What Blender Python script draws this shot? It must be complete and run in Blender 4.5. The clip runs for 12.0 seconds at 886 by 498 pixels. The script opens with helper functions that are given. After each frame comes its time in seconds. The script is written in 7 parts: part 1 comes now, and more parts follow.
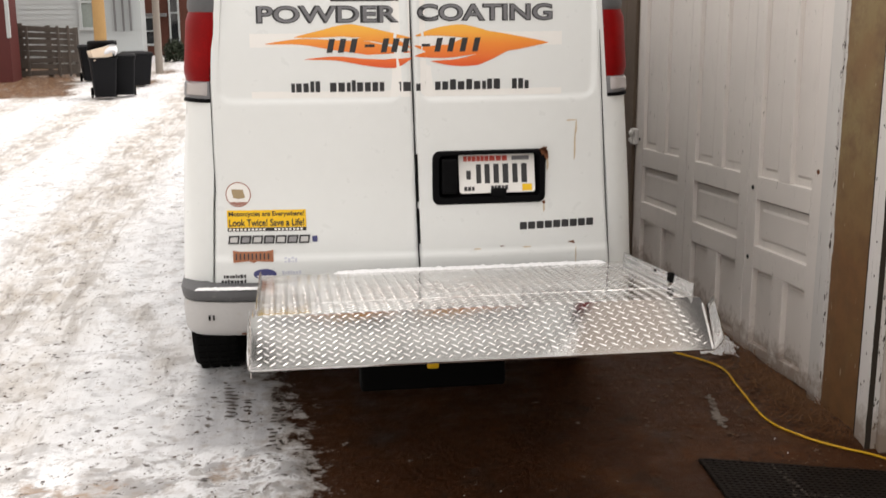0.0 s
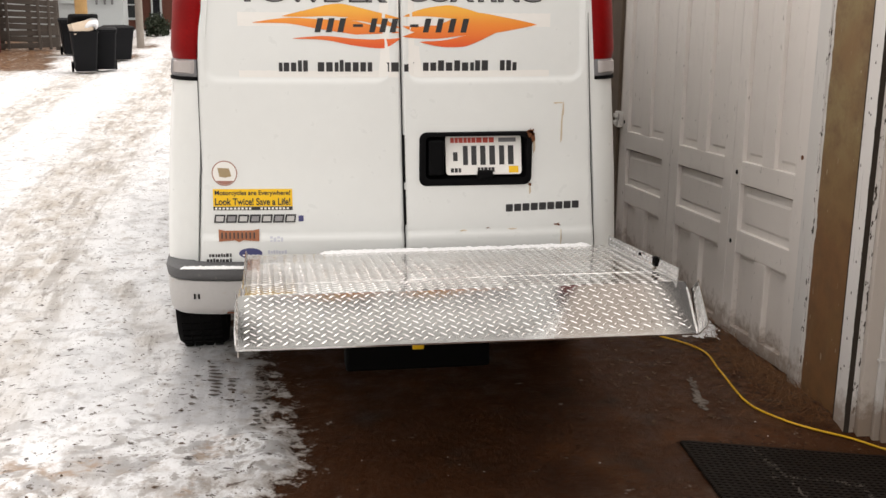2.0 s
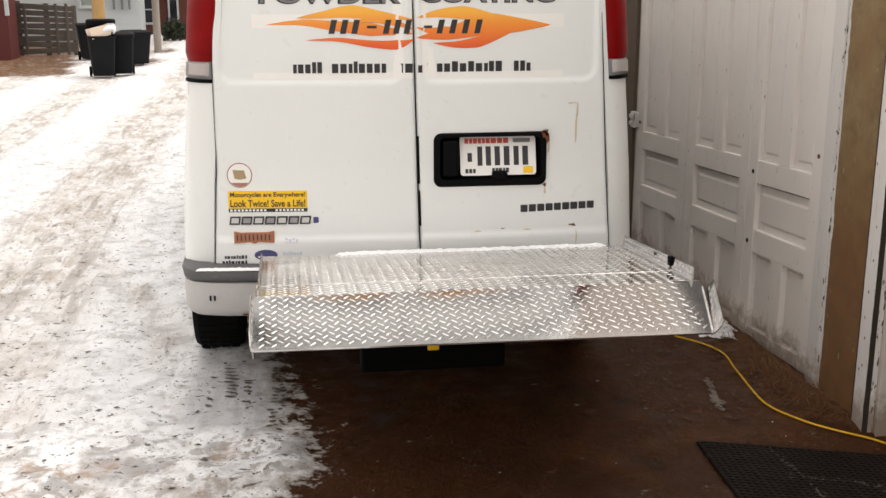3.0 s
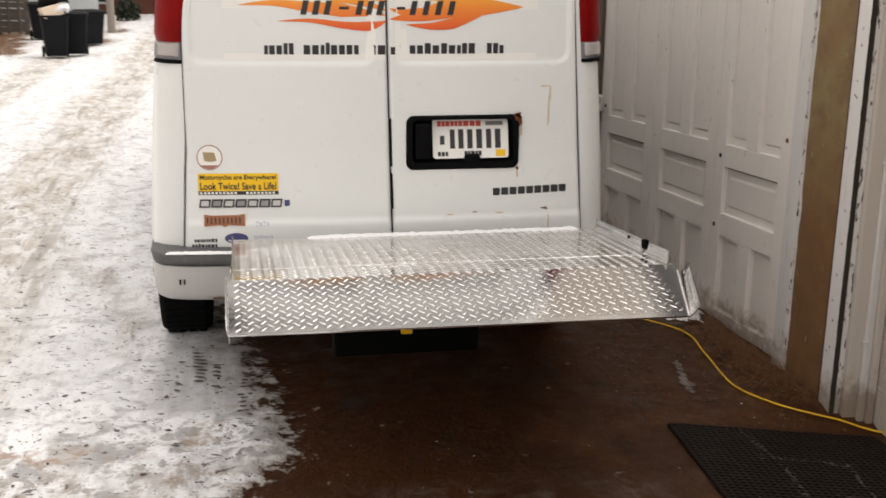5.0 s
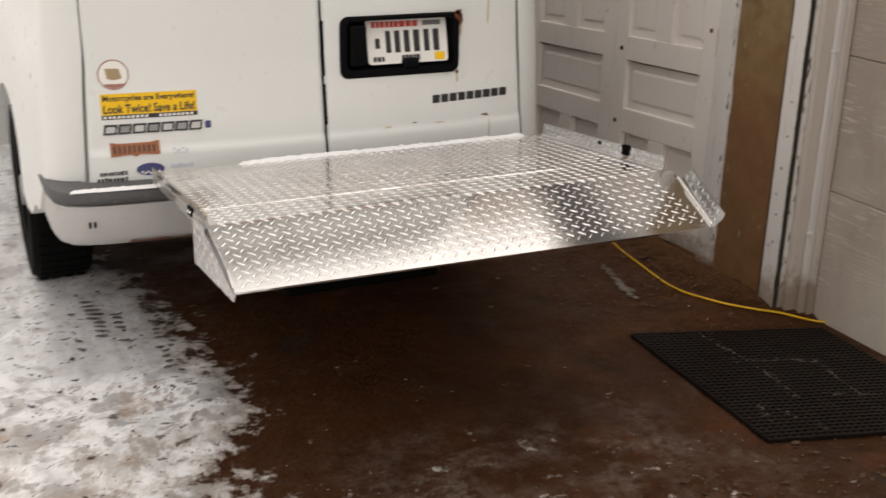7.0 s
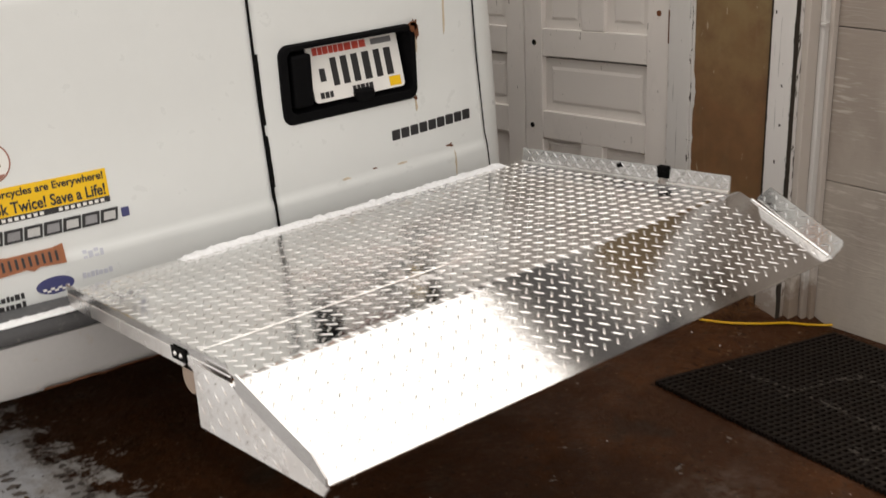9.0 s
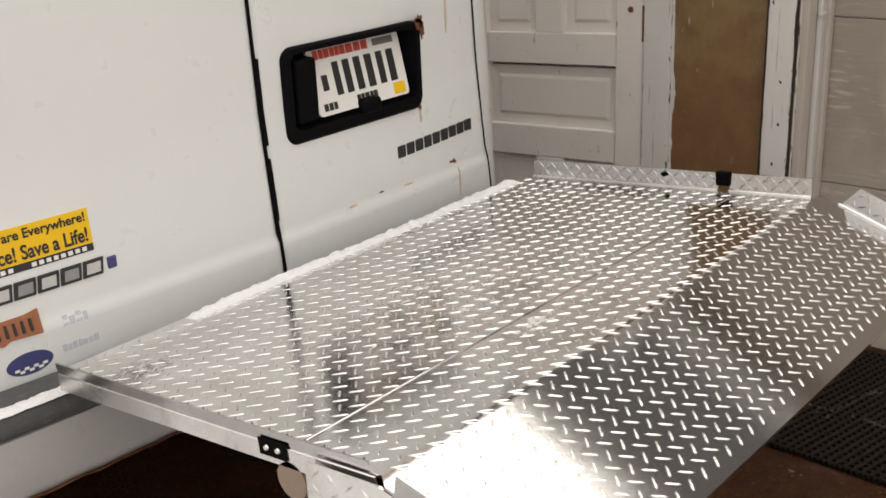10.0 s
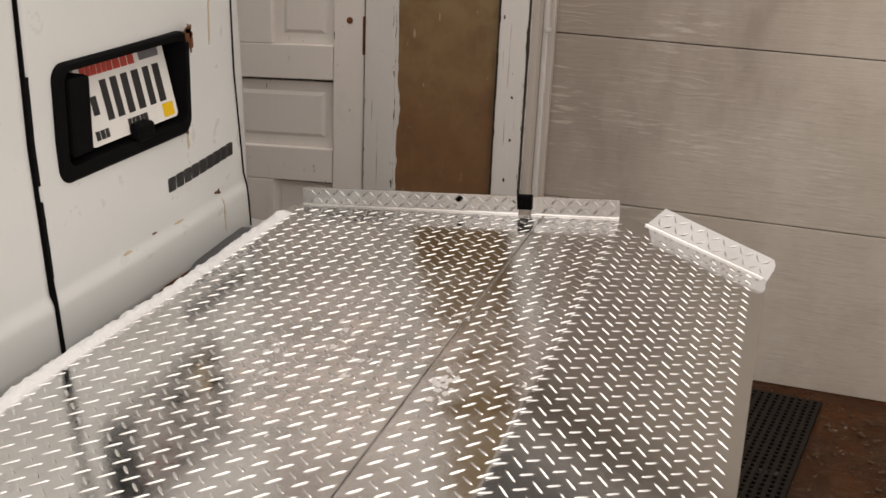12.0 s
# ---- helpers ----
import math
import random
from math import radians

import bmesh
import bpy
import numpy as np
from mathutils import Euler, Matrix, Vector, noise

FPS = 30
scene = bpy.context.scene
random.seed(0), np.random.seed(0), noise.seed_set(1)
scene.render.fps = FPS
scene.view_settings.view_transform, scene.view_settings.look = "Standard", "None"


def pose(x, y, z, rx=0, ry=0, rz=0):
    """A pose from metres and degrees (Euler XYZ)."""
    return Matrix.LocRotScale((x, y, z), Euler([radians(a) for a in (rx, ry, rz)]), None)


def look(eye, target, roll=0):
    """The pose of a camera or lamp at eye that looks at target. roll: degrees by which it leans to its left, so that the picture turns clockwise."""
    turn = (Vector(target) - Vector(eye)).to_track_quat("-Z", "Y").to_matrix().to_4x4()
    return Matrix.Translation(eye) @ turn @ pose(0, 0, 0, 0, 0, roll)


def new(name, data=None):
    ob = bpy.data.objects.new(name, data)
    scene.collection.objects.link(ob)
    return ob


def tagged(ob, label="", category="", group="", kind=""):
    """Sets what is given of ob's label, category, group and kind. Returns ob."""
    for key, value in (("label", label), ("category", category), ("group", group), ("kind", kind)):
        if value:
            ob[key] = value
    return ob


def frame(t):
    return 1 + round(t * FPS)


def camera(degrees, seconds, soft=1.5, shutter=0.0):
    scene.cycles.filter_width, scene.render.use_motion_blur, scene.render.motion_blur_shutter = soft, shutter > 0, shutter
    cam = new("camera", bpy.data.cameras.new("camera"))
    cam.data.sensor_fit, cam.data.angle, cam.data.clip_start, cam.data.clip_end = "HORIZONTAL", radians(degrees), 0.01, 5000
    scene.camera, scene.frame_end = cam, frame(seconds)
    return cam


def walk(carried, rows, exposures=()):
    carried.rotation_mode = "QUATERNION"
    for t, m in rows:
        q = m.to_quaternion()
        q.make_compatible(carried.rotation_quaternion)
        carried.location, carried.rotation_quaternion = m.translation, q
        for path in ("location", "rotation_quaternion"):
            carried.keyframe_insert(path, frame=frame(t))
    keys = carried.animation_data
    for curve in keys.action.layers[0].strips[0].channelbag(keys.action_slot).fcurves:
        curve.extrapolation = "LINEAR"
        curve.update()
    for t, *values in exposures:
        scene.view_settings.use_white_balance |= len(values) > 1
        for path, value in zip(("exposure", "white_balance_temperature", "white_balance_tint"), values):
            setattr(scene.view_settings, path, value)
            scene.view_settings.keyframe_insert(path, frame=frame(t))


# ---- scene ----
cam = camera(43.6, 12.0, shutter=0.4)
PATH = [
    (0, (0.445, 0.542, 1.757), (0.724, 2.47, 1.306), -0.3),
    (0.5, (0.438, 0.539, 1.788), (0.696, 2.455, 1.277), -0.8),
    (1, (0.43, 0.531, 1.769), (0.758, 2.444, 1.288), -0.1),
    (1.5, (0.428, 0.537, 1.764), (0.744, 2.451, 1.277), 0.4),
    (2, (0.422, 0.539, 1.768), (0.735, 2.453, 1.28), 0.6),
    (2.5, (0.43, 0.535, 1.763), (0.722, 2.453, 1.28), 0.4),
    (4.5, (0.433, 0.542, 1.761), (0.711, 2.46, 1.268), -0.2),
    (5, (0.367, 0.565, 1.758), (0.728, 2.464, 1.245), 0.7),
    (5.5, (0.16, 0.681, 1.764), (0.684, 2.528, 1.204), 0.4),
    (6, (0.009, 0.804, 1.76), (0.622, 2.62, 1.187), -0.6),
    (6.5, (-0.087, 0.993, 1.749), (0.421, 2.81, 1.085), -2.2),
    (7, (-0.257, 1.202, 1.715), (0.538, 2.903, 1.027), 1.1),
    (7.5, (-0.399, 1.392, 1.689), (0.516, 3.045, 1.035), 0.0),
    (7.7, (-0.411, 1.5, 1.672), (0.537, 3.134, 1.014), 0.1),
    (9.3, (-0.505, 2.553, 1.663), (0.74, 3.96, 0.979), -1.5),
    (9.5, (-0.536, 2.717, 1.596), (0.76, 4.099, 0.955), -0.3),
    (10, (-0.561, 3.039, 1.551), (0.873, 4.251, 0.861), -2.4),
    (10.5, (-0.508, 3.294, 1.53), (1.033, 4.362, 0.834), -2.2),
    (11, (-0.525, 3.524, 1.518), (1.231, 4.212, 0.853), -1.0),
    (11.5, (-0.537, 3.669, 1.518), (1.258, 4.231, 0.837), 1.6),
    (12, (-0.564, 3.635, 1.526), (1.239, 4.168, 0.844), 2.5),
]
walk(cam, [(t, look(eye, target, roll)) for t, eye, target, roll in PATH],
     exposures=[(0, 0.52, 7000, 13), (2.5, 0.54, 7050, 13), (5.5, 0.36, 7150, 13), (7.5, 0.32, 7250, 14), (9.5, 0.36, 7100, 12), (11.5, 0.23, 7450, 15), (12, 0.23, 7450, 15)])

# ---------------- world, sun, exposure ----------------
world = bpy.data.worlds.new("overcast_sky")
scene.world = world
world.use_nodes = True
wn, wl = world.node_tree.nodes, world.node_tree.links
wn.clear()
sky = wn.new("ShaderNodeTexSky")
sky.sky_type, sky.sun_disc = "NISHITA", False
sky.sun_elevation, sky.sun_rotation = radians(56), radians(75)
sky.air_density, sky.dust_density, sky.ozone_density = 1.0, 9.0, 1.0
grey = wn.new("ShaderNodeHueSaturation")
grey.inputs["Saturation"].default_value = 0.12
back = wn.new("ShaderNodeBackground")
back.inputs["Strength"].default_value = 0.15
wout = wn.new("ShaderNodeOutputWorld")
wl.new(sky.outputs[0], grey.inputs["Color"])
flat = wn.new("ShaderNodeGamma")      # cloud cover evens the sky out
flat.inputs["Gamma"].default_value = 0.3
wl.new(grey.outputs[0], flat.inputs["Color"])
veil = wn.new("ShaderNodeHueSaturation")
veil.inputs["Value"].default_value = 5.0
wl.new(flat.outputs[0], veil.inputs["Color"])
wl.new(veil.outputs[0], back.inputs["Color"])
wl.new(back.outputs[0], wout.inputs["Surface"])

sun = new("sun", bpy.data.lights.new("sun", "SUN"))
sun.data.energy, sun.data.angle, sun.data.color = 0.18, radians(46), (1.0, 0.97, 0.93)
sun.matrix_world = look((5.4, 1.45, 8.3), (0, 0, 0))


# ---------------- materials ----------------
def node_mat(name):
    m = bpy.data.materials.new(name)
    m.use_nodes = True
    nt = m.node_tree
    return m, nt, nt.nodes["Principled BSDF"]


def noise_node(nt, vec, scale, detail=4.0, rough=0.55):
    n = nt.nodes.new("ShaderNodeTexNoise")
    n.inputs["Scale"].default_value, n.inputs["Detail"].default_value = scale, detail
    n.inputs["Roughness"].default_value = rough
    nt.links.new(vec, n.inputs["Vector"])
    return n.outputs["Fac"]


def ramp_node(nt, fac, lo, hi, c0=(0, 0, 0), c1=(1, 1, 1)):
    r = nt.nodes.new("ShaderNodeValToRGB")
    r.color_ramp.elements[0].position, r.color_ramp.elements[1].position = lo, hi
    r.color_ramp.elements[0].color, r.color_ramp.elements[1].color = (*c0, 1), (*c1, 1)
    nt.links.new(fac, r.inputs["Fac"])
    return r.outputs["Color"]


def mix_node(nt, fac, a, b, blend="MIX"):
    m = nt.nodes.new("ShaderNodeMix")
    m.data_type, m.blend_type = "RGBA", blend
    for sock, v in ((m.inputs[0], fac), (m.inputs[6], a), (m.inputs[7], b)):
        if isinstance(v, (int, float)):
            sock.default_value = v
        elif isinstance(v, tuple):
            sock.default_value = (*v, 1)
        else:
            nt.links.new(v, sock)
    return m.outputs[2]


def coords(nt, stretch=(1, 1, 1)):
    tc = nt.nodes.new("ShaderNodeTexCoord")
    mp = nt.nodes.new("ShaderNodeMapping")
    mp.inputs["Scale"].default_value = stretch
    nt.links.new(tc.outputs["Object"], mp.inputs["Vector"])
    return mp.outputs["Vector"]


def bump_node(nt, bsdf, height, strength, dist=0.01):
    b = nt.nodes.new("ShaderNodeBump")
    b.inputs["Strength"].default_value, b.inputs["Distance"].default_value = strength, dist
    nt.links.new(height, b.inputs["Height"])
    nt.links.new(b.outputs["Normal"], bsdf.inputs["Normal"])


def plain(name, col, rough=0.5, metal=0.0, vary=0.12, scale=6.0, bump=0.0, bscale=80.0, dirt=None, dirt_lo=0.6, stretch=(1, 1, 1), coat=0.0, spec=0.5):
    """A surface of one colour with large and fine variation, grain and optional dirt."""
    m, nt, b = node_mat(name)
    v = coords(nt, stretch)
    big, fine = noise_node(nt, v, scale), noise_node(nt, v, scale * 14, 6)
    dark = tuple(c * (1 - vary) for c in col)
    lite = tuple(min(1, c * (1 + vary)) for c in col)
    c = mix_node(nt, big, dark, lite)
    c = mix_node(nt, ramp_node(nt, fine, 0.35, 0.75), c, tuple(x * (1 - vary * 0.6) for x in col))
    if dirt:
        c = mix_node(nt, ramp_node(nt, noise_node(nt, v, scale * 3.3, 8, 0.65), dirt_lo, dirt_lo + 0.14), c, dirt)
    nt.links.new(c, b.inputs["Base Color"])
    b.inputs["Metallic"].default_value = metal
    rr = nt.nodes.new("ShaderNodeMapRange")
    rr.inputs["To Min"].default_value, rr.inputs["To Max"].default_value = max(0.02, rough - 0.08), min(1, rough + 0.08)
    nt.links.new(fine, rr.inputs["Value"])
    nt.links.new(rr.outputs[0], b.inputs["Roughness"])
    b.inputs["Coat Weight"].default_value = coat
    b.inputs["Specular IOR Level"].default_value = spec
    b.inputs["Coat Roughness"].default_value = 0.08
    if bump:
        bump_node(nt, b, noise_node(nt, v, bscale, 5), bump)
    return m


def peeling(name, paint, wood, amount, stretch=(1, 1, 0.22)):
    """Old paint on wood: flaked spots, long with the grain, and faint brush marks."""
    m, nt, b = node_mat(name)
    v = coords(nt, stretch)
    stain = noise_node(nt, coords(nt), 2.2, 5)
    c = mix_node(nt, stain, tuple(x * 0.86 for x in paint), paint)
    flake = ramp_node(nt, noise_node(nt, v, 62, 9, 0.62), amount, amount + 0.025)
    c = mix_node(nt, flake, c, wood)
    # patches of grime in the paint
    dark_tone = ramp_node(nt, noise_node(nt, coords(nt, (1, 1, 0.5)), 7, 9, 0.7), 0.56, 0.75)
    c = mix_node(nt, mix_node(nt, dark_tone, (0, 0, 0), (0.35, 0.35, 0.35)), c, tuple(x * 0.62 for x in paint))
    sepz = nt.nodes.new("ShaderNodeSeparateXYZ")      # mud splashed up from the ground
    nt.links.new(coords(nt), sepz.inputs[0])
    spl = nt.nodes.new("ShaderNodeMath")
    spl.operation = "MULTIPLY_ADD"
    nt.links.new(noise_node(nt, coords(nt), 13, 8, 0.7), spl.inputs[0])
    spl.inputs[1].default_value = -0.42
    nt.links.new(sepz.outputs["Z"], spl.inputs[2])
    mud = nt.nodes.new("ShaderNodeMapRange")
    mud.inputs["From Min"].default_value, mud.inputs["From Max"].default_value = -0.055, -0.16
    mud.inputs["To Max"].default_value = 0.7
    nt.links.new(spl.outputs[0], mud.inputs["Value"])
    c = mix_node(nt, mud.outputs[0], c, (0.175, 0.112, 0.068))
    nt.links.new(c, b.inputs["Base Color"])
    b.inputs["Roughness"].default_value = 0.62
    hgt = mix_node(nt, flake, noise_node(nt, coords(nt, (1, 1, 0.16)), 70, 7, 0.65), (0.0, 0.0, 0.0))
    bump_node(nt, b, hgt, 0.22, 0.003)
    return m


M_VAN = plain("white_van_paint", (0.725, 0.748, 0.738), 0.30, vary=0.03, scale=1.3, dirt=(0.66, 0.62, 0.55), dirt_lo=0.66, coat=0.35)
M_GAP = plain("black_rubber_gap", (0.004, 0.004, 0.004), 0.8, spec=0.1)
M_BLACK = plain("black_plastic", (0.0035, 0.0035, 0.004), 0.6, bump=0.1, bscale=300, spec=0.06)
M_PAD = plain("grey_bumper_plastic", (0.085, 0.086, 0.09), 0.55, vary=0.15, bump=0.1, bscale=250, dirt=(0.2, 0.19, 0.18), dirt_lo=0.62)
M_STEEL = plain("dull_bumper_paint", (0.44, 0.435, 0.43), 0.38, vary=0.08, dirt=(0.40, 0.34, 0.28), dirt_lo=0.62)
M_RUST = plain("rust", (0.16, 0.052, 0.016), 0.9, vary=0.5, scale=40, bump=0.5, bscale=200)
M_RUSTSTAIN = plain("rust_stain", (0.60, 0.50, 0.36), 0.6, vary=0.25, scale=30)
M_RED = plain("red_lens", (0.21, 0.0012, 0.0018), 0.4, vary=0.5, scale=14, spec=0.12)
M_CLEAR = plain("clear_lens", (0.40, 0.37, 0.36), 0.15, vary=0.1, scale=30, coat=0.6)
M_REFLECTOR = plain("red_reflector", (0.70, 0.025, 0.012), 0.2, vary=0.08, scale=60, coat=0.5)
M_TYRE = plain("tyre_rubber", (0.005, 0.005, 0.005), 0.85, spec=0.07, vary=0.25, scale=12, bump=0.3, bscale=90)
M_RIM = plain("grey_steel_rim", (0.32, 0.32, 0.32), 0.4, metal=0.6, vary=0.2, scale=12)
M_GLASS = plain("dark_tinted_glass", (0.012, 0.014, 0.016), 0.06, vary=0.05, coat=0.5)
M_INK = plain("black_vinyl", (0.018, 0.018, 0.020), 0.4, vary=0.2, scale=40)
M_GREYVINYL = plain("grey_vinyl", (0.17, 0.17, 0.18), 0.4, vary=0.3, scale=25)
M_YELLOW = plain("yellow_vinyl", (0.86, 0.52, 0.006), 0.4, vary=0.05, scale=20)
M_WHITEV = plain("white_vinyl", (0.80, 0.79, 0.76), 0.4, vary=0.04, scale=20)
M_REDV = plain("red_vinyl", (0.50, 0.05, 0.03), 0.4, vary=0.12, scale=30)
M_TAN = plain("tan_print", (0.36, 0.27, 0.15), 0.5, vary=0.2, scale=60)
M_ORANGEBAR = plain("brown_orange_print", (0.34, 0.12, 0.05), 0.5, vary=0.25, scale=60)
M_BLUE = plain("blue_print", (0.05, 0.055, 0.17), 0.4, vary=0.2, scale=60)
M_PALE = plain("faded_print", (0.55, 0.57, 0.64), 0.5, vary=0.15, scale=60)
M_CHROME = plain("worn_emblem", (0.30, 0.30, 0.31), 0.3, metal=0.7, vary=0.25, scale=50)
M_PALEGREY = plain("pale_emblem", (0.52, 0.52, 0.51), 0.35, vary=0.15, scale=60)
M_RINGPRINT = plain("faded_red_print", (0.36, 0.17, 0.13), 0.4, vary=0.2, scale=40)
M_STRAWS = plain("dry_straw", (0.15, 0.062, 0.018), 0.8, vary=0.5, scale=30)
M_CABLE = plain("yellow_cable_sheath", (0.70, 0.40, 0.012), 0.45, vary=0.1, scale=14)
M_DOORPAINT = peeling("old_white_door_paint", (0.745, 0.70, 0.662), (0.10, 0.075, 0.055), 0.672)
M_TRIMPAINT = peeling("flaking_trim_paint", (0.64, 0.62, 0.595), (0.075, 0.06, 0.045), 0.66)
M_JAMBPAINT = peeling("grey_jamb_paint", (0.56, 0.505, 0.455), (0.13, 0.11, 0.09), 0.70)
M_CRACK = plain("dark_bare_wood", (0.030, 0.021, 0.014), 0.85, vary=0.5, scale=40)
M_WALL = plain("painted_wall_board", (0.62, 0.60, 0.57), 0.7, vary=0.08, scale=2)
M_FARBROWN = plain("dark_brown_boarding", (0.12, 0.085, 0.06), 0.8, vary=0.35, scale=6, stretch=(1, 1, 0.3))
M_SHADEGREY = plain("shade_grey_boarding", (0.17, 0.165, 0.165), 0.8, vary=0.25, scale=6, stretch=(1, 1, 0.3))
M_RUBBERMAT = plain("black_rubber_mat", (0.011, 0.0075, 0.0058), 0.5, vary=0.45, scale=8, dirt=(0.020, 0.0145, 0.010), dirt_lo=0.55, spec=0.16)
# base kept darker than the ribs so that they show
M_MATBASE = plain("dark_mat_base", (0.004, 0.003, 0.0025), 0.6, vary=0.4, scale=20, spec=0.12)
M_BLACKSTEEL = plain("black_painted_steel", (0.003, 0.003, 0.003), 0.7, vary=0.3, scale=15, spec=0.05)
M_BIN = plain("black_bin_plastic", (0.006, 0.0065, 0.008), 0.6, vary=0.15, scale=5, spec=0.15)
M_CARD = plain("cardboard", (0.66, 0.54, 0.42), 0.8, vary=0.12, scale=6)
M_PLASTICBAG = plain("white_plastic_bag", (0.78, 0.78, 0.80), 0.4, vary=0.1, scale=9)
M_POLE = plain("yellowed_pole_wood", (0.42, 0.255, 0.10), 0.8, vary=0.25, scale=5, stretch=(1, 1, 0.15))
M_GREYPOLE = plain("grey_pole_wood", (0.25, 0.22, 0.19), 0.85, vary=0.25, scale=5, stretch=(1, 1, 0.15))
M_FENCE = plain("weathered_fence_wood", (0.095, 0.080, 0.068), 0.85, vary=0.5, scale=5, stretch=(0.25, 1, 1))
M_SIDING = plain("white_siding", (0.43, 0.46, 0.465), 0.6, vary=0.06, scale=2)
M_REDSHED = plain("dark_red_paint", (0.085, 0.008, 0.006), 0.6, vary=0.25, scale=3)
M_BRICK = plain("red_brick", (0.105, 0.034, 0.020), 0.85, vary=0.35, scale=12)
M_LEAF = plain("dark_leaves", (0.020, 0.030, 0.012), 0.7, vary=0.4, scale=14)
M_LEAFLITTER = plain("brown_leaves", (0.085, 0.045, 0.022), 0.85, vary=0.5, scale=18)
M_SNOWLUMP = plain("clean_snow", (0.86, 0.87, 0.88), 0.75, vary=0.04, scale=20, bump=0.6, bscale=120)
M_MELT = plain("half_melted_snow", (0.66, 0.64, 0.625), 0.35, vary=0.2, scale=60, bump=0.5, bscale=260)
M_SHINGLE = plain("grey_shingles", (0.16, 0.16, 0.165), 0.9, vary=0.2, scale=10)


def board_mat():
    """Brown hardboard gone olive towards its upper end, blotched, with a few pale scratches."""
    m, nt, b = node_mat("brown_weathered_board")
    v = coords(nt)
    sep = nt.nodes.new("ShaderNodeSeparateXYZ")
    nt.links.new(v, sep.inputs[0])
    big, mid, fine = noise_node(nt, v, 3.2, 5), noise_node(nt, v, 11, 8, 0.65), noise_node(nt, v, 90, 4)
    ad = nt.nodes.new("ShaderNodeMath")
    ad.operation = "MULTIPLY_ADD"
    nt.links.new(big, ad.inputs[0])
    ad.inputs[1].default_value = 0.9
    nt.links.new(sep.outputs["Z"], ad.inputs[2])
    mr = nt.nodes.new("ShaderNodeMapRange")
    mr.inputs["From Min"].default_value, mr.inputs["From Max"].default_value = 1.15, 1.60
    nt.links.new(ad.outputs[0], mr.inputs["Value"])
    c = mix_node(nt, mr.outputs[0], (0.198, 0.099, 0.043), (0.232, 0.166, 0.076))
    c = mix_node(nt, ramp_node(nt, mid, 0.40, 0.66), c, (0.152, 0.080, 0.036))
    c = mix_node(nt, ramp_node(nt, big, 0.52, 0.72), c, (0.20, 0.115, 0.048))
    c = mix_node(nt, ramp_node(nt, noise_node(nt, coords(nt, (1, 1, 0.12)), 22, 5, 0.6), 0.56, 0.72, (0, 0, 0), (0.25, 0.25, 0.25)), c, (0.26, 0.19, 0.11))
    scr = ramp_node(nt, noise_node(nt, coords(nt, (1, 1, 0.35)), 34, 3, 0.5), 0.685, 0.72)
    c = mix_node(nt, scr, c, (0.34, 0.27, 0.19))
    nt.links.new(c, b.inputs["Base Color"])
    b.inputs["Roughness"].default_value = 0.48
    bump_node(nt, b, fine, 0.2, 0.002)
    return m


M_BOARD = board_mat()


def edge_worn(name, paint, wood, y0, y1):
    """White paint on a narrow upright board, flaked through along its two edges and in a few spots."""
    m, nt, b = node_mat(name)
    v = coords(nt, (1, 1, 0.3))
    sep = nt.nodes.new("ShaderNodeSeparateXYZ")
    nt.links.new(coords(nt), sep.inputs[0])
    off = nt.nodes.new("ShaderNodeMath")
    off.operation = "SUBTRACT"
    nt.links.new(sep.outputs["Y"], off.inputs[0])
    off.inputs[1].default_value = (y0 + y1) / 2
    ab = nt.nodes.new("ShaderNodeMath")
    ab.operation = "ABSOLUTE"
    nt.links.new(off.outputs[0], ab.inputs[0])
    edge = nt.nodes.new("ShaderNodeMapRange")
    edge.inputs["From Min"].default_value, edge.inputs["From Max"].default_value = (y1 - y0) * 0.36, (y1 - y0) * 0.51
    edge.inputs["To Max"].default_value = 0.135
    nt.links.new(ab.outputs[0], edge.inputs["Value"])
    ad = nt.nodes.new("ShaderNodeMath")
    ad.operation = "ADD"
    nt.links.new(noise_node(nt, v, 64, 9, 0.62), ad.inputs[0])
    nt.links.new(edge.outputs[0], ad.inputs[1])
    flake = ramp_node(nt, ad.outputs[0], 0.690, 0.705)
    stain = noise_node(nt, coords(nt, (1, 1, 0.4)), 4.0, 7, 0.62)
    c = mix_node(nt, stain, tuple(x * 0.80 for x in paint), paint)
    crack = ramp_node(nt, noise_node(nt, coords(nt, (1, 1, 0.03)), 130, 4, 0.5), 0.665, 0.69)
    c = mix_node(nt, crack, c, tuple(x * 0.45 for x in paint))
    c = mix_node(nt, flake, c, wood)
    sepz = nt.nodes.new("ShaderNodeSeparateXYZ")      # mud splashed up from the ground
    nt.links.new(coords(nt), sepz.inputs[0])
    spl = nt.nodes.new("ShaderNodeMath")
    spl.operation = "MULTIPLY_ADD"
    nt.links.new(noise_node(nt, coords(nt), 13, 8, 0.7), spl.inputs[0])
    spl.inputs[1].default_value = -0.42
    nt.links.new(sepz.outputs["Z"], spl.inputs[2])
    mud = nt.nodes.new("ShaderNodeMapRange")
    mud.inputs["From Min"].default_value, mud.inputs["From Max"].default_value = -0.055, -0.16
    mud.inputs["To Max"].default_value = 0.7
    nt.links.new(spl.outputs[0], mud.inputs["Value"])
    c = mix_node(nt, mud.outputs[0], c, (0.175, 0.112, 0.068))
    nt.links.new(c, b.inputs["Base Color"])
    b.inputs["Roughness"].default_value = 0.62
    bump_node(nt, b, mix_node(nt, flake, noise_node(nt, coords(nt, (1, 1, 0.05)), 120, 4), (0.0, 0.0, 0.0)), 0.4, 0.003)
    return m


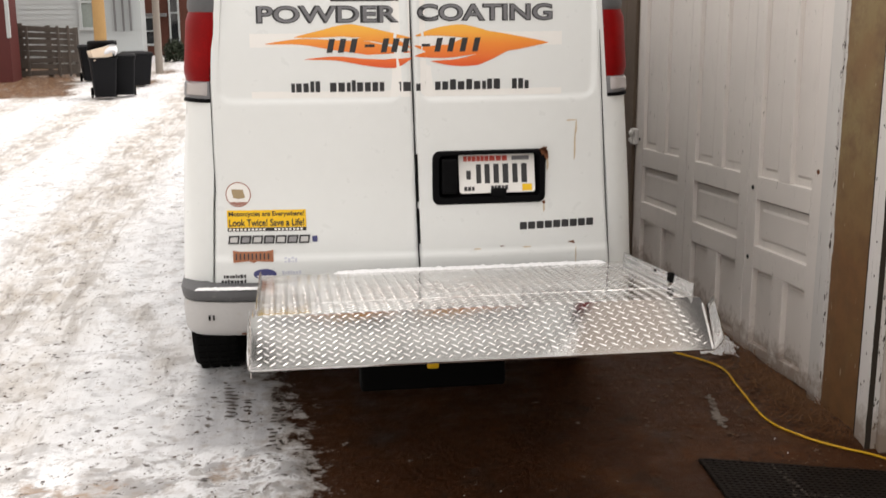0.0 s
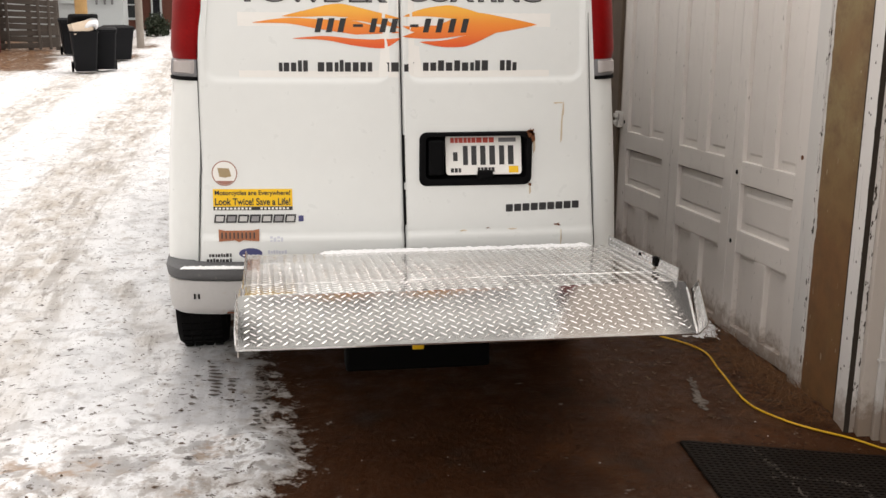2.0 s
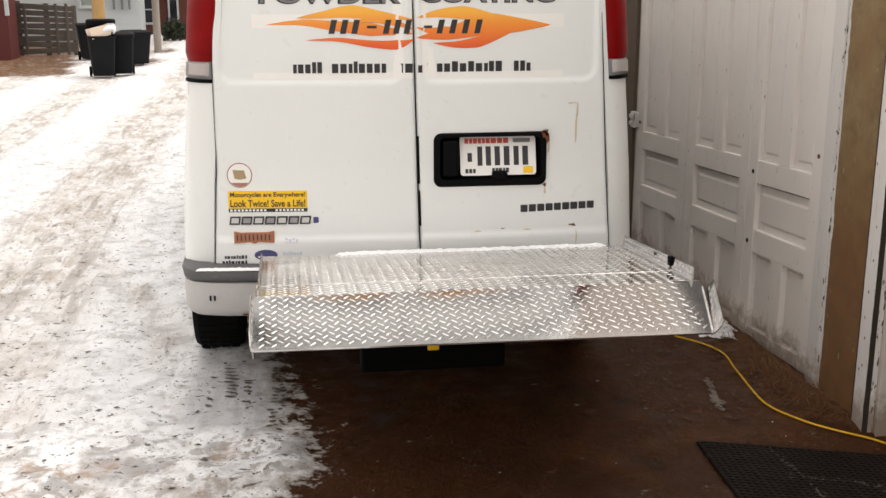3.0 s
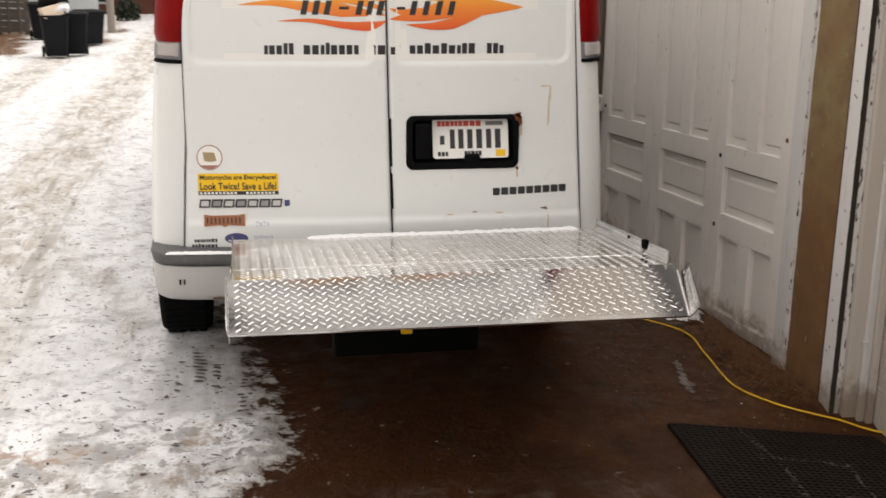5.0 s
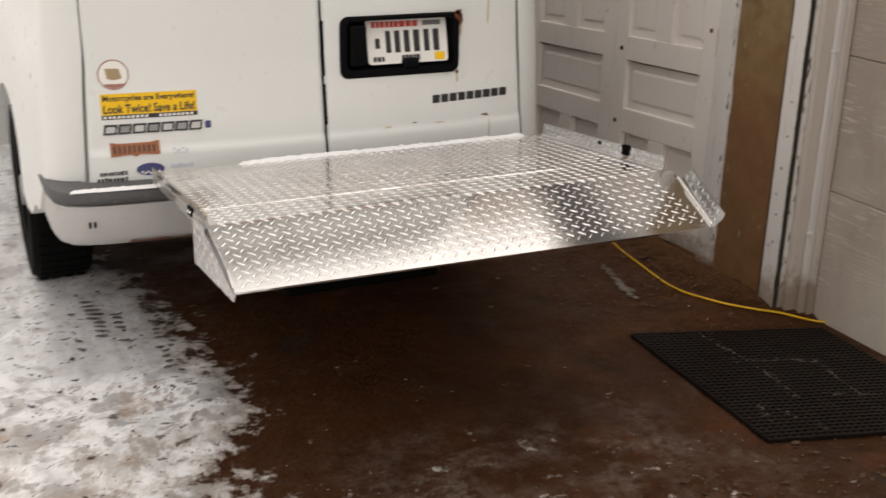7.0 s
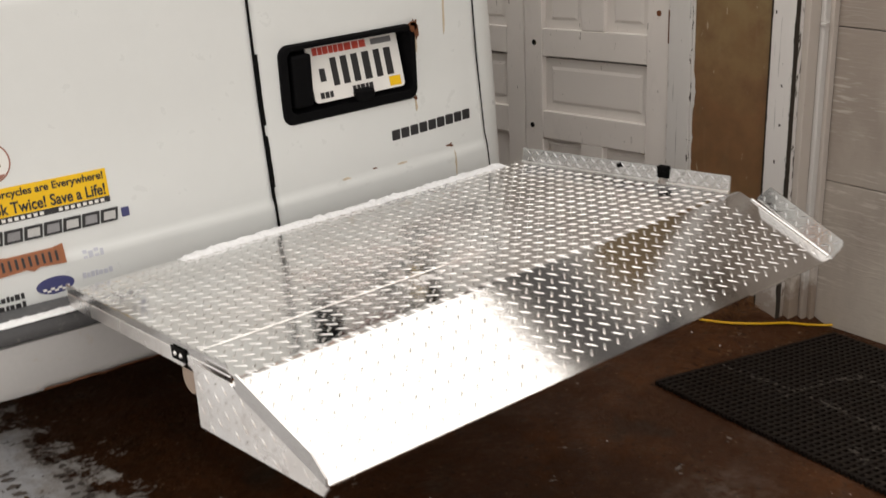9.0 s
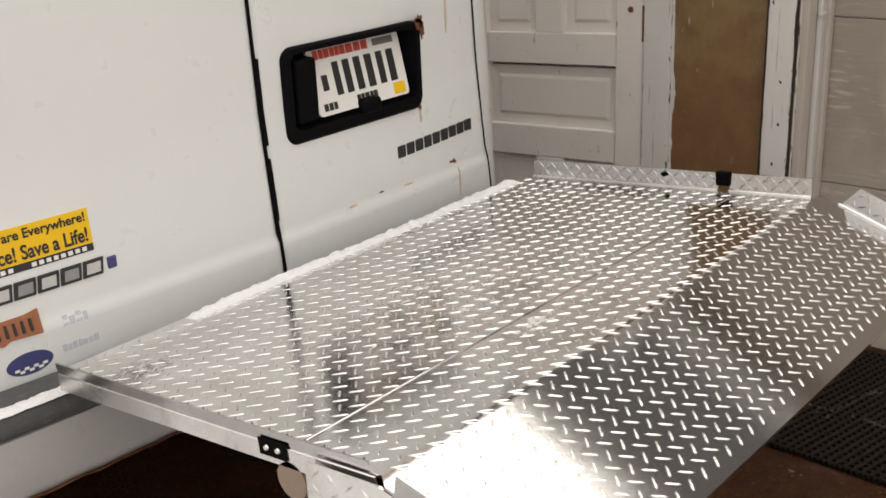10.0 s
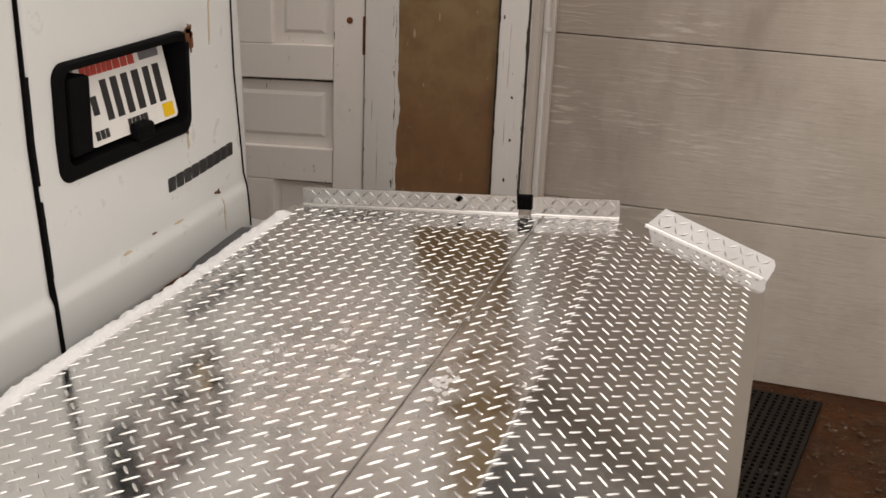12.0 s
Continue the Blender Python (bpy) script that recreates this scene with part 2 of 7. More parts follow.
M_TRIMDOOR = edge_worn("flaking_door_trim", (0.66, 0.64, 0.615), (0.05, 0.038, 0.028), 4.780, 4.880)
M_TRIMPOST = edge_worn("flaking_post_paint", (0.74, 0.715, 0.69), (0.05, 0.038, 0.028), 4.360, 4.449)


def flame_mat():
    m, nt, b = node_mat("flame_print")
    tc = nt.nodes.new("ShaderNodeTexCoord")
    sep = nt.nodes.new("ShaderNodeSeparateXYZ")
    nt.links.new(tc.outputs["Object"], sep.inputs[0])
    mr = nt.nodes.new("ShaderNodeMapRange")
    mr.inputs["From Min"].default_value, mr.inputs["From Max"].default_value = 1.48, 1.63
    nt.links.new(sep.outputs["Z"], mr.inputs["Value"])
    r = nt.nodes.new("ShaderNodeValToRGB")
    e = r.color_ramp.elements
    e[0].position, e[0].color = 0.05, (0.72, 0.10, 0.02, 1)
    e[1].position, e[1].color = 0.95, (0.86, 0.42, 0.05, 1)
    mid = e.new(0.55)
    mid.color = (0.82, 0.24, 0.03, 1)
    nt.links.new(mr.outputs[0], r.inputs["Fac"])
    nt.links.new(r.outputs[0], b.inputs["Base Color"])
    b.inputs["Roughness"].default_value = 0.4
    return m


M_FLAME = flame_mat()


def plate_metal(name, rough, clean=0.45, smears=0.25, wave=0.13, spots=(), film_at=None, shine=0.86):
    """Bright aluminium sheet: mill grain, a thin film of dirt, smears, dark wet spots at given places."""
    m, nt, b = node_mat(name)
    v = coords(nt)
    grain = noise_node(nt, coords(nt, (1, 14, 1)), 60, 5)
    film = ramp_node(nt, noise_node(nt, v, 4.2, 8, 0.62), clean, clean + 0.33)
    c = mix_node(nt, film, (shine, shine * 0.992, shine * 0.984), (shine * 0.77, shine * 0.735, shine * 0.71))
    rr = nt.nodes.new("ShaderNodeMapRange")
    rr.inputs["To Min"].default_value, rr.inputs["To Max"].default_value = rough, rough + 0.12
    nt.links.new(film, rr.inputs["Value"])
    gloss = rr.outputs[0]
    smear = ramp_node(nt, noise_node(nt, coords(nt, (1, 1.6, 1)), 5.5, 8, 0.66), 0.57, 0.70)
    c = mix_node(nt, mix_node(nt, smear, (0, 0, 0), (smears, smears, smears)), c, (0.50, 0.45, 0.42))
    metal = (1.0, 1.0, 1.0)

    def near(x, y, rx, ry):
        """One at a place, nothing past rx and ry from it."""
        mp = nt.nodes.new("ShaderNodeMapping")
        mp.vector_type = "TEXTURE"
        mp.inputs["Location"].default_value = (x, y, 0)
        mp.inputs["Scale"].default_value = (rx, ry, 1000)
        nt.links.new(v, mp.inputs["Vector"])
        ln = nt.nodes.new("ShaderNodeVectorMath")
        ln.operation = "LENGTH"
        nt.links.new(mp.outputs[0], ln.inputs[0])
        mr = nt.nodes.new("ShaderNodeMapRange")
        mr.inputs["From Min"].default_value, mr.inputs["From Max"].default_value = 1.0, 0.25
        nt.links.new(ln.outputs["Value"], mr.inputs["Value"])
        return mr.outputs[0]

    if film_at:      # mud trodden onto the sheet, dried to a thin brown film
        k = mix_node(nt, 1.0, near(*film_at), ramp_node(nt, noise_node(nt, v, 9, 9, 0.7), 0.38, 0.62), "MULTIPLY")
        c = mix_node(nt, mix_node(nt, k, (0, 0, 0), (0.75, 0.75, 0.75)), c, (0.47, 0.385, 0.345))
        metal = mix_node(nt, k, metal, (0.45, 0.45, 0.45))
        gloss = mix_node(nt, k, gloss, (0.26, 0.26, 0.26))
    for spot in spots:
        k = mix_node(nt, 1.0, near(*spot), ramp_node(nt, noise_node(nt, v, 46, 6, 0.7), 0.44, 0.54), "MULTIPLY")
        c = mix_node(nt, k, c, (0.12, 0.115, 0.12))
        metal = mix_node(nt, k, metal, (0.2, 0.2, 0.2))
    if isinstance(metal, tuple):
        b.inputs["Metallic"].default_value = 1.0
    else:
        nt.links.new(metal, b.inputs["Metallic"])
    nt.links.new(c, b.inputs["Base Color"])
    nt.links.new(gloss, b.inputs["Roughness"])
    wavy = nt.nodes.new("ShaderNodeBump")      # the sheet is not quite flat
    wavy.inputs["Strength"].default_value, wavy.inputs["Distance"].default_value = wave, 0.02
    nt.links.new(noise_node(nt, v, 4.5, 2), wavy.inputs["Height"])
    bump_node(nt, b, grain, 0.04, 0.002)
    nt.links.new(wavy.outputs["Normal"], b.inputs["Normal"].links[0].from_node.inputs["Normal"])
    return m


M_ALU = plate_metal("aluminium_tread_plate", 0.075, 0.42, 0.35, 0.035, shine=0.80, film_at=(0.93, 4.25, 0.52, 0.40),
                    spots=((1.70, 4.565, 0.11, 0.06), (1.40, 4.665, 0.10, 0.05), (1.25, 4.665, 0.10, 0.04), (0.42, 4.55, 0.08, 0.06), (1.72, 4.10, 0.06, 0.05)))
# same metal as the deck; ramp and flange bases darkened for greyer reflections
M_RAMP = plate_metal("clean_darkened_tread_plate", 0.04, 0.62, 0.2, 0.03, shine=0.60)
M_TREAD = plate_metal("polished_tread", 0.18)
M_ALUEDGE = plate_metal("aluminium_edge", 0.22, 0.38, 0.9)
M_FLANGE = plate_metal("upturned_plate_edge", 0.16, 0.42, 0.6, shine=0.58)


def door_steel():
    """Beige steel embossed with wood grain: fine lines, patches of arched grain, dull blotches, browner towards the
    jamb and upwards.
    """
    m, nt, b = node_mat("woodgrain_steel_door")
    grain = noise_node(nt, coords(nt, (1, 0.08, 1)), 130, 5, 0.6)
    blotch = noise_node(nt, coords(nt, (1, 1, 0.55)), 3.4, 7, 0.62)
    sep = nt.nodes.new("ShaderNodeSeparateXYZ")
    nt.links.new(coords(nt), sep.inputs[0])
    # brown tone grows with Y and Z, broken up by the blotches
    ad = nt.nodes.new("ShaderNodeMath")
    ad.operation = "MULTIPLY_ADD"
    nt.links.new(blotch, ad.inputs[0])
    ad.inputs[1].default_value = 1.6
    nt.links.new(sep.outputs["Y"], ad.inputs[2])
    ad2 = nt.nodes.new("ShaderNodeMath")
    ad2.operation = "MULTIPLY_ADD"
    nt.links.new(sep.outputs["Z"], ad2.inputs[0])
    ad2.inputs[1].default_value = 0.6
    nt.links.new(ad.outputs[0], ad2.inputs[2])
    dark_tone = nt.nodes.new("ShaderNodeMapRange")
    dark_tone.inputs["From Min"].default_value, dark_tone.inputs["From Max"].default_value = 4.90, 5.40
    nt.links.new(ad2.outputs[0], dark_tone.inputs["Value"])
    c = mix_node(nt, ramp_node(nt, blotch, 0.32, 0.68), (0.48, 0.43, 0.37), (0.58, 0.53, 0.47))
    c = mix_node(nt, dark_tone.outputs[0], c, (0.34, 0.29, 0.25))
    c = mix_node(nt, ramp_node(nt, grain, 0.55, 0.70, (0, 0, 0), (0.5, 0.5, 0.5)), c, (0.39, 0.34, 0.295))
    wave = nt.nodes.new("ShaderNodeTexWave")
    wave.bands_direction = "Z"
    wave.inputs["Scale"].default_value, wave.inputs["Distortion"].default_value = 16.0, 9.0
    wave.inputs["Detail"].default_value, wave.inputs["Detail Scale"].default_value = 2.0, 1.2
    nt.links.new(coords(nt, (1, 0.35, 1)), wave.inputs["Vector"])
    patch_ = ramp_node(nt, noise_node(nt, coords(nt, (1, 0.5, 1.6)), 3.0, 3), 0.56, 0.66)
    lines = mix_node(nt, patch_, (0, 0, 0), ramp_node(nt, wave.outputs["Fac"], 0.74, 1.0))
    c = mix_node(nt, mix_node(nt, lines, (0, 0, 0), (0.20, 0.20, 0.20)), c, (0.62, 0.575, 0.52))
    streak = mix_node(nt, ramp_node(nt, noise_node(nt, coords(nt, (1, 0.7, 1.2)), 5.0, 4), 0.46, 0.62), (0, 0, 0), ramp_node(nt, noise_node(nt, coords(nt, (1, 0.10, 1)), 95, 6, 0.6), 0.54, 0.62))
    c = mix_node(nt, mix_node(nt, streak, (0, 0, 0), (0.6, 0.6, 0.6)), c, (0.64, 0.60, 0.545))
    worn = ramp_node(nt, noise_node(nt, coords(nt, (1, 0.6, 1)), 9.0, 8, 0.7), 0.52, 0.68)
    c = mix_node(nt, mix_node(nt, worn, (0, 0, 0), (0.35, 0.35, 0.35)), c, (0.40, 0.34, 0.29))
    nt.links.new(c, b.inputs["Base Color"])
    b.inputs["Roughness"].default_value = 0.38
    bump_node(nt, b, mix_node(nt, lines, grain, (1, 1, 1)), 0.35, 0.003)
    return m


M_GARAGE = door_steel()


def ground_mat():
    """Brown wet concrete and trodden snow, told apart by the snow's own cover."""
    m, nt, b = node_mat("snowy_ground")
    v = coords(nt)
    at = nt.nodes.new("ShaderNodeAttribute")
    at.attribute_name = "snow"
    tr = nt.nodes.new("ShaderNodeAttribute")
    tr.attribute_name = "track"
    lf = nt.nodes.new("ShaderNodeAttribute")
    lf.attribute_name = "litter"
    fine = noise_node(nt, v, 26, 8, 0.68)
    clump = noise_node(nt, v, 15, 4, 0.5)
    mid = noise_node(nt, v, 7, 7, 0.62)
    big = noise_node(nt, v, 2.1, 5)
    fr = nt.nodes.new("ShaderNodeAttribute")
    fr.attribute_name = "frost"
    sl = nt.nodes.new("ShaderNodeAttribute")
    sl.attribute_name = "slush"
    so = nt.nodes.new("ShaderNodeAttribute")
    so.attribute_name = "soil"
    pk = nt.nodes.new("ShaderNodeAttribute")
    pk.attribute_name = "packed"

    def part_of(mask, least, most, by):
        """The mask, as strong as least where the attribute is nothing and most where it is one."""
        return mix_node(nt, mask, (0, 0, 0), mix_node(nt, by, (least,) * 3, (most,) * 3))

    # concrete and dirt
    d = mix_node(nt, big, (0.018, 0.0064, 0.0026), (0.080, 0.0285, 0.0102))
    d = mix_node(nt, ramp_node(nt, mid, 0.42, 0.72), d, (0.060, 0.0235, 0.0090))
    d = mix_node(nt, ramp_node(nt, noise_node(nt, v, 1.7, 8, 0.66), 0.54, 0.70), d, (0.105, 0.038, 0.0115))
    d = mix_node(nt, ramp_node(nt, fine, 0.55, 0.72), d, (0.075, 0.038, 0.021))
    d = mix_node(nt, ramp_node(nt, noise_node(nt, v, 60, 6, 0.65), 0.58, 0.66), d, (0.008, 0.004, 0.002))
    d = mix_node(nt, ramp_node(nt, noise_node(nt, v, 85, 3, 0.5), 0.67, 0.71), d, (0.20, 0.13, 0.085))
    d = mix_node(nt, ramp_node(nt, noise_node(nt, v, 3.0, 6), 0.60, 0.74), d, (0.032, 0.024, 0.018))
    dust = ramp_node(nt, noise_node(nt, v, 24, 9, 0.75), 0.40, 0.70)
    dust = mix_node(nt, 1.0, dust, ramp_node(nt, noise_node(nt, v, 4.5, 7, 0.66), 0.42, 0.62), "MULTIPLY")
    d = mix_node(nt, part_of(dust, 0.0, 0.95, fr.outputs["Fac"]), d, (0.25, 0.215, 0.185))
    leaf = mix_node(nt, ramp_node(nt, noise_node(nt, v, 16, 6, 0.7), 0.42, 0.60), (0.070, 0.034, 0.018), (0.25, 0.145, 0.082))
    d = mix_node(nt, lf.outputs["Fac"], d, leaf)
    loam = mix_node(nt, ramp_node(nt, noise_node(nt, v, 34, 8, 0.72), 0.42, 0.62), (0.020, 0.0072, 0.0030), (0.115, 0.043, 0.015))
    d = mix_node(nt, so.outputs["Fac"], d, loam)
    # snow: white, with soft trodden hollows gone grey
    s = mix_node(nt, big, (0.745, 0.755, 0.775), (0.83, 0.835, 0.845))
    hollow = ramp_node(nt, noise_node(nt, coords(nt, (1, 1.2, 1)), 6.0, 9, 0.60), 0.525, 0.605)
    s = mix_node(nt, part_of(hollow, 0.40, 0.85, sl.outputs["Fac"]), s, (0.33, 0.325, 0.33))
    crumb = ramp_node(nt, noise_node(nt, v, 17, 9, 0.66), 0.53, 0.59)
    s = mix_node(nt, part_of(crumb, 0.10, 0.85, sl.outputs["Fac"]), s, (0.34, 0.32, 0.305))
    broad = ramp_node(nt, noise_node(nt, coords(nt, (1, 0.6, 1)), 2.6, 9, 0.66), 0.53, 0.61)
    s = mix_node(nt, part_of(broad, 0.10, 0.70, sl.outputs["Fac"]), s, (0.40, 0.385, 0.38))
    warm = ramp_node(nt, noise_node(nt, v, 3.1, 8, 0.66), 0.58, 0.64)
    s = mix_node(nt, part_of(warm, 0.0, 0.8, sl.outputs["Fac"]), s, (0.36, 0.245, 0.165))
    # grey packed snow that the tyre has pressed smooth
    press = ramp_node(nt, noise_node(nt, coords(nt, (1, 0.10, 1)), 22, 4, 0.5), 0.40, 0.64)
    s = mix_node(nt, pk.outputs["Fac"], s, mix_node(nt, press, (0.50, 0.50, 0.515), (0.62, 0.625, 0.64)))
    # wheel tracks: tan, dragged along the alley, with scraped grey lines
    tm = mix_node(nt, tr.outputs["Fac"], (0, 0, 0), ramp_node(nt, noise_node(nt, coords(nt, (1, 0.5, 1)), 7, 8, 0.65), 0.40, 0.58, (0.25, 0.25, 0.25), (0.95, 0.95, 0.95)))
    s = mix_node(nt, tm, s, (0.44, 0.395, 0.345))
    drag = ramp_node(nt, noise_node(nt, coords(nt, (1, 0.12, 1)), 8, 9, 0.66), 0.52, 0.585)
    s = mix_node(nt, part_of(drag, 0.10, 0.80, tr.outputs["Fac"]), s, (0.31, 0.285, 0.26))
    rut = ramp_node(nt, noise_node(nt, coords(nt, (1, 0.22, 1)), 22, 8, 0.66), 0.56, 0.62)
    s = mix_node(nt, part_of(rut, 0.12, 0.75, tr.outputs["Fac"]), s, (0.22, 0.195, 0.175))
    # bits of dirt and bare wet spots
    s = mix_node(nt, ramp_node(nt, noise_node(nt, v, 30, 6, 0.7), 0.61, 0.635), s, (0.10, 0.08, 0.065))
    s = mix_node(nt, ramp_node(nt, noise_node(nt, coords(nt, (1, 1.6, 1)), 13, 6, 0.62), 0.635, 0.66), s, (0.10, 0.088, 0.082))
    # cover: the attribute, broken up by noise
    add = nt.nodes.new("ShaderNodeMath")
    add.operation = "MULTIPLY_ADD"
    nt.links.new(clump, add.inputs[0])
    add.inputs[1].default_value = 1.2
    nt.links.new(at.outputs["Fac"], add.inputs[2])
    add2 = nt.nodes.new("ShaderNodeMath")
    add2.operation = "MULTIPLY_ADD"
    nt.links.new(mid, add2.inputs[0])
    add2.inputs[1].default_value = 1.1
    nt.links.new(add.outputs[0], add2.inputs[2])
    grit = nt.nodes.new("ShaderNodeMath")
    grit.operation = "MULTIPLY_ADD"
    nt.links.new(noise_node(nt, v, 48, 7, 0.7), grit.inputs[0])
    grit.inputs[1].default_value = 0.8
    nt.links.new(add2.outputs[0], grit.inputs[2])
    mrg = nt.nodes.new("ShaderNodeMapRange")
    mrg.inputs["From Min"].default_value, mrg.inputs["From Max"].default_value = 1.90, 2.06
    nt.links.new(grit.outputs[0], mrg.inputs["Value"])
    cov = mrg.outputs[0]
    thin = nt.nodes.new("ShaderNodeMapRange")      # where the snow thins out it is brown with grit
    thin.inputs["From Min"].default_value, thin.inputs["From Max"].default_value = 2.46, 2.04
    thin.inputs["To Max"].default_value = 0.75
    nt.links.new(grit.outputs[0], thin.inputs["Value"])
    s = mix_node(nt, thin.outputs[0], s, mix_node(nt, mid, (0.24, 0.185, 0.14), (0.44, 0.40, 0.365)))
    nt.links.new(mix_node(nt, cov, d, s), b.inputs["Base Color"])
    wet = ramp_node(nt, mid, 0.35, 0.70, (0.28, 0.28, 0.28), (0.75, 0.75, 0.75))
    nt.links.new(mix_node(nt, cov, wet, (0.62, 0.62, 0.62)), b.inputs["Roughness"])
    nt.links.new(mix_node(nt, cov, (0.13, 0.13, 0.13), (0.22, 0.22, 0.22)), b.inputs["Specular IOR Level"])
    hsum = mix_node(nt, 0.5, fine, mid)
    bump_node(nt, b, mix_node(nt, cov, hsum, mix_node(nt, 0.45, mix_node(nt, 0.5, fine, clump), (1.0, 1.0, 1.0))), 0.7, 0.02)
    return m


M_GROUND = ground_mat()


# ---------------- mesh helpers ----------------
def box(bm, x0, x1, y0, y1, z0, z1, bevel=0.0, seg=1, m=None):
    r = bmesh.ops.create_cube(bm, size=1.0)
    vs = r["verts"]
    bmesh.ops.scale(bm, vec=(x1 - x0, y1 - y0, z1 - z0), verts=vs)
    bmesh.ops.translate(bm, vec=((x0 + x1) / 2, (y0 + y1) / 2, (z0 + z1) / 2), verts=vs)
    if bevel:
        es = list({e for v in vs for e in v.link_edges})
        r2 = bmesh.ops.bevel(bm, geom=es, offset=bevel, segments=seg, affect="EDGES", profile=0.5)
        vs = list({v for f in r2["faces"] for v in f.verts} | {v for v in vs if v.is_valid})
    if m is not None:
        bmesh.ops.transform(bm, matrix=m, verts=vs)
    return vs


def cyl(bm, r0, r1, p0, p1, seg=20):
    """A tapered round bar from p0 to p1."""
    p0, p1 = Vector(p0), Vector(p1)
    d = p1 - p0
    q = d.to_track_quat("Z", "Y").to_matrix().to_4x4()
    bmesh.ops.create_cone(bm, cap_ends=True, segments=seg, radius1=r0, radius2=r1, depth=d.length, matrix=Matrix.Translation((p0 + p1) / 2) @ q)


def grid_faces(bm, rows, close=False):
    vs = [[bm.verts.new(p) for p in row] for row in rows]
    for a, b in zip(vs, vs[1:]):
        n = len(a)
        for i in range(n if close else n - 1):
            j = (i + 1) % n
            bm.faces.new((a[i], a[j], b[j], b[i]))
    return vs


def spline(points, n=8):
    """Catmull-Rom through the points."""
    p = [Vector(q) for q in points]
    p = [2 * p[0] - p[1]] + p + [2 * p[-1] - p[-2]]
    out = []
    for i in range(1, len(p) - 2):
        for k in range(n):
            t = k / n
            a, b, c, d = p[i - 1], p[i], p[i + 1], p[i + 2]
            out.append(0.5 * (2 * b + (c - a) * t + (2 * a - 5 * b + 4 * c - d) * t * t + (3 * b - a - 3 * c + d) * t ** 3))
    return out + [p[-2]]


def tube(bm, path, r, seg=8):
    rings = []
    for i, p in enumerate(path):
        d = (path[min(i + 1, len(path) - 1)] - path[max(i - 1, 0)]).normalized()
        up = Vector((0, 0, 1)) if abs(d.z) < 0.9 else Vector((1, 0, 0))
        a = d.cross(up).normalized()
        b = a.cross(d)
        rings.append([p + r * (math.cos(2 * math.pi * k / seg) * a + math.sin(2 * math.pi * k / seg) * b) for k in range(seg)])
    vs = grid_faces(bm, rings, close=True)
    bm.faces.new(vs[0][::-1])
    bm.faces.new(vs[-1])


def mesh_of(name, bm, material, smooth=None):
    bmesh.ops.recalc_face_normals(bm, faces=bm.faces[:])
    me = bpy.data.meshes.new(name)
    bm.to_mesh(me)
    bm.free()
    me.materials.append(material)
    if smooth is not None:
        me.shade_smooth()
        me.set_sharp_from_angle(angle=radians(smooth))
    return me


def part(name, bm, material, parent, label="", smooth=None):
    ob = new(name, mesh_of(name, bm, material, smooth))
    ob.parent = parent
    return tagged(ob, label)


def thing(name, label, category, group="", kind=""):
    return tagged(new(name), label, category, group, kind)


def solid(name, bm, material, label, category, group="", kind="", smooth=None):
    return tagged(new(name, mesh_of(name, bm, material, smooth)), label, category, group, kind)


def bars(name, x0, x1, z0, z1, y, n, material, parent, label="", seed=1, gap=0.22):
    """A row of upright bars in place of writing, on a face that looks along -y."""
    rnd = random.Random(seed)
    w = [rnd.uniform(0.7, 1.3) for _ in range(n)]
    k = (x1 - x0) / sum(w)
    x = x0
    for a in w:
        s = a * k
        bm = bmesh.new()
        box(bm, x, x + s * (1 - gap), y - 0.0012, y, z0, z1)
        part(name, bm, material, parent, label)
        x += s


# ---------------- ground ----------------
def sm(a, b, x):
    t = min(1.0, max(0.0, (x - a) / (b - a)))
    return t * t * (3 - 2 * t)


EDGE_Y = [2.0, 3.2, 3.6, 3.85, 4.13, 4.29, 4.6, 4.8, 5.15, 5.5, 5.9, 9.8, 10.6, 11.5]
EDGE_X = [0.9, 0.75, 0.62, 0.52, 0.52, 0.60, 0.58, 0.55, 0.53, 0.46, 0.34, 0.34, 1.0, 4.0]


WX_FOOT = 2.70      # where the garage wall stands


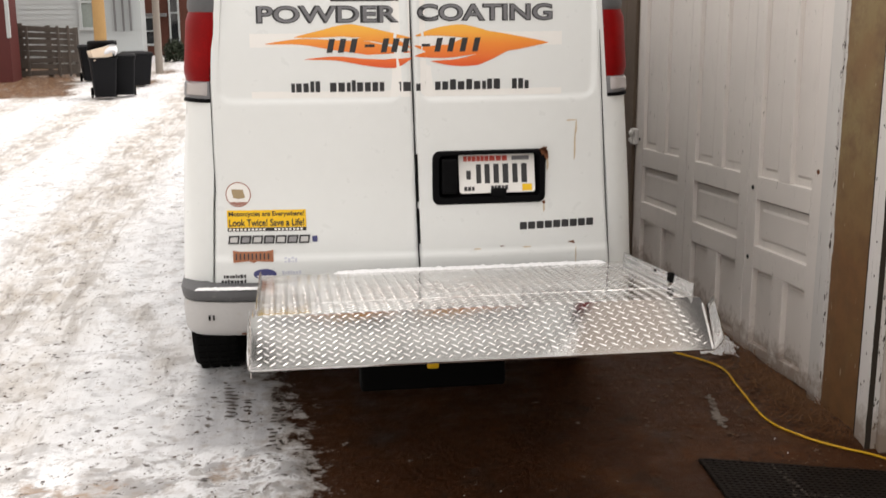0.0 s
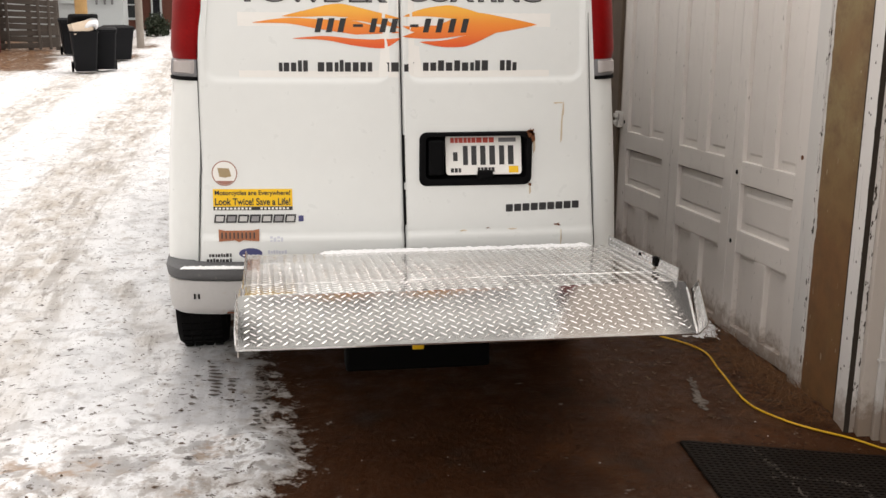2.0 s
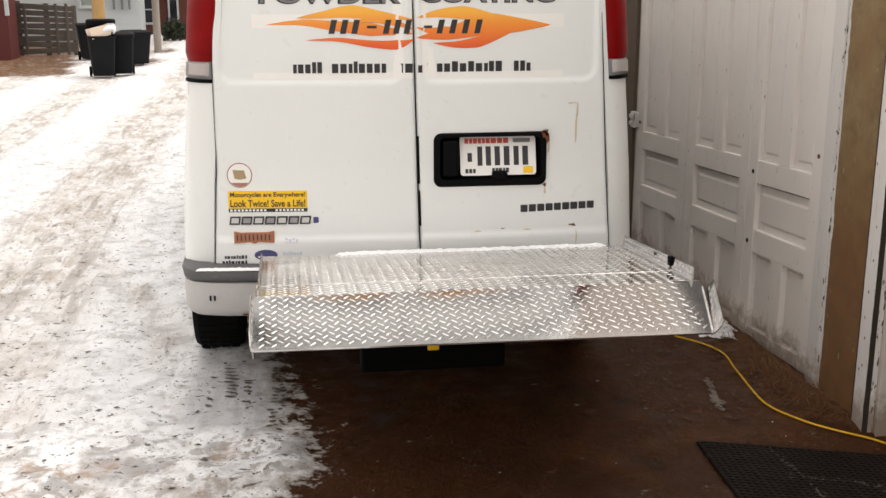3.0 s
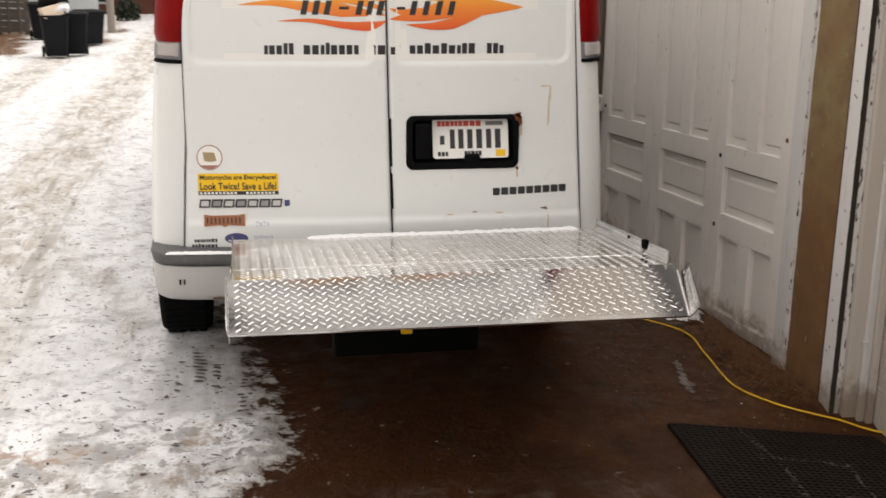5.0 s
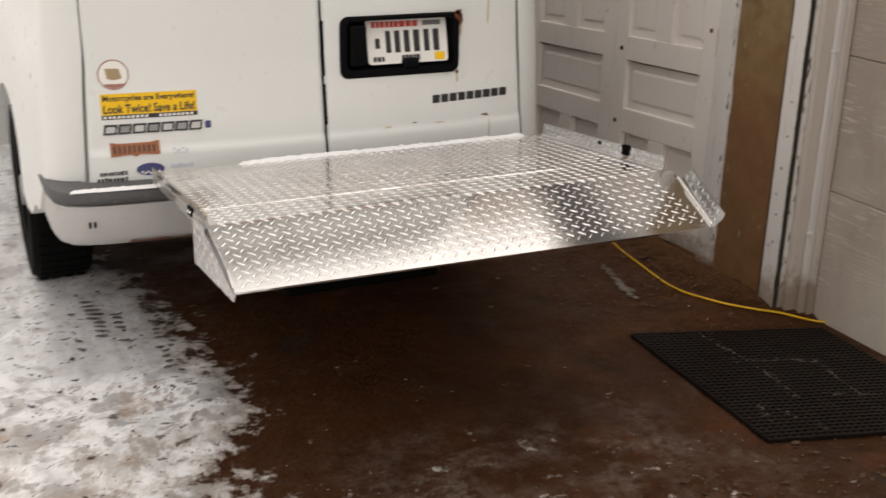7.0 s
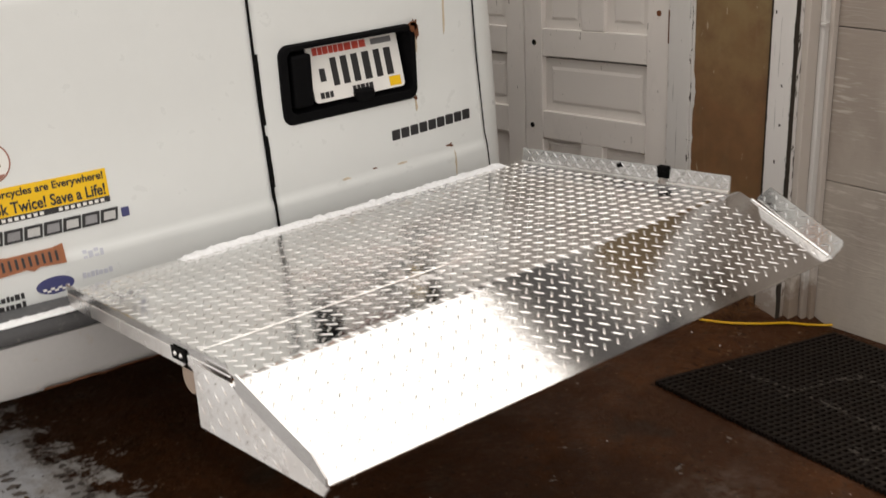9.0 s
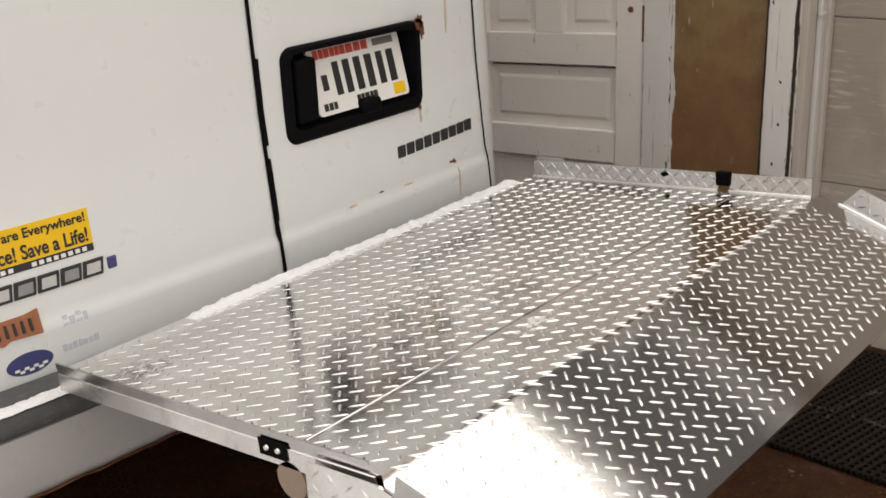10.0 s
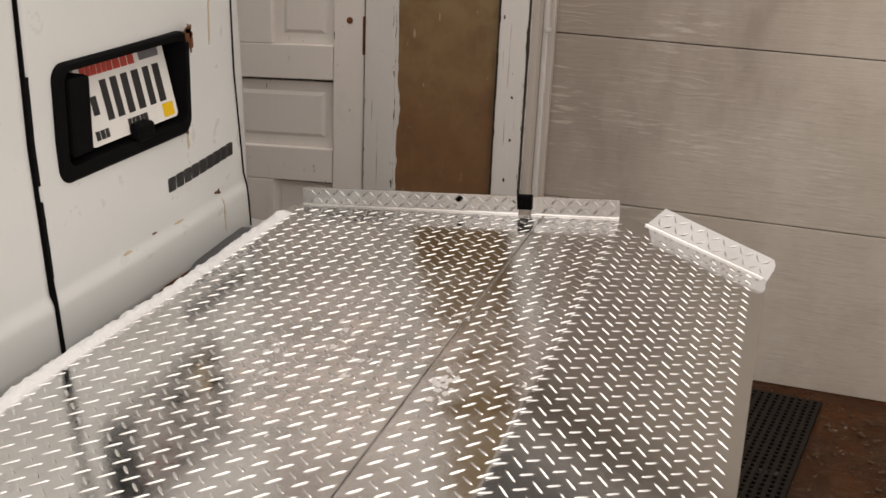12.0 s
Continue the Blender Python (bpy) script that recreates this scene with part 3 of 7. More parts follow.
def ground_at(x, y):
    """Height, snow cover, wheel track and leaf litter at a place."""
    n1 = noise.noise(Vector((x * 1.7, y * 1.7, 0.3)))
    n2 = noise.noise(Vector((x * 6.1, y * 6.1, 4.7)))
    n3 = noise.noise(Vector((x * 15.0, y * 15.0, 9.1)))
    e = float(np.interp(y, EDGE_Y, EDGE_X))
    cover = sm(-0.10, 0.30, e - x + 0.10 * n2 + 0.05 * n1)
    cover = 0.03 + 0.97 * cover
    if x > 0.3 and y < 4.1:
        cover = max(cover, 0.15 * sm(4.05, 3.75, y) * sm(2.4, 1.2, x) * (0.75 + 0.5 * n2))
    if x < 0.6 and y < 4.5:
        cover *= 1 - 0.28 * sm(4.6, 3.9, y)
    bend = 0.25 * sm(9, 5, y)
    track = 0.0
    for cx, w in ((-1.12, 0.52), (-2.55, 0.42), (-3.9, 0.35)):
        track = max(track, sm(w, w * 0.35, abs(x - cx - bend * (1 if cx < -1.5 else 0.6) + 0.06 * n1)))
    arc = -0.12 - 0.9 * sm(5.6, 8.6, y)
    track = max(track, 0.6 * sm(0.16, 0.05, abs(x - arc)) * sm(5.2, 5.6, y) * sm(9.5, 8.5, y))
    track *= 0.75 + 0.45 * n2 + 0.4 * n1
    litter = sm(0.0, 0.6, -3.0 - 0.12 * (y - 21) - x + 0.3 * n1) * sm(20.4, 21.0, y + 0.3 * n2)
    litter = max(litter, sm(0.55, 0.1, math.hypot((x + 2.35) / 1.3, (y - 23.9) / 2.6)) * 0.9, sm(0.5, 0.1, math.hypot((x + 2.2) / 1.0, (y - 27) / 3.0)) * 0.8)
    cover *= 1 - 0.97 * litter * (0.85 + 0.4 * n2)
    s = sm(0.3, 0.8, cover)
    h = s * (0.014 + 0.016 * n1 + 0.024 * n2 + 0.014 * n3) + (1 - s) * (0.003 * n1 + 0.002 * n3)
    h -= 0.018 * max(0.0, track) * s
    h -= 0.065 * min(1.0, max(0.0, (x - 1.95) / 0.85)) * sm(4.42, 4.25, y)
    slush = max(sm(5.1, 4.3, y), 0.35 * sm(0.5, 0.1, e - x)) * sm(-3.0, -1.0, x)
    frost = sm(4.05, 3.75, y + 0.12 * n1) * sm(0.4, 0.9, x) * sm(2.3, 1.5, x) * sm(0.5, 1.6, y) * (0.7 + 0.6 * n2)
    soil = sm(0.42, 0.12, WX_FOOT - x + 0.10 * n2) * sm(4.40, 4.52, y) * sm(7.6, 7.4, y)
    packed = sm(0.25, 0.15, abs(x - 0.19 - 0.06 * (y - 5.0))) * sm(4.62, 4.80, y + 0.05 * n2) * sm(5.7, 5.4, y)
    h += 0.010 * soil * (1 + n3)
    h = h * (1 - 0.6 * packed) + 0.004 * packed
    return h, cover, max(0.0, track), max(0.0, litter), slush, max(0.0, frost), soil, packed


def spaced(lo, hi, step, far_lo, far_hi, grow=1.16):
    a = list(np.arange(lo, hi + step / 2, step))
    s, v = step, a[-1]
    while v < far_hi:
        s *= grow
        v += s
        a.append(v)
    s, v = step, a[0]
    while v > far_lo:
        s *= grow
        v -= s
        a.insert(0, v)
    return a


gx = spaced(-2.2, 3.0, 0.03, -900, 900)
gx = [v for v in gx if v < -7.0] + list(np.arange(-7.0, -2.21, 0.12)) + [v for v in gx if v >= -2.2]
gy = [v for v in spaced(2.7, 9.0, 0.03, -900, 1500) if v < 9.01] + list(np.arange(9.12, 29.9, 0.14)) + [v for v in spaced(29.5, 30.0, 0.2, 0, 1500) if v > 29.95]
gverts, gsnow, gtrack, glit, gslush, gfrost, gsoil, gpack = [], [], [], [], [], [], [], []
for yy in gy:
    for xx in gx:
        h, c, t, lv, sh, fs, so, pk = ground_at(xx, yy)
        gverts.append((xx, yy, h))
        gsnow.append(c), gtrack.append(t), glit.append(lv), gslush.append(sh), gfrost.append(fs), gsoil.append(so), gpack.append(pk)
nx = len(gx)
gfaces = [(j * nx + i, j * nx + i + 1, (j + 1) * nx + i + 1, (j + 1) * nx + i) for j in range(len(gy) - 1) for i in range(nx - 1)]
gm = bpy.data.meshes.new("ground")
gm.from_pydata(gverts, [], gfaces)
for nm, data in (("snow", gsnow), ("track", gtrack), ("litter", glit), ("slush", gslush), ("frost", gfrost), ("soil", gsoil), ("packed", gpack)):
    gm.attributes.new(nm, "FLOAT", "POINT").data.foreach_set("value", data)
gm.materials.append(M_GROUND)
gm.shade_smooth()
ground = tagged(new("ground", gm), "alley ground of trodden dirty snow and wet brown concrete", "ground", kind="structure")

# ---------------- garage wall ----------------
WX = 2.70          # face of the wall
bm = bmesh.new()
box(bm, WX + 0.031, WX + 0.30, 4.44, 4.80, -0.1, 2.12)           # pier behind the brown board
box(bm, WX + 0.012, WX + 0.30, -5.0, 1.62, -0.1, 2.12)
box(bm, WX + 0.012, WX + 0.30, -5.0, 7.42, 2.12, 2.60)
box(bm, WX + 0.25, WX + 0.30, 1.62, 7.42, -0.1, 2.12)
wall = solid("wall_east", bm, M_WALL, "long painted garage wall with two wide doorways", "wall", kind="structure")

bm = bmesh.new()
for k in range(62):      # unseen boards above the doors, the eaves' shade put into their grey
    y0 = -4.95 + k * 0.2
    box(bm, WX - 0.012, WX + 0.012, y0, y0 + 0.194, 2.00 if 1.7 < y0 < 4.3 else 2.225, 2.60, 0.003)
solid("wall_boarding", bm, M_SHADEGREY, "unseen upright boarding above the doors, eaves' shade in its grey, brown past them", "boarding", kind="structure")
# brown boards past the doors, carried up unseen to keep sky off the ramp
bm = bmesh.new()
box(bm, WX - 0.012, WX + 0.012, 0, 0.194, -0.05, 5.0, 0.003)
plank = mesh_of("plank", bm, M_FARBROWN)
for k in range(30):
    ob = new("plank", plank)
    ob.parent = bpy.data.objects["wall_boarding"]
    ob.location = (0, 7.45 + k * 0.2, 0)

# added block out of view, cuts the sky patch reflected in the ramp
bm = bmesh.new()
box(bm, WX + 0.0125, WX + 6.0, 7.43, 13.5, -0.1, 5.0)
solid("unseen_block_north", bm, M_JAMBPAINT, "unseen plain block added beside the garage to hide sky from the ramp", "wall", kind="structure")

# added wall, never in view; darkens what the platform's edges reflect
bm = bmesh.new()
box(bm, -9.3, -9.0, -10.0, 13.0, -0.1, 2.4)
solid("unseen_wall_west", bm, M_JAMBPAINT, "unseen plain wall added across the alley to block low sky", "wall", kind="structure")

bm = bmesh.new()
box(bm, WX - 0.02, WX + 6.0, -5.2, 7.425, 2.60, 2.72)
box(bm, WX - 0.05, WX - 0.02, -5.2, 7.425, 2.56, 2.73, 0.004)
solid("eaves", bm, M_WALL, "white eaves board along the top of the garage wall", "eaves", kind="structure")


# ---------------- old panelled doors ----------------
SAG = Matrix(((1, 0, 0, 0), (0, 1, 0, 0), (0, -0.057, 1, 0.057 * 4.95), (0, 0, 0, 1)))


def door_leaf(y0, y1, p0, p1, half, label):
    """One leaf on the wall's face: stiles, rails and raised panels between z 0.02 and 2.10."""
    leaf = thing("panelled_door", label, "door", "old garage door leaves")
    mid = (p0 + p1) / 2
    xs, xe = WX, WX + 0.045
    for a, b_ in ((y0, p0), (p1, y1)):
        bm = bmesh.new()
        box(bm, xs, xe, a + 0.001, b_ - 0.0005, 0.025, 2.10, 0.004, 2, SAG)
        part("stile", bm, M_DOORPAINT, leaf)
    for z0, z1 in ((0.028, 0.090), (0.467, 0.581), (0.810, 0.921), (1.965, 2.097)):
        bm = bmesh.new()
        box(bm, xs + 0.0015, xe, p0 + 0.0012, p1 - 0.0012, z0, z1, 0.003, 2, SAG)
        part("rail", bm, M_DOORPAINT, leaf)
    for z0, z1 in ((0.090, 0.467), (0.921, 1.965)):
        bm = bmesh.new()
        box(bm, xs + 0.002, xe, mid - half, mid + half, z0, z1, 0.004, 2, SAG)
        part("mullion", bm, M_DOORPAINT, leaf)
    for a, b_, z0, z1 in ((p0, mid - half, 0.090, 0.467), (mid + half, p1, 0.090, 0.467), (p0, p1, 0.581, 0.810),
                          (p0, mid - half, 0.921, 1.965), (mid + half, p1, 0.921, 1.965)):
        bm = bmesh.new()
        z1 -= 0.005 if z0 > 0.9 else 0.010
        wy, wz = b_ - a, z1 - z0
        big = wy > 0.4
        m1, m2 = (0.034, 0.046) if big or z0 > 0.9 else (0.012, 0.020)
        xa, xb = (WX + 0.024, WX + 0.018) if z0 > 0.5 else (WX + 0.030, WX + 0.026)
        rows = []
        for m_, x_ in ((0.0, xa), (m1, xa), (m2, xb)):
            rows.append([Vector((x_, a + m_, z0 + m_)), Vector((x_, b_ - m_, z0 + m_)), Vector((x_, b_ - m_, z1 - m_)), Vector((x_, a + m_, z1 - m_))])
        g = grid_faces(bm, rows, close=True)
        bm.faces.new(g[-1])
        back_ = [bm.verts.new((WX + 0.034, q.co.y, q.co.z)) for q in g[0]]
        for i in range(4):
            bm.faces.new((g[0][i], back_[i], back_[(i + 1) % 4], g[0][(i + 1) % 4]))
        bm.faces.new(back_[::-1])
        bmesh.ops.transform(bm, matrix=SAG, verts=bm.verts[:])
        part("panel", bm, M_DOORPAINT, leaf)
    return leaf


leaf = door_leaf(4.886, 5.642, 4.992, 5.540, 0.060, "old white panelled garage door leaf with flaking paint beside the frame")
door_leaf(5.646, 6.493, 5.750, 6.368, 0.061, "old white panelled garage door leaf between two others")
leaf_c = door_leaf(6.497, 7.400, 6.626, 7.268, 0.075, "wider old white panelled door leaf behind the van")
for ob_, spots in ((leaf, ((5.60, 0.478), (5.585, 0.827), (4.936, 1.004))), (leaf_c, ((7.33, 0.84),))):
    for yy, zz in spots:
        bm = bmesh.new()
        old = yy > 5.5
        cyl(bm, 0.014 if old else 0.011, 0.010, (WX + 0.004, yy, zz), (WX - 0.003, yy, zz), 14)
        part("bolt_head", bm, M_GAP if old else M_RUST, ob_, "black bolt head" if old else "rusty bolt head")
bm = bmesh.new()
box(bm, WX - 0.004, WX + 0.01, 4.884, 4.892, 0.90, 1.02, 0.002)
part("rust_streak", bm, M_RUST, leaf, "rust streak along the door edge")
# hasp block on the far leaf
bm = bmesh.new()
box(bm, WX - 0.035, WX, 7.36, 7.43, 0.80, 0.90, 0.006, 2)
box(bm, WX - 0.05, WX - 0.035, 7.375, 7.415, 0.815, 0.84, 0.004)
box(bm, WX - 0.05, WX - 0.035, 7.375, 7.415, 0.86, 0.885, 0.004)
part("hasp", bm, M_TRIMPAINT, leaf_c, "painted hasp block")

# lumber of the frames
bm = bmesh.new()
box(bm, WX - 0.012, WX + 0.03, 4.780, 4.880, -0.02, 2.16, 0.004, 2)
solid("trim_door", bm, M_TRIMDOOR, "white flaking trim board beside the panelled doors", "trim", kind="structure")
bm = bmesh.new()
box(bm, WX + 0.002, WX + 0.0305, 4.454, 4.774, -0.03, 2.12, 0.002)
solid("wall_board", bm, M_BOARD, "brown weathered board covering the pier between the doors", "board", kind="structure")
bm = bmesh.new()
rows = []
for k in range(140):
    z = -0.02 + k * 0.0152
    wob = 0.5 + 0.9 * noise.noise(Vector((0.3, z * 9, 1.1))) + 0.6 * noise.noise(Vector((2.3, z * 34, 4.1)))
    y1 = 4.7755 - 0.011 * max(0.0, wob)
    rows.append([(WX + 0.012, 4.7795, z), (WX - 0.0015, 4.7795, z), (WX + 0.0008, y1, z), (WX + 0.012, y1, z)])
g = grid_faces(bm, rows, close=True)
bm.faces.new(g[0][::-1]), bm.faces.new(g[-1])
solid("caulk", bm, M_TRIMPAINT, "ragged white caulk beside the brown board", "caulk", kind="structure")
bm = bmesh.new()
box(bm, WX - 0.018, WX + 0.03, 4.360, 4.449, -0.03, 2.16, 0.004, 2)
post_ob = solid("trim_post", bm, M_TRIMPOST, "white flaking post board at the garage door", "trim", kind="structure")
for side, y_, seed in ((1, 4.449, 2.7), (-1, 4.360, 6.1)):      # dark ragged cracks where the paint has split off along both edges
    bm = bmesh.new()
    rows = []
    for k in range(280):
        z = -0.02 + k * 0.0076
        w = 0.0010 + 0.0050 * max(0.0, noise.noise(Vector((seed, z * 7, 0.4)))) + 0.0044 * max(0.0, noise.noise(Vector((seed, z * 37, 3.4))))
        ya, yb = (y_ - w, y_ + 0.0042) if side > 0 else (y_ - 0.0012, y_ + w)
        rows.append([(WX + 0.004, ya, z), (WX - 0.0184, ya, z), (WX - 0.0184, yb, z), (WX + 0.004, yb, z)])
    g = grid_faces(bm, rows, close=True)
    bm.faces.new(g[0][::-1]), bm.faces.new(g[-1])
    part("crack", bm, M_CRACK, post_ob, "dark ragged crack along the post's edge")
bm = bmesh.new()
rnd = random.Random(12)
for k in range(15):      # nail heads and chipped spots
    y_, z = rnd.uniform(4.385, 4.435), rnd.uniform(0.2, 1.9)
    ring = []
    for j in range(9):
        a = 2 * math.pi * j / 9
        r = rnd.uniform(0.0022, 0.0050) * (1 + 0.5 * noise.noise(Vector((math.cos(a) * 2, math.sin(a) * 2, k * 3.1))))
        ring.append((y_ + r * math.cos(a), z + 1.5 * r * math.sin(a)))
    g = grid_faces(bm, [[(WX - 0.0170, p, q) for p, q in ring], [(WX - 0.0186, p, q) for p, q in ring]], close=True)
    bm.faces.new(g[-1])
tagged(part("chips", bm, M_CRACK, post_ob, "dark chips in the paint"), kind="stuff")
bm = bmesh.new()
box(bm, WX + 0.0305, WX + 0.17, 4.340, 4.440, -0.08, 2.12, 0.002)
solid("door_jamb", bm, M_JAMBPAINT, "grey painted jamb of the garage door opening", "jamb", kind="structure")
bm = bmesh.new()
box(bm, WX + 0.120, WX + 0.150, 4.309, 4.3395, -0.075, 2.12, 0.002, 2)
solid("stop_moulding", bm, M_JAMBPAINT, "grey stop strip along the garage door", "moulding", kind="structure")
bm = bmesh.new()
box(bm, WX + 0.086, WX + 0.1195, 4.321, 4.3395, -0.075, 2.12, 0.006, 3)
for z in (1.015, 0.30):
    box(bm, WX + 0.074, WX + 0.100, 4.312, 4.330, z - 0.006, z + 0.006, 0.003, 2)
solid("stop_moulding", bm, M_TRIMPAINT, "narrow white bead with small hooks beside the garage door", "moulding", kind="structure")
bm = bmesh.new()
box(bm, WX - 0.018, WX + 0.03, 1.53, 1.63, -0.08, 2.16, 0.005, 2)
box(bm, WX + 0.013, WX + 0.16, 1.63, 4.3395, 1.90, 2.12, 0.005, 2)
box(bm, WX - 0.014, WX + 0.03, 4.883, 7.42, 2.105, 2.22, 0.005, 2)
solid("trim_head", bm, M_TRIMPAINT, "white trim boards round the door openings", "trim", kind="structure")

# sectional garage door
gdoor = thing("garage_door", "closed beige sectional garage door with embossed woodgrain", "garage door")
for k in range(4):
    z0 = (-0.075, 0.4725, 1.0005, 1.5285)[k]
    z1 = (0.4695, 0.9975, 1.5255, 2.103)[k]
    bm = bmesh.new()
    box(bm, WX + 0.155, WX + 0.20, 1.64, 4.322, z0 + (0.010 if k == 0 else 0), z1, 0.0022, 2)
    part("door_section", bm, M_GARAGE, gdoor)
bm = bmesh.new()
box(bm, WX + 0.158, WX + 0.195, 1.64, 4.32, -0.095, -0.064, 0.006, 2)
part("bottom_seal", bm, M_GAP, gdoor, "black rubber bottom seal")

# ---------------- the van ----------------
VX, VY = 0.955, 4.83     # middle of the van and face of its rear doors
van = thing("van", "white cargo van with rusty seams and lettered rear doors", "van")


def van_half(z):
    return 0.018 * (1.0 - z) / 0.34 if z < 1 else -0.085 * (z - 1)


def van_ring(y, hw, zb, zt):
    pts = []
    r = 0.16
    for z in np.linspace(zb, zt - r, 9):
        pts.append((hw + van_half(z), z))
    top = hw + van_half(zt - r)
    for a in np.linspace(0, math.pi / 2, 7)[1:]:
        pts.append((top - r + r * math.cos(a), zt - r + r * math.sin(a)))
    pts.append((0.0, zt + 0.02))
    k = 0.018 * (1 - sm(5.1, 6.0, y))
    return [(VX - a, y + k * a, z) for a, z in pts] + [(VX + a, y - k * a, z) for a, z in pts[-2::-1]]


AXLES = (5.80, 9.30)
secs = [(4.905, 0.765, 0.64, 2.04)]
for th in np.linspace(0, math.pi / 2, 8):
    secs.append((4.970 - 0.12 * math.cos(th), 0.785 + 0.12 * math.sin(th), 0.63, 2.11 - 0.05 * (1 - math.sin(th))))
for y in np.concatenate([np.linspace(5.06, 8.7, 46), np.linspace(8.8, 10.35, 24)]):
    hw = float(np.interp(y, [4.97, 5.4, 6.0, 9.6, 10.1, 10.35], [0.905, 0.94, 0.965, 0.965, 0.93, 0.84]))
    zt = float(np.interp(y, [5.0, 5.3, 8.6, 8.75, 9.45, 9.6, 10.1, 10.35], [2.12, 2.14, 2.14, 2.06, 1.32, 1.24, 1.12, 0.95]))
    zb = 0.44 if y > 5.2 else 0.50
    for ax in AXLES:
        if abs(y - ax) < 0.43:
            zb = max(zb, 0.37 + math.sqrt(0.43 ** 2 - (y - ax) ** 2))
    secs.append((y, hw, zb, zt))
bm = bmesh.new()
g = grid_faces(bm, [van_ring(*s) for s in secs])
bm.faces.new(g[0]), bm.faces.new(g[-1][::-1])
for a, b_ in zip(g, g[1:]):
    bm.faces.new((a[0], b_[0], b_[-1], a[-1]))
part("body", bm, M_VAN, van, smooth=35)


def inset(x, z, x0, x1, z0, r):
    """How far inside the pressed panel (straight up from z0, rounded lower corners) a place lies."""
    cx, cz = (x0 + x1) / 2, z0 + 1.0
    qx, qz = abs(x - cx) - (x1 - x0) / 2 + r, abs(z - cz) - 1.0 + r
    d = math.hypot(max(qx, 0), max(qz, 0)) + min(max(qx, qz), 0) - r
    return -d


def bow(x):
    """How far the rear face lies forward of its plane: bowed, and a little askew."""
    return 0.060 * (x - VX) ** 2 - 0.018 * (x - VX) - 0.018


def rear_y(x, z):
    """The rear doors' surface: pressed upper panels and a lower edge that tucks in."""
    y = VY
    if z < 0.755:
        y -= 0.007 * sm(0.758, 0.735, z)
    if z < 1.02:
        y -= 0.020 * (1.02 - z) / 0.38
    if z > 1.36:
        y += 0.10 * (z - 1.36) ** 2
    for x0, x1 in ((0.208, 0.905), (0.975, 1.675)):
        y += 0.007 * sm(-0.004, 0.012, inset(x, z, x0, x1, 1.352, 0.05))
    return y + bow(x)


def rear_door(x0, x1, label):
    bm = bmesh.new()
    nxs, nzs = 84, 132
    rows = []
    for j in range(nzs + 1):
        z = 0.636 + (1.955 - 0.636) * j / nzs
        row = []
        for i in range(nxs + 1):
            u = i / nxs
            tuck = 0.030 * sm(1.45, 1.95, z)
            xa, xb = (min(x0, VX - 0.779 - van_half(z)) if z < 1.0 else x0, 0.9645 - 0.0233 * (z - 0.63)) if x0 < VX - 0.3 else (0.9692 - 0.0233 * (z - 0.63), 1.752 - 0.062 * max(0.0, z - 0.66))
            x = xa + (xb - xa) * u
            if x0 < VX - 0.3:
                x += tuck * (1 - u)
            edge = min(u * (xb - xa), (1 - u) * (xb - xa), z - 0.636, 1.955 - z)
            row.append((x, rear_y(x, z) + 0.006 * (1 - sm(0, 0.008, edge)), z))
        rows.append(row)
    g = grid_faces(bm, rows)
    if x0 > VX - 0.3:      # opening for the plate recess
        hole = []
        for f in bm.faces:
            c = f.calc_center_median()
            if 1.038 < c.x < 1.458 and 0.956 < c.z < 1.136:
                hole.append(f)
        bmesh.ops.delete(bm, geom=hole, context="FACES")
    rim = g[0] + [r[-1] for r in g[1:]] + g[-1][-2::-1] + [r[0] for r in g[-2:0:-1]]
    bk = [bm.verts.new((v.co.x, VY + 0.05, v.co.z)) for v in rim]
    n = len(rim)
    for i in range(n):
        bm.faces.new((rim[i], rim[(i + 1) % n], bk[(i + 1) % n], bk[i]))
    return part("rear_door", bm, M_VAN, van, label, smooth=40)


door_l = rear_door(0.178, 0.9515, "white rear door with stickers")
door_r = rear_door(0.9585, 1.732, "white rear door with plate recess and rust")
bm = bmesh.new()
for x0, x1, z0, z1 in ((0.165, 1.034, 0.625, 1.965), (1.464, 1.745, 0.625, 1.965), (1.034, 1.464, 0.625, 0.952), (1.034, 1.464, 1.138, 1.965)):
    box(bm, x0, x1, VY + 0.0505, VY + 0.060, z0, z1)
part("door_seal", bm, M_GAP, van, "black rubber door seal")
# worn seal strips along the meeting edges
def seal_strip(z0, z1, off, w):
    bm = bmesh.new()
    rows = []
    for z in np.linspace(z0, z1, 14):
        x = 0.9655 - 0.0233 * (z - 0.63) + off
        wob = 0.0012 * noise.noise(Vector((0, 0, z * 60)))
        y = rear_y(x, z)
        rows.append([(x, y + 0.012, z), (x, y - 0.0025, z), (x + w + wob, y - 0.002, z), (x + w + wob, y + 0.012, z)])
    g = grid_faces(bm, rows, close=True)
    bm.faces.new(g[0][::-1]), bm.faces.new(g[-1])
    part("seal_lip", bm, M_GAP, van, "worn black seal lip between the doors")


seal_strip(0.640, 1.955, -0.0004, 0.0030)
seal_strip(0.955, 1.142, 0.0015, 0.0085)
seal_strip(0.786, 0.926, 0.0020, 0.0075)


# plate recess
VP = VY + bow(1.25)
def rounded(x0, x1, z0, z1, r, y, n=6):
    out = []
    for cx, cz, a0 in ((x1 - r, z1 - r, 0), (x0 + r, z1 - r, 90), (x0 + r, z0 + r, 180), (x1 - r, z0 + r, 270)):
        for k in range(n + 1):
            a = radians(a0 + 90 * k / n)
            out.append((cx + r * math.cos(a), y, cz + r * math.sin(a)))
    return out


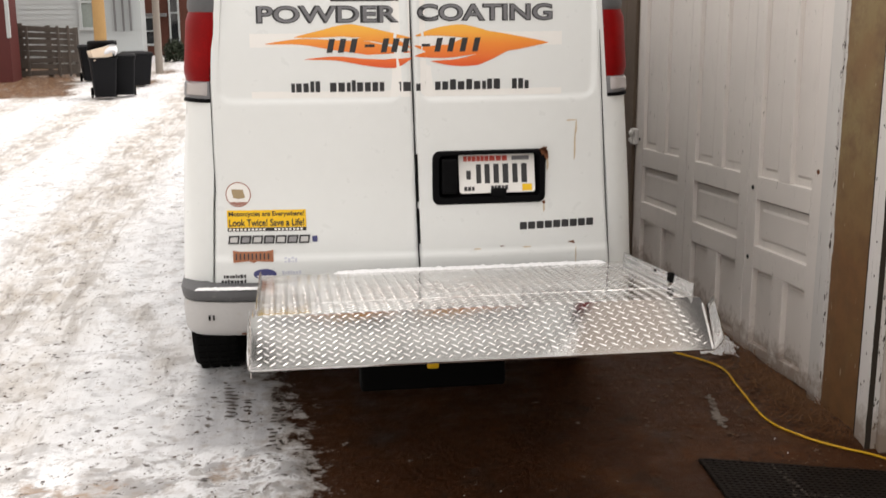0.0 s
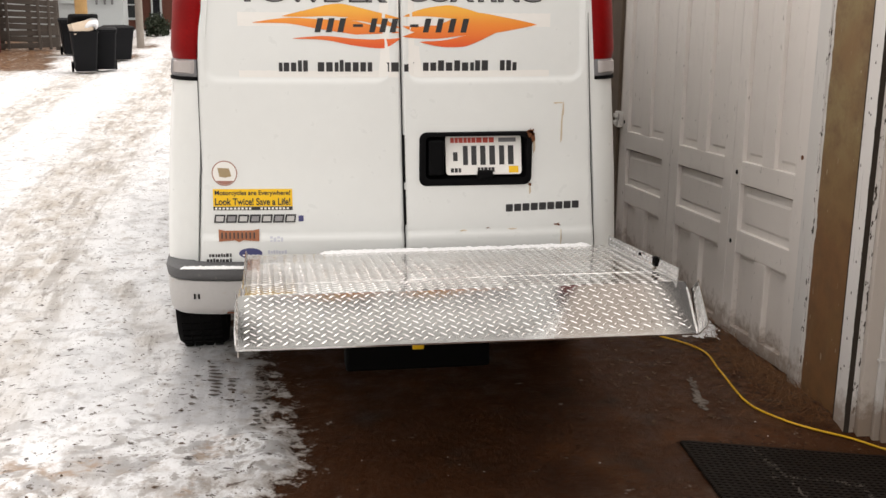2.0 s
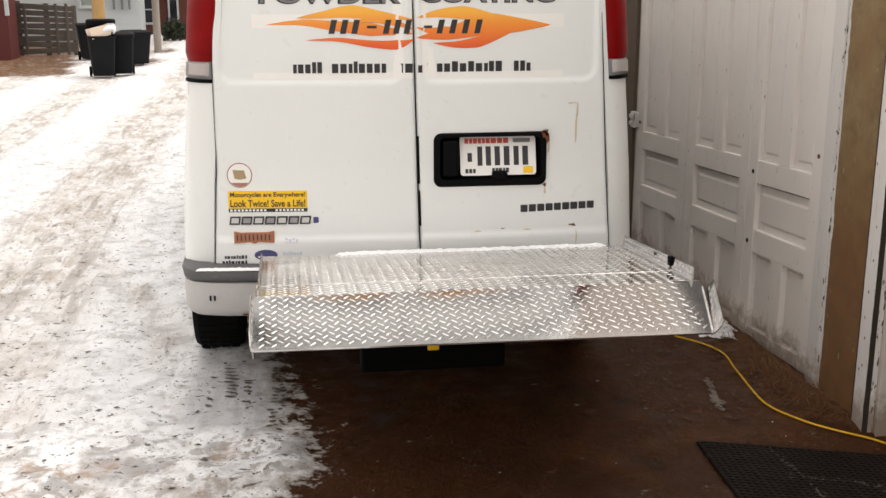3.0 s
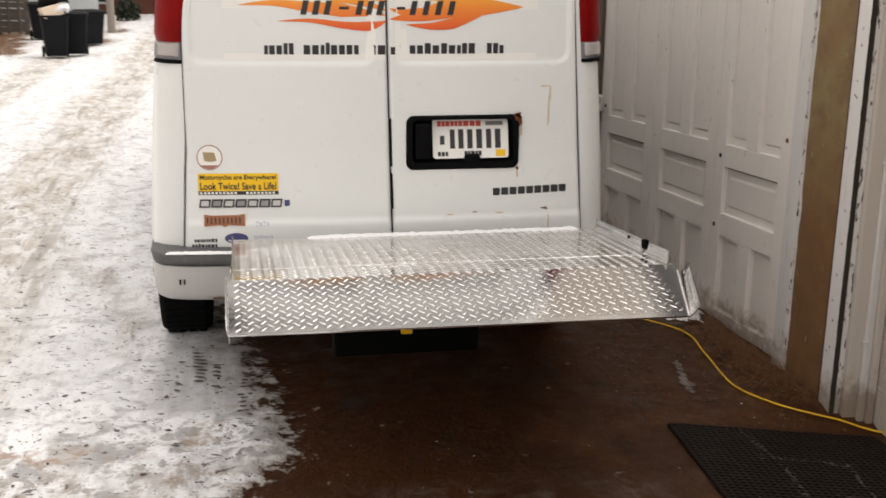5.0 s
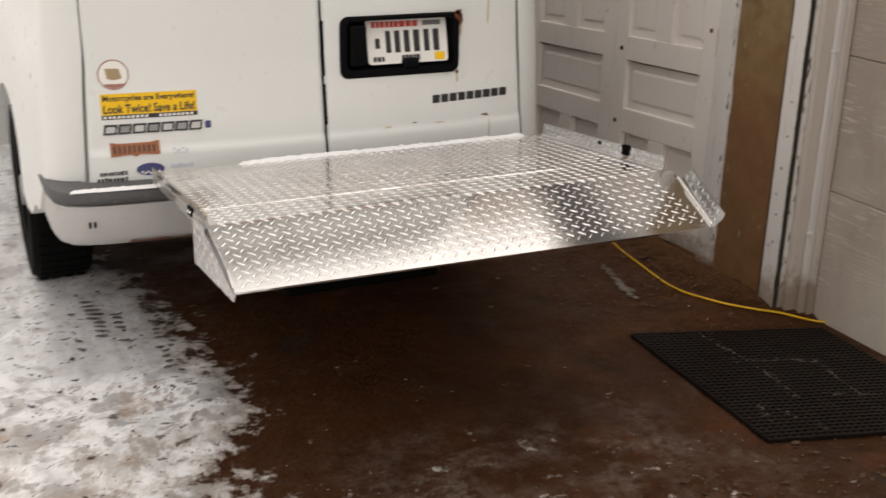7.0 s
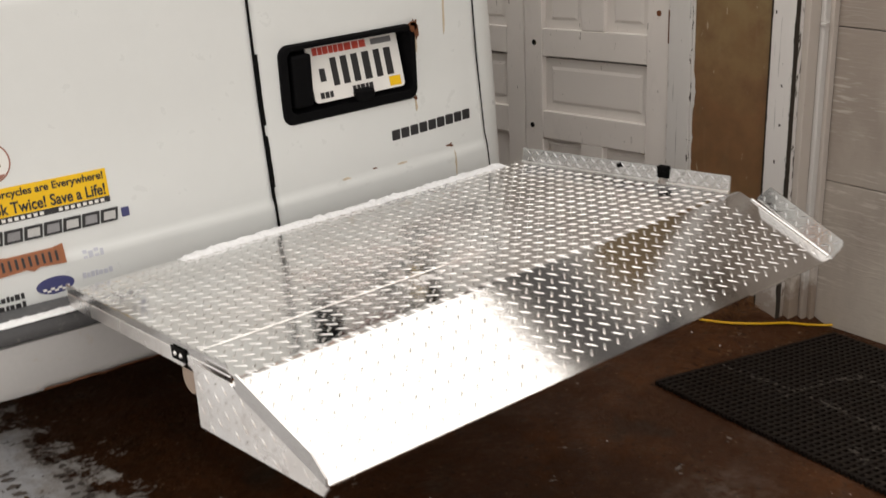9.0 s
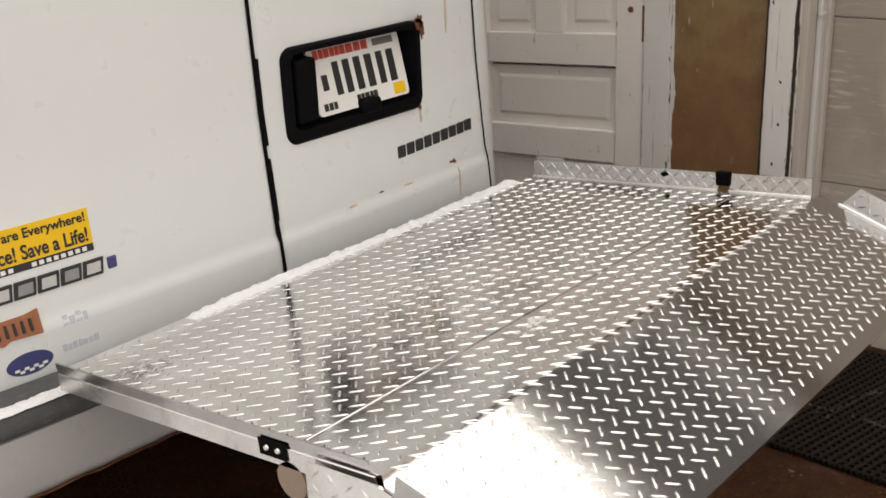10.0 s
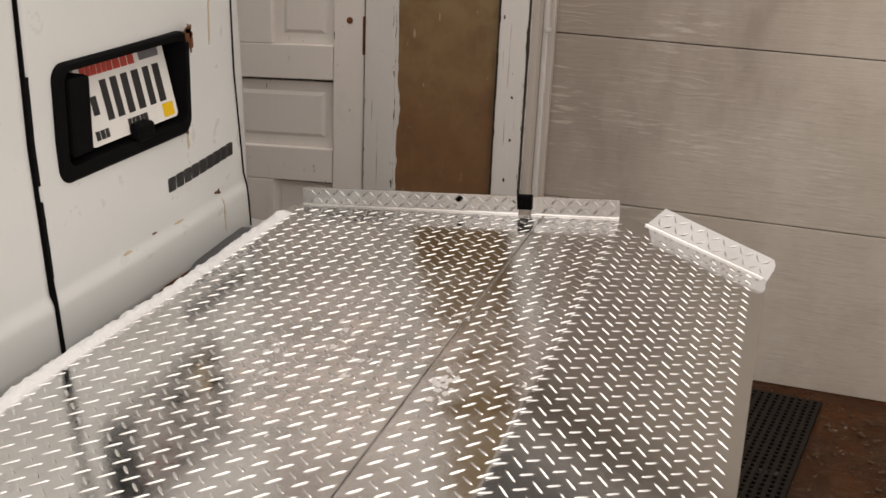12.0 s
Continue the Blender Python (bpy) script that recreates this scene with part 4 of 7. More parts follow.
bm = bmesh.new()
y = VP - 0.001
g = grid_faces(bm, [rounded(1.022, 1.476, 0.938, 1.152, 0.03, y + 0.016), rounded(1.022, 1.476, 0.938, 1.152, 0.03, y - 0.005), rounded(1.027, 1.471, 0.943, 1.147, 0.028, y - 0.010),
                    rounded(1.046, 1.456, 0.966, 1.136, 0.02, y - 0.010), rounded(1.050, 1.452, 0.970, 1.132, 0.015, y + 0.016), rounded(1.054, 1.449, 0.974, 1.129, 0.015, y + 0.050)], close=True)
bm.faces.new(g[-1])
part("plate_recess", bm, M_BLACK, door_r, "black plastic plate recess with the door handle", smooth=40)
bm = bmesh.new()
box(bm, 1.058, 1.120, VP - 0.013, VP + 0.047, 0.980, 1.122, 0.008, 2)
part("door_handle", bm, M_BLACK, door_r, "black door handle")
bm = bmesh.new()
box(bm, 1.256, 1.318, VP - 0.020, VP + 0.045, 0.962, 0.998, 0.010, 3)
part("plate_lamp", bm, M_BLACK, door_r, "black plate lamp housing")

# number plate, with bars in place of its writing
bm = bmesh.new()
vsx = rounded(1.131, 1.437, 0.980, 1.131, 0.012, VP + 0.008)
vsy = rounded(1.131, 1.437, 0.980, 1.131, 0.012, VP + 0.015)
g = grid_faces(bm, [vsy, vsx], close=True)
bm.faces.new(g[-1])
part("number_plate", bm, M_WHITEV, door_r, "white number plate")
Y = VP + 0.0078
bars("plate_bar", 1.150, 1.330, 1.104, 1.124, Y, 9, M_REDV, door_r, "red print bar", 4, 0.16)
bars("plate_bar", 1.200, 1.422, 1.018, 1.092, Y, 6, M_INK, door_r, "black print bar", 5, 0.42)
bars("plate_bar", 1.160, 1.180, 1.034, 1.068, Y, 1, M_INK, door_r, "black print bar", 5, 0.1)
bars("plate_bar", 1.150, 1.194, 0.990, 1.006, Y, 3, M_INK, door_r, "black print bar", 6)
bars("plate_bar", 1.258, 1.330, 0.990, 1.008, Y, 5, M_INK, door_r, "black print bar", 7)
bm = bmesh.new()
box(bm, 1.385, 1.424, Y - 0.001, Y, 0.986, 1.012)
part("plate_sticker", bm, M_YELLOW, door_r, "yellow year sticker")
bm = bmesh.new()
box(bm, 1.345, 1.415, Y - 0.001, Y, 1.106, 1.122, 0.0)
part("plate_mark", bm, M_GREYVINYL, door_r)
for ob in door_r.children:      # the plate leans back into its recess
    if ob.name.startswith(("number_plate", "plate_bar", "plate_sticker", "plate_mark")):
        for v in ob.data.vertices:
            v.co.y += 0.235 * (v.co.z - 0.980) - 0.008


def blob(bm, cx, cz, rx, rz, y, seed, n=22, rough=0.35, thick=0.0015):
    """A ragged flat patch on a rear door."""
    ring0, ring1 = [], []
    for k in range(n):
        a = 2 * math.pi * k / n
        q = 1 + rough * noise.noise(Vector((math.cos(a) * 1.7 + seed, math.sin(a) * 1.7, seed * 3.1)))
        q += 0.5 * rough * noise.noise(Vector((math.cos(a) * 5 + seed, math.sin(a) * 5, seed)))
        x, z = cx + rx * q * math.cos(a), cz + rz * q * math.sin(a)
        yy = rear_y(x, z) if y is None else y
        ring0.append((x, yy + 0.001, z)), ring1.append((x, yy - thick, z))
    g = grid_faces(bm, [ring0, ring1], close=True)
    bm.faces.new(g[-1])


def patch(name, material, parent, label, cx, cz, rx, rz, y, seed, rough=0.35):
    bm = bmesh.new()
    blob(bm, cx, cz, rx, rz, y, seed, rough=rough)
    part(name, bm, material, parent, label)


RIM = VP - 0.0115
for q in ((1.471, 1.148, 0.012, 0.017, RIM, 3, 0.9), (1.477, 1.128, 0.007, 0.022, RIM, 5, 0.7), (1.462, 1.151, 0.012, 0.005, RIM, 25, 0.8), (1.472, 0.936, 0.006, 0.007, None, 6, 0.6),
          (1.33, 0.642, 0.045, 0.006, None, 1, 0.5), (1.40, 0.641, 0.03, 0.004, None, 2, 0.5), (1.50, 0.642, 0.05, 0.006, None, 13, 0.5), (1.60, 0.641, 0.05, 0.004, None, 4, 0.5),
          (1.592, 0.770, 0.012, 0.004, None, 9, 0.8), (1.60, 0.766, 0.005, 0.003, None, 19, 0.8), (1.30, 0.764, 0.008, 0.002, None, 29, 0.8)):
    patch("rust", M_RUST, door_r, "flaking rust", *q)
for q in ((1.598, 1.165, 0.003, 0.075, None, 8, 0.6), (1.580, 1.262, 0.018, 0.003, None, 14, 0.8), (1.603, 1.236, 0.003, 0.028, None, 15, 0.6), (1.487, 1.10, 0.004, 0.032, None, 21, 0.6),
          (1.473, 0.915, 0.004, 0.018, None, 31, 0.6), (1.40, 0.758, 0.018, 0.003, None, 33, 0.8), (1.20, 0.757, 0.010, 0.003, None, 34, 0.8), (1.606, 0.71, 0.0025, 0.04, None, 35, 0.6)):
    patch("rust_stain", M_RUSTSTAIN, door_r, "pale rust run", *q)
for cx, rx, s in ((0.62, 0.025, 41), (0.68, 0.012, 42), (0.45, 0.012, 43), (0.23, 0.02, 44)):
    patch("rust", M_RUST, door_l, "rust on the lower edge", cx, 0.640, rx, 0.005, None, s)


# lettering and stickers
def lettering(text, x0, x1, z0, z1, lift, material, parent, label="", bold=0.0, shear=0.0):
    cu = bpy.data.curves.new("lettering", "FONT")
    cu.body, cu.offset, cu.shear, cu.extrude = text, bold, shear, 0.002
    tmp = bpy.data.objects.new("lettering", cu)
    scene.collection.objects.link(tmp)
    me = bpy.data.meshes.new_from_object(tmp.evaluated_get(bpy.context.evaluated_depsgraph_get()))
    bpy.data.objects.remove(tmp)
    co = np.zeros(len(me.vertices) * 3)
    me.vertices.foreach_get("co", co)
    co = co.reshape(-1, 3)
    lo, hi = co.min(0), co.max(0)
    out = np.empty_like(co)
    out[:, 0] = x0 + (co[:, 0] - lo[0]) / (hi[0] - lo[0]) * (x1 - x0)
    out[:, 2] = z0 + (co[:, 1] - lo[1]) / (hi[1] - lo[1]) * (z1 - z0)
    out[:, 1] = [rear_y(a, c) - lift - (0.0016 if d > 0 else 0.0) for a, c, d in zip(out[:, 0], out[:, 2], co[:, 2])]
    me.vertices.foreach_set("co", out.ravel())
    me.materials.clear()
    me.materials.append(material)
    ob = new("lettering", me)
    ob.parent = parent
    return tagged(ob, label)


def flat_poly(bm, pts, thick=0.0012, lift=0.0):
    a = [bm.verts.new((x, rear_y(x, z) - thick - lift, z)) for x, z in pts]
    b_ = [bm.verts.new((x, rear_y(x, z) + 0.001, z)) for x, z in pts]
    n = len(a)
    for i in range(n):
        bm.faces.new((a[i], a[(i + 1) % n], b_[(i + 1) % n], b_[i]))
    bmesh.ops.triangle_fill(bm, use_beauty=True, edges=[e for e in (bm.edges.get((a[i], a[(i + 1) % n])) for i in range(n)) if e])


def film(bm, x0, x1, z0, z1, thick=0.0016, n=16):
    """A thin sticker that follows the door's bow."""
    cols = [(x0 + (x1 - x0) * k / n) for k in range(n + 1)]
    rows = [[(x, rear_y(x, z) + d, z) for x in cols] for z, d in ((z0, 0.001), (z0, -thick), ((z0 + z1) / 2, -thick), (z1, -thick), (z1, 0.001))]
    grid_faces(bm, rows)


def tongue(bm, pts, w, peak=0.6, n=26, lift=0.0):
    """A licking flame: thin at both ends, along a bent middle line."""
    mid = spline([(x, 0, z) for x, z in pts], max(3, n // (len(pts) - 1)))
    m = len(mid) - 1
    rows = []
    for i, p in enumerate(mid):
        t = i / m
        d = (mid[min(i + 1, m)] - mid[max(i - 1, 0)]).normalized()
        nn = Vector((-d.z, 0, d.x))
        k = (t / peak) ** 0.8 if t < peak else ((1 - t) / (1 - peak)) ** 0.9
        row = []
        for s in (-1, -0.33, 0.33, 1):
            q = p + nn * (s * w * k / 2)
            row.append((q.x, rear_y(q.x, q.z) - 0.0014 - lift, q.z))
        rows.append(row)
    grid_faces(bm, rows)


for x0, x1, door in ((0.335, 0.940, door_l), (0.966, 1.540, door_r)):
    bm = bmesh.new()
    film(bm, x0, x1, 1.366, 1.80, 0.0005)
    part("vinyl_panel", bm, M_WHITEV, door, "white vinyl sheet behind the lettering")


def gap_line(at_x):
    """The dark gap along a door's outer edge."""
    bm = bmesh.new()
    rows = []
    for z in np.linspace(0.640, 1.950, 40):
        x = at_x(z)
        y = rear_y(x, z) + 0.003
        rows.append([(x - 0.0011, y, z), (x - 0.0011, y - 0.0035, z), (x + 0.0011, y - 0.0035, z), (x + 0.0011, y, z)])
    g = grid_faces(bm, rows, close=True)
    bm.faces.new(g[0][::-1]), bm.faces.new(g[-1])
    part("seal_lip", bm, M_GAP, van, "thin dark gap beside the door")


gap_line(lambda z: (min(0.178, VX - 0.779 - van_half(z)) if z < 1.0 else 0.178) + 0.030 * sm(1.45, 1.95, z) + 0.001)
gap_line(lambda z: 1.751 - 0.062 * max(0.0, z - 0.66))
lettering("POWDER", 0.362, 0.900, 1.646, 1.712, 0.0, M_INK, door_l, "dark grey block lettering", 0.05)
lettering("POWDER", 0.369, 0.896, 1.650, 1.709, 0.0012, M_GREYVINYL, door_l, "grey face of the lettering", 0.005)
lettering("COATING", 0.968, 1.502, 1.650, 1.716, 0.0, M_INK, door_r, "dark grey block lettering", 0.05)
lettering("COATING", 0.975, 1.498, 1.654, 1.713, 0.0012, M_GREYVINYL, door_r, "grey face of the lettering", 0.005)


bm = bmesh.new()
tongue(bm, [(0.955, 1.520), (1.08, 1.535), (1.22, 1.566), (1.36, 1.567), (1.486, 1.566)], 0.088, 0.55)
tongue(bm, [(0.958, 1.596), (1.05, 1.612), (1.16, 1.612), (1.28, 1.590), (1.40, 1.570)], 0.050, 0.45, lift=0.0003)
tongue(bm, [(1.02, 1.500), (1.12, 1.494), (1.22, 1.508), (1.33, 1.540)], 0.042, 0.6, lift=0.0006)
tongue(bm, [(0.955, 1.560), (1.02, 1.545), (1.12, 1.548), (1.22, 1.56)], 0.035, 0.5, lift=0.0009)
part("flame_decal", bm, M_FLAME, door_r, "orange and yellow flame decal")
bm = bmesh.new()
tongue(bm, [(0.388, 1.570), (0.52, 1.578), (0.64, 1.566), (0.78, 1.552), (0.95, 1.535)], 0.050, 0.75)
tongue(bm, [(0.50, 1.594), (0.60, 1.606), (0.70, 1.618), (0.82, 1.606), (0.951, 1.588)], 0.050, 0.55, lift=0.0003)
tongue(bm, [(0.535, 1.512), (0.66, 1.514), (0.78, 1.498), (0.88, 1.494), (0.951, 1.515)], 0.036, 0.75, lift=0.0006)
tongue(bm, [(0.70, 1.570), (0.78, 1.590), (0.86, 1.582), (0.951, 1.550)], 0.035, 0.6, lift=0.0009)
part("flame_decal", bm, M_FLAME, door_l, "orange and yellow flame decal")
def slant_bar(a, parent, w=0.022, z0=1.536, z1=1.588, lean=0.012):
    bm = bmesh.new()
    flat_poly(bm, [(a, z0), (a + w, z0), (a + w + lean, z1), (a + lean, z1)], 0.003)
    part("number_bar", bm, M_INK, parent, "dark bar in place of a number")


for a in (0.622, 0.665, 0.708, 0.828, 0.867, 0.906):
    slant_bar(a, door_l)
slant_bar(0.768, door_l, 0.037, 1.556, 1.566, 0)
for a in (1.034, 1.083, 1.132, 1.181):
    slant_bar(a, door_r)
slant_bar(0.985, door_r, 0.033, 1.556, 1.566, 0)


def word_bars(name, x0, x1, z0, z1, n, seed, material, parent, label=""):
    rnd = random.Random(seed)
    ws = [rnd.uniform(0.7, 1.25) for _ in range(n)]
    k = (x1 - x0) / sum(ws)
    x = x0
    for a in ws:
        zt = z1 if rnd.random() < 0.35 else z0 + (z1 - z0) * 0.8
        bm = bmesh.new()
        flat_poly(bm, [(x, z0), (x + a * k * 0.76, z0), (x + a * k * 0.76, zt), (x, zt)])
        part(name, bm, material, parent, label)
        x += a * k


for q in ((0.485, 0.600, 1.388, 1.430, 5, 1), (0.632, 0.845, 1.388, 1.432, 8, 2), (0.880, 0.950, 1.388, 1.432, 2, 3)):
    word_bars("address_bar", *q, M_INK, door_l, "black bar in place of an address")
for q in ((0.962, 1.005, 1.388, 1.424, 2, 4), (1.036, 1.300, 1.390, 1.430, 9, 5), (1.340, 1.412, 1.390, 1.430, 3, 6)):
    word_bars("address_bar", *q, M_INK, door_r, "black bar in place of an address")
bm = bmesh.new()
film(bm, 0.642, 0.900, 1.727, 1.742)
part("line_mark", bm, M_INK, door_l, "black line above the lettering")
# yellow bumper sticker
bm = bmesh.new()
film(bm, 0.219, 0.524, 0.867, 0.935)
sticker = part("yellow_sticker", bm, M_YELLOW, door_l, "yellow bumper sticker with black words")
bm = bmesh.new()
film(bm, 0.219, 0.524, 0.852, 0.866)
part("sticker_band", bm, M_INK, door_l, "black band with tiny pale print")
for x0, x1, n, s in ((0.225, 0.37, 10, 1), (0.40, 0.515, 8, 2)):
    for k in range(n):
        a = x0 + (x1 - x0) * k / n
        bm = bmesh.new()
        flat_poly(bm, [(a, 0.855), (a + 0.009, 0.855), (a + 0.009, 0.863), (a, 0.863)], 0.0022)
        part("sticker_print", bm, M_WHITEV, door_l)
lettering("Motorcycles are Everywhere!", 0.226, 0.516, 0.906, 0.930, 0.001, M_INK, door_l, bold=0.02)
lettering("Look Twice! Save a Life!", 0.226, 0.516, 0.872, 0.900, 0.001, M_INK, door_l, bold=0.02)
# round sticker
bm = bmesh.new()
flat_poly(bm, [(0.266 + 0.049 * math.cos(a), 0.997 + 0.049 * math.sin(a)) for a in np.linspace(0, 2 * math.pi, 33)[:-1]])
part("round_sticker", bm, M_RINGPRINT, door_l, "round sticker with a red rim")
bm = bmesh.new()
flat_poly(bm, [(0.266 + 0.045 * math.cos(a), 0.997 + 0.045 * math.sin(a)) for a in np.linspace(0, 2 * math.pi, 33)[:-1]], 0.002)
part("sticker_face", bm, M_WHITEV, door_l)
bm = bmesh.new()
flat_poly(bm, [(0.240, 1.018), (0.284, 1.016), (0.292, 0.985), (0.268, 0.980), (0.246, 0.984)], 0.003)
part("sticker_picture", bm, M_TAN, door_l)
bm = bmesh.new()
flat_poly(bm, [(0.266 + 0.044 * math.cos(a), 0.997 + 0.044 * math.sin(a)) for a in np.linspace(radians(222), radians(318), 13)], 0.003)
part("sticker_band", bm, M_RINGPRINT, door_l)
# model emblem, maker's emblem, dealer marks: plain bars
for k in range(7):
    a = 0.219 + k * 0.0455
    bm = bmesh.new()
    flat_poly(bm, [(a, 0.803), (a + 0.041, 0.803), (a + 0.046, 0.835), (a + 0.005, 0.835)], 0.004)
    part("emblem_bar", bm, M_INK, door_l, "grey raised emblem bar")
    bm = bmesh.new()
    flat_poly(bm, [(a + 0.007, 0.809), (a + 0.036, 0.809), (a + 0.0385, 0.829), (a + 0.0105, 0.829)], 0.005)
    part("emblem_inlay", bm, M_CHROME if k % 2 else M_PALEGREY, door_l)
bm = bmesh.new()
box(bm, 0.546, 0.566, rear_y(0.55, 0.82) - 0.004, rear_y(0.55, 0.82) + 0.003, 0.806, 0.830, 0.002)
part("emblem_badge", bm, M_BLUE, door_l, "small dark blue badge")
for k in range(9):
    a = 1.374 + k * 0.0347
    bm = bmesh.new()
    box(bm, a, a + 0.029, rear_y(a, 0.84) - 0.0025, rear_y(a, 0.84) + 0.004, 0.828 + 0.0008 * k, 0.858 + 0.0008 * k, 0.002)
    part("emblem_bar", bm, M_INK, door_r, "black raised emblem bar")
bm = bmesh.new()
flat_poly(bm, [(0.236, 0.776), (0.262, 0.771), (0.366, 0.772), (0.392, 0.777), (0.392, 0.731), (0.330, 0.735), (0.314, 0.728), (0.298, 0.735), (0.236, 0.730)], 0.004)
part("bar_sticker", bm, M_ORANGEBAR, door_l, "brown and orange sticker")
for k in range(9):
    a = 0.246 + k * 0.0155
    bm = bmesh.new()
    flat_poly(bm, [(a, 0.742), (a + 0.005, 0.742), (a + 0.005, 0.765), (a, 0.765)], 0.0075)
    part("sticker_print", bm, M_INK, door_l)
bm = bmesh.new()
flat_poly(bm, [(0.357 + 0.045 * math.cos(a), 0.682 + 0.021 * math.sin(a)) for a in np.linspace(0, 2 * math.pi, 33)[:-1]])
part("oval_sticker", bm, M_BLUE, door_l, "dark blue oval sticker with a checked edge")
for k in range(7):
    for j in range(2):
        a, c = 0.326 + k * 0.009, 0.667 + 0.005 * j
        if (k + j) % 2:
            bm = bmesh.new()
            flat_poly(bm, [(a, c), (a + 0.009, c), (a + 0.009, c + 0.005), (a, c + 0.005)], 0.0022)
            part("sticker_print", bm, M_WHITEV, door_l)
word_bars("dealer_bar", 0.196, 0.285, 0.668, 0.682, 8, 8, M_INK, door_l)
word_bars("dealer_bar", 0.186, 0.285, 0.648, 0.662, 8, 9, M_INK, door_l)
word_bars("faded_bar", 0.424, 0.500, 0.680, 0.694, 7, 10, M_PALE, door_l)
word_bars("faded_bar", 0.434, 0.486, 0.728, 0.748, 4, 12, M_PALE, door_l)


# tail lights
def corner(side, th, out=0.0):
    """A place on the rounded rear corner of the body, seen from above."""
    hw = 0.785 + (0.12 + out) * math.sin(th)
    return VX + side * hw, 4.970 - (0.12 + out) * math.cos(th) - 0.018 * side * hw


def lamp_piece(side, z0, z1, out, th1=1.75, th0=0.17, n=12, nz=8):
    bm = bmesh.new()
    rows_o, rows_i = [], []
    for j in range(nz + 1):
        z = z0 + (z1 - z0) * j / nz
        lean = van_half(z)
        ro, ri = [], []
        for i in range(n + 1):
            th = th0 + (th1 - th0) * i / n
            q = out * min(1.0, min(i, n - i) / 1.5, (min(j, nz - j) + 0.5) / 1.5)
            x, y = corner(side, th, q)
            ro.append((x + side * lean, y, z))
            x, y = corner(side, th, -0.02)
            ri.append((x + side * lean, y, z))
        rows_o.append(ro), rows_i.append(ri)
    a, b_ = grid_faces(bm, rows_o), grid_faces(bm, rows_i)
    ra = a[0] + [r[-1] for r in a[1:]] + a[-1][-2::-1] + [r[0] for r in a[-2:0:-1]]
    rb = b_[0] + [r[-1] for r in b_[1:]] + b_[-1][-2::-1] + [r[0] for r in b_[-2:0:-1]]
    for i in range(len(ra)):
        j = (i + 1) % len(ra)
        bm.faces.new((ra[i], ra[j], rb[j], rb[i]))
    return bm


for side in (-1, 1):
    tl = part("tail_light", lamp_piece(side, 1.352, 1.366, 0.010), M_BLACK, van, "tall red tail light with a clear lower lens", smooth=40)
    part("lens_surround", lamp_piece(side, 1.366, 1.432, 0.010), M_GREYVINYL, tl, "dark grey lens surround", smooth=40)
    part("clear_lens", lamp_piece(side, 1.376, 1.430, 0.0155, 1.20, 0.24), M_CLEAR, tl, "clear reversing lens", smooth=40)
    part("red_lens", lamp_piece(side, 1.432, 1.690, 0.014), M_RED, tl, "red lens", smooth=40)
    part("lamp_cap", lamp_piece(side, 1.690, 1.80, 0.010), M_PAD, tl, "dark grey cap", smooth=40)


# bumper
def sweep(bm, path, prof):
    """prof: (outwards, up) pairs round the section; path: (x, y, z, scale) from the van's left round to its right."""
    rings = []
    for i, (x, y, z, s) in enumerate(path):
        a, b_ = path[max(i - 1, 0)], path[min(i + 1, len(path) - 1)]
        d = Vector((b_[0] - a[0], b_[1] - a[1], 0)).normalized()
        nn = Vector((d.y, -d.x, 0))
        rings.append([(x + nn.x * o, y + nn.y * o, z + u * s) for o, u in prof])
    g = grid_faces(bm, rings, close=True)
    bm.faces.new(g[0][::-1]), bm.faces.new(g[-1])


def plan(x):
    """The bumper's line seen from above: bowed face, round corners."""
    return 4.705 + 0.045 * ((x - VX) / 0.85) ** 2


left_turn = [(0.030, 5.22), (0.030, 5.05), (0.031, 4.91), (0.043, 4.825), (0.076, 4.772), (0.13, plan(0.13))]
prof_pad = [(-0.10, -0.025), (-0.01, -0.028), (0.004, -0.018), (0.008, 0.0), (0.002, 0.018), (-0.02, 0.026), (-0.10, 0.026)]
zx = [0.0, 0.53, 0.60, 0.665, 0.72, 1.20, 1.26, 1.36, 1.45, 1.60, 2.0]
zz = [0.625, 0.620, 0.597, 0.530, 0.502, 0.502, 0.525, 0.600, 0.628, 0.630, 0.622]
path = [(x, y, 0.625, 1) for x, y in left_turn]
for x in np.linspace(0.20, 1.71, 70):
    path.append((x, plan(x), float(np.interp(x, zx, zz)), 1))
path += [(1.735, plan(1.735) + 0.01, 0.626, 0.9), (1.75, plan(1.75) + 0.03, 0.625, 0.8)]
bumper = thing("bumper", "", "")
bumper.parent = van
bm = bmesh.new()
sweep(bm, path, prof_pad)
part("bumper_pad", bm, M_PAD, bumper, "dark grey plastic step pad", smooth=50)
prof_st = [(-0.10, -0.14), (-0.035, -0.145), (-0.012, -0.135), (-0.002, -0.11), (0.0, -0.06), (-0.002, -0.004), (-0.03, 0.0), (-0.10, 0.0)]
for flip in (0, 1):
    path = [(x, y, 0.600, 1) for x, y in left_turn]
    for x in np.linspace(0.2, 0.545, 10):
        path.append((x, plan(x), 0.597, 1))
    path += [(0.58, plan(0.58), 0.575, 0.85), (0.63, plan(0.63), 0.520, 0.55)]
    if flip:
        path = [(2 * VX - x, y, z + 0.018 * (1 if y < 4.9 else 1), s) for x, y, z, s in path[::-1]]
    bm = bmesh.new()
    sweep(bm, path, prof_st)
    part("bumper_steel", bm, M_STEEL, bumper, "dull silver bumper end with scuffs", smooth=50)
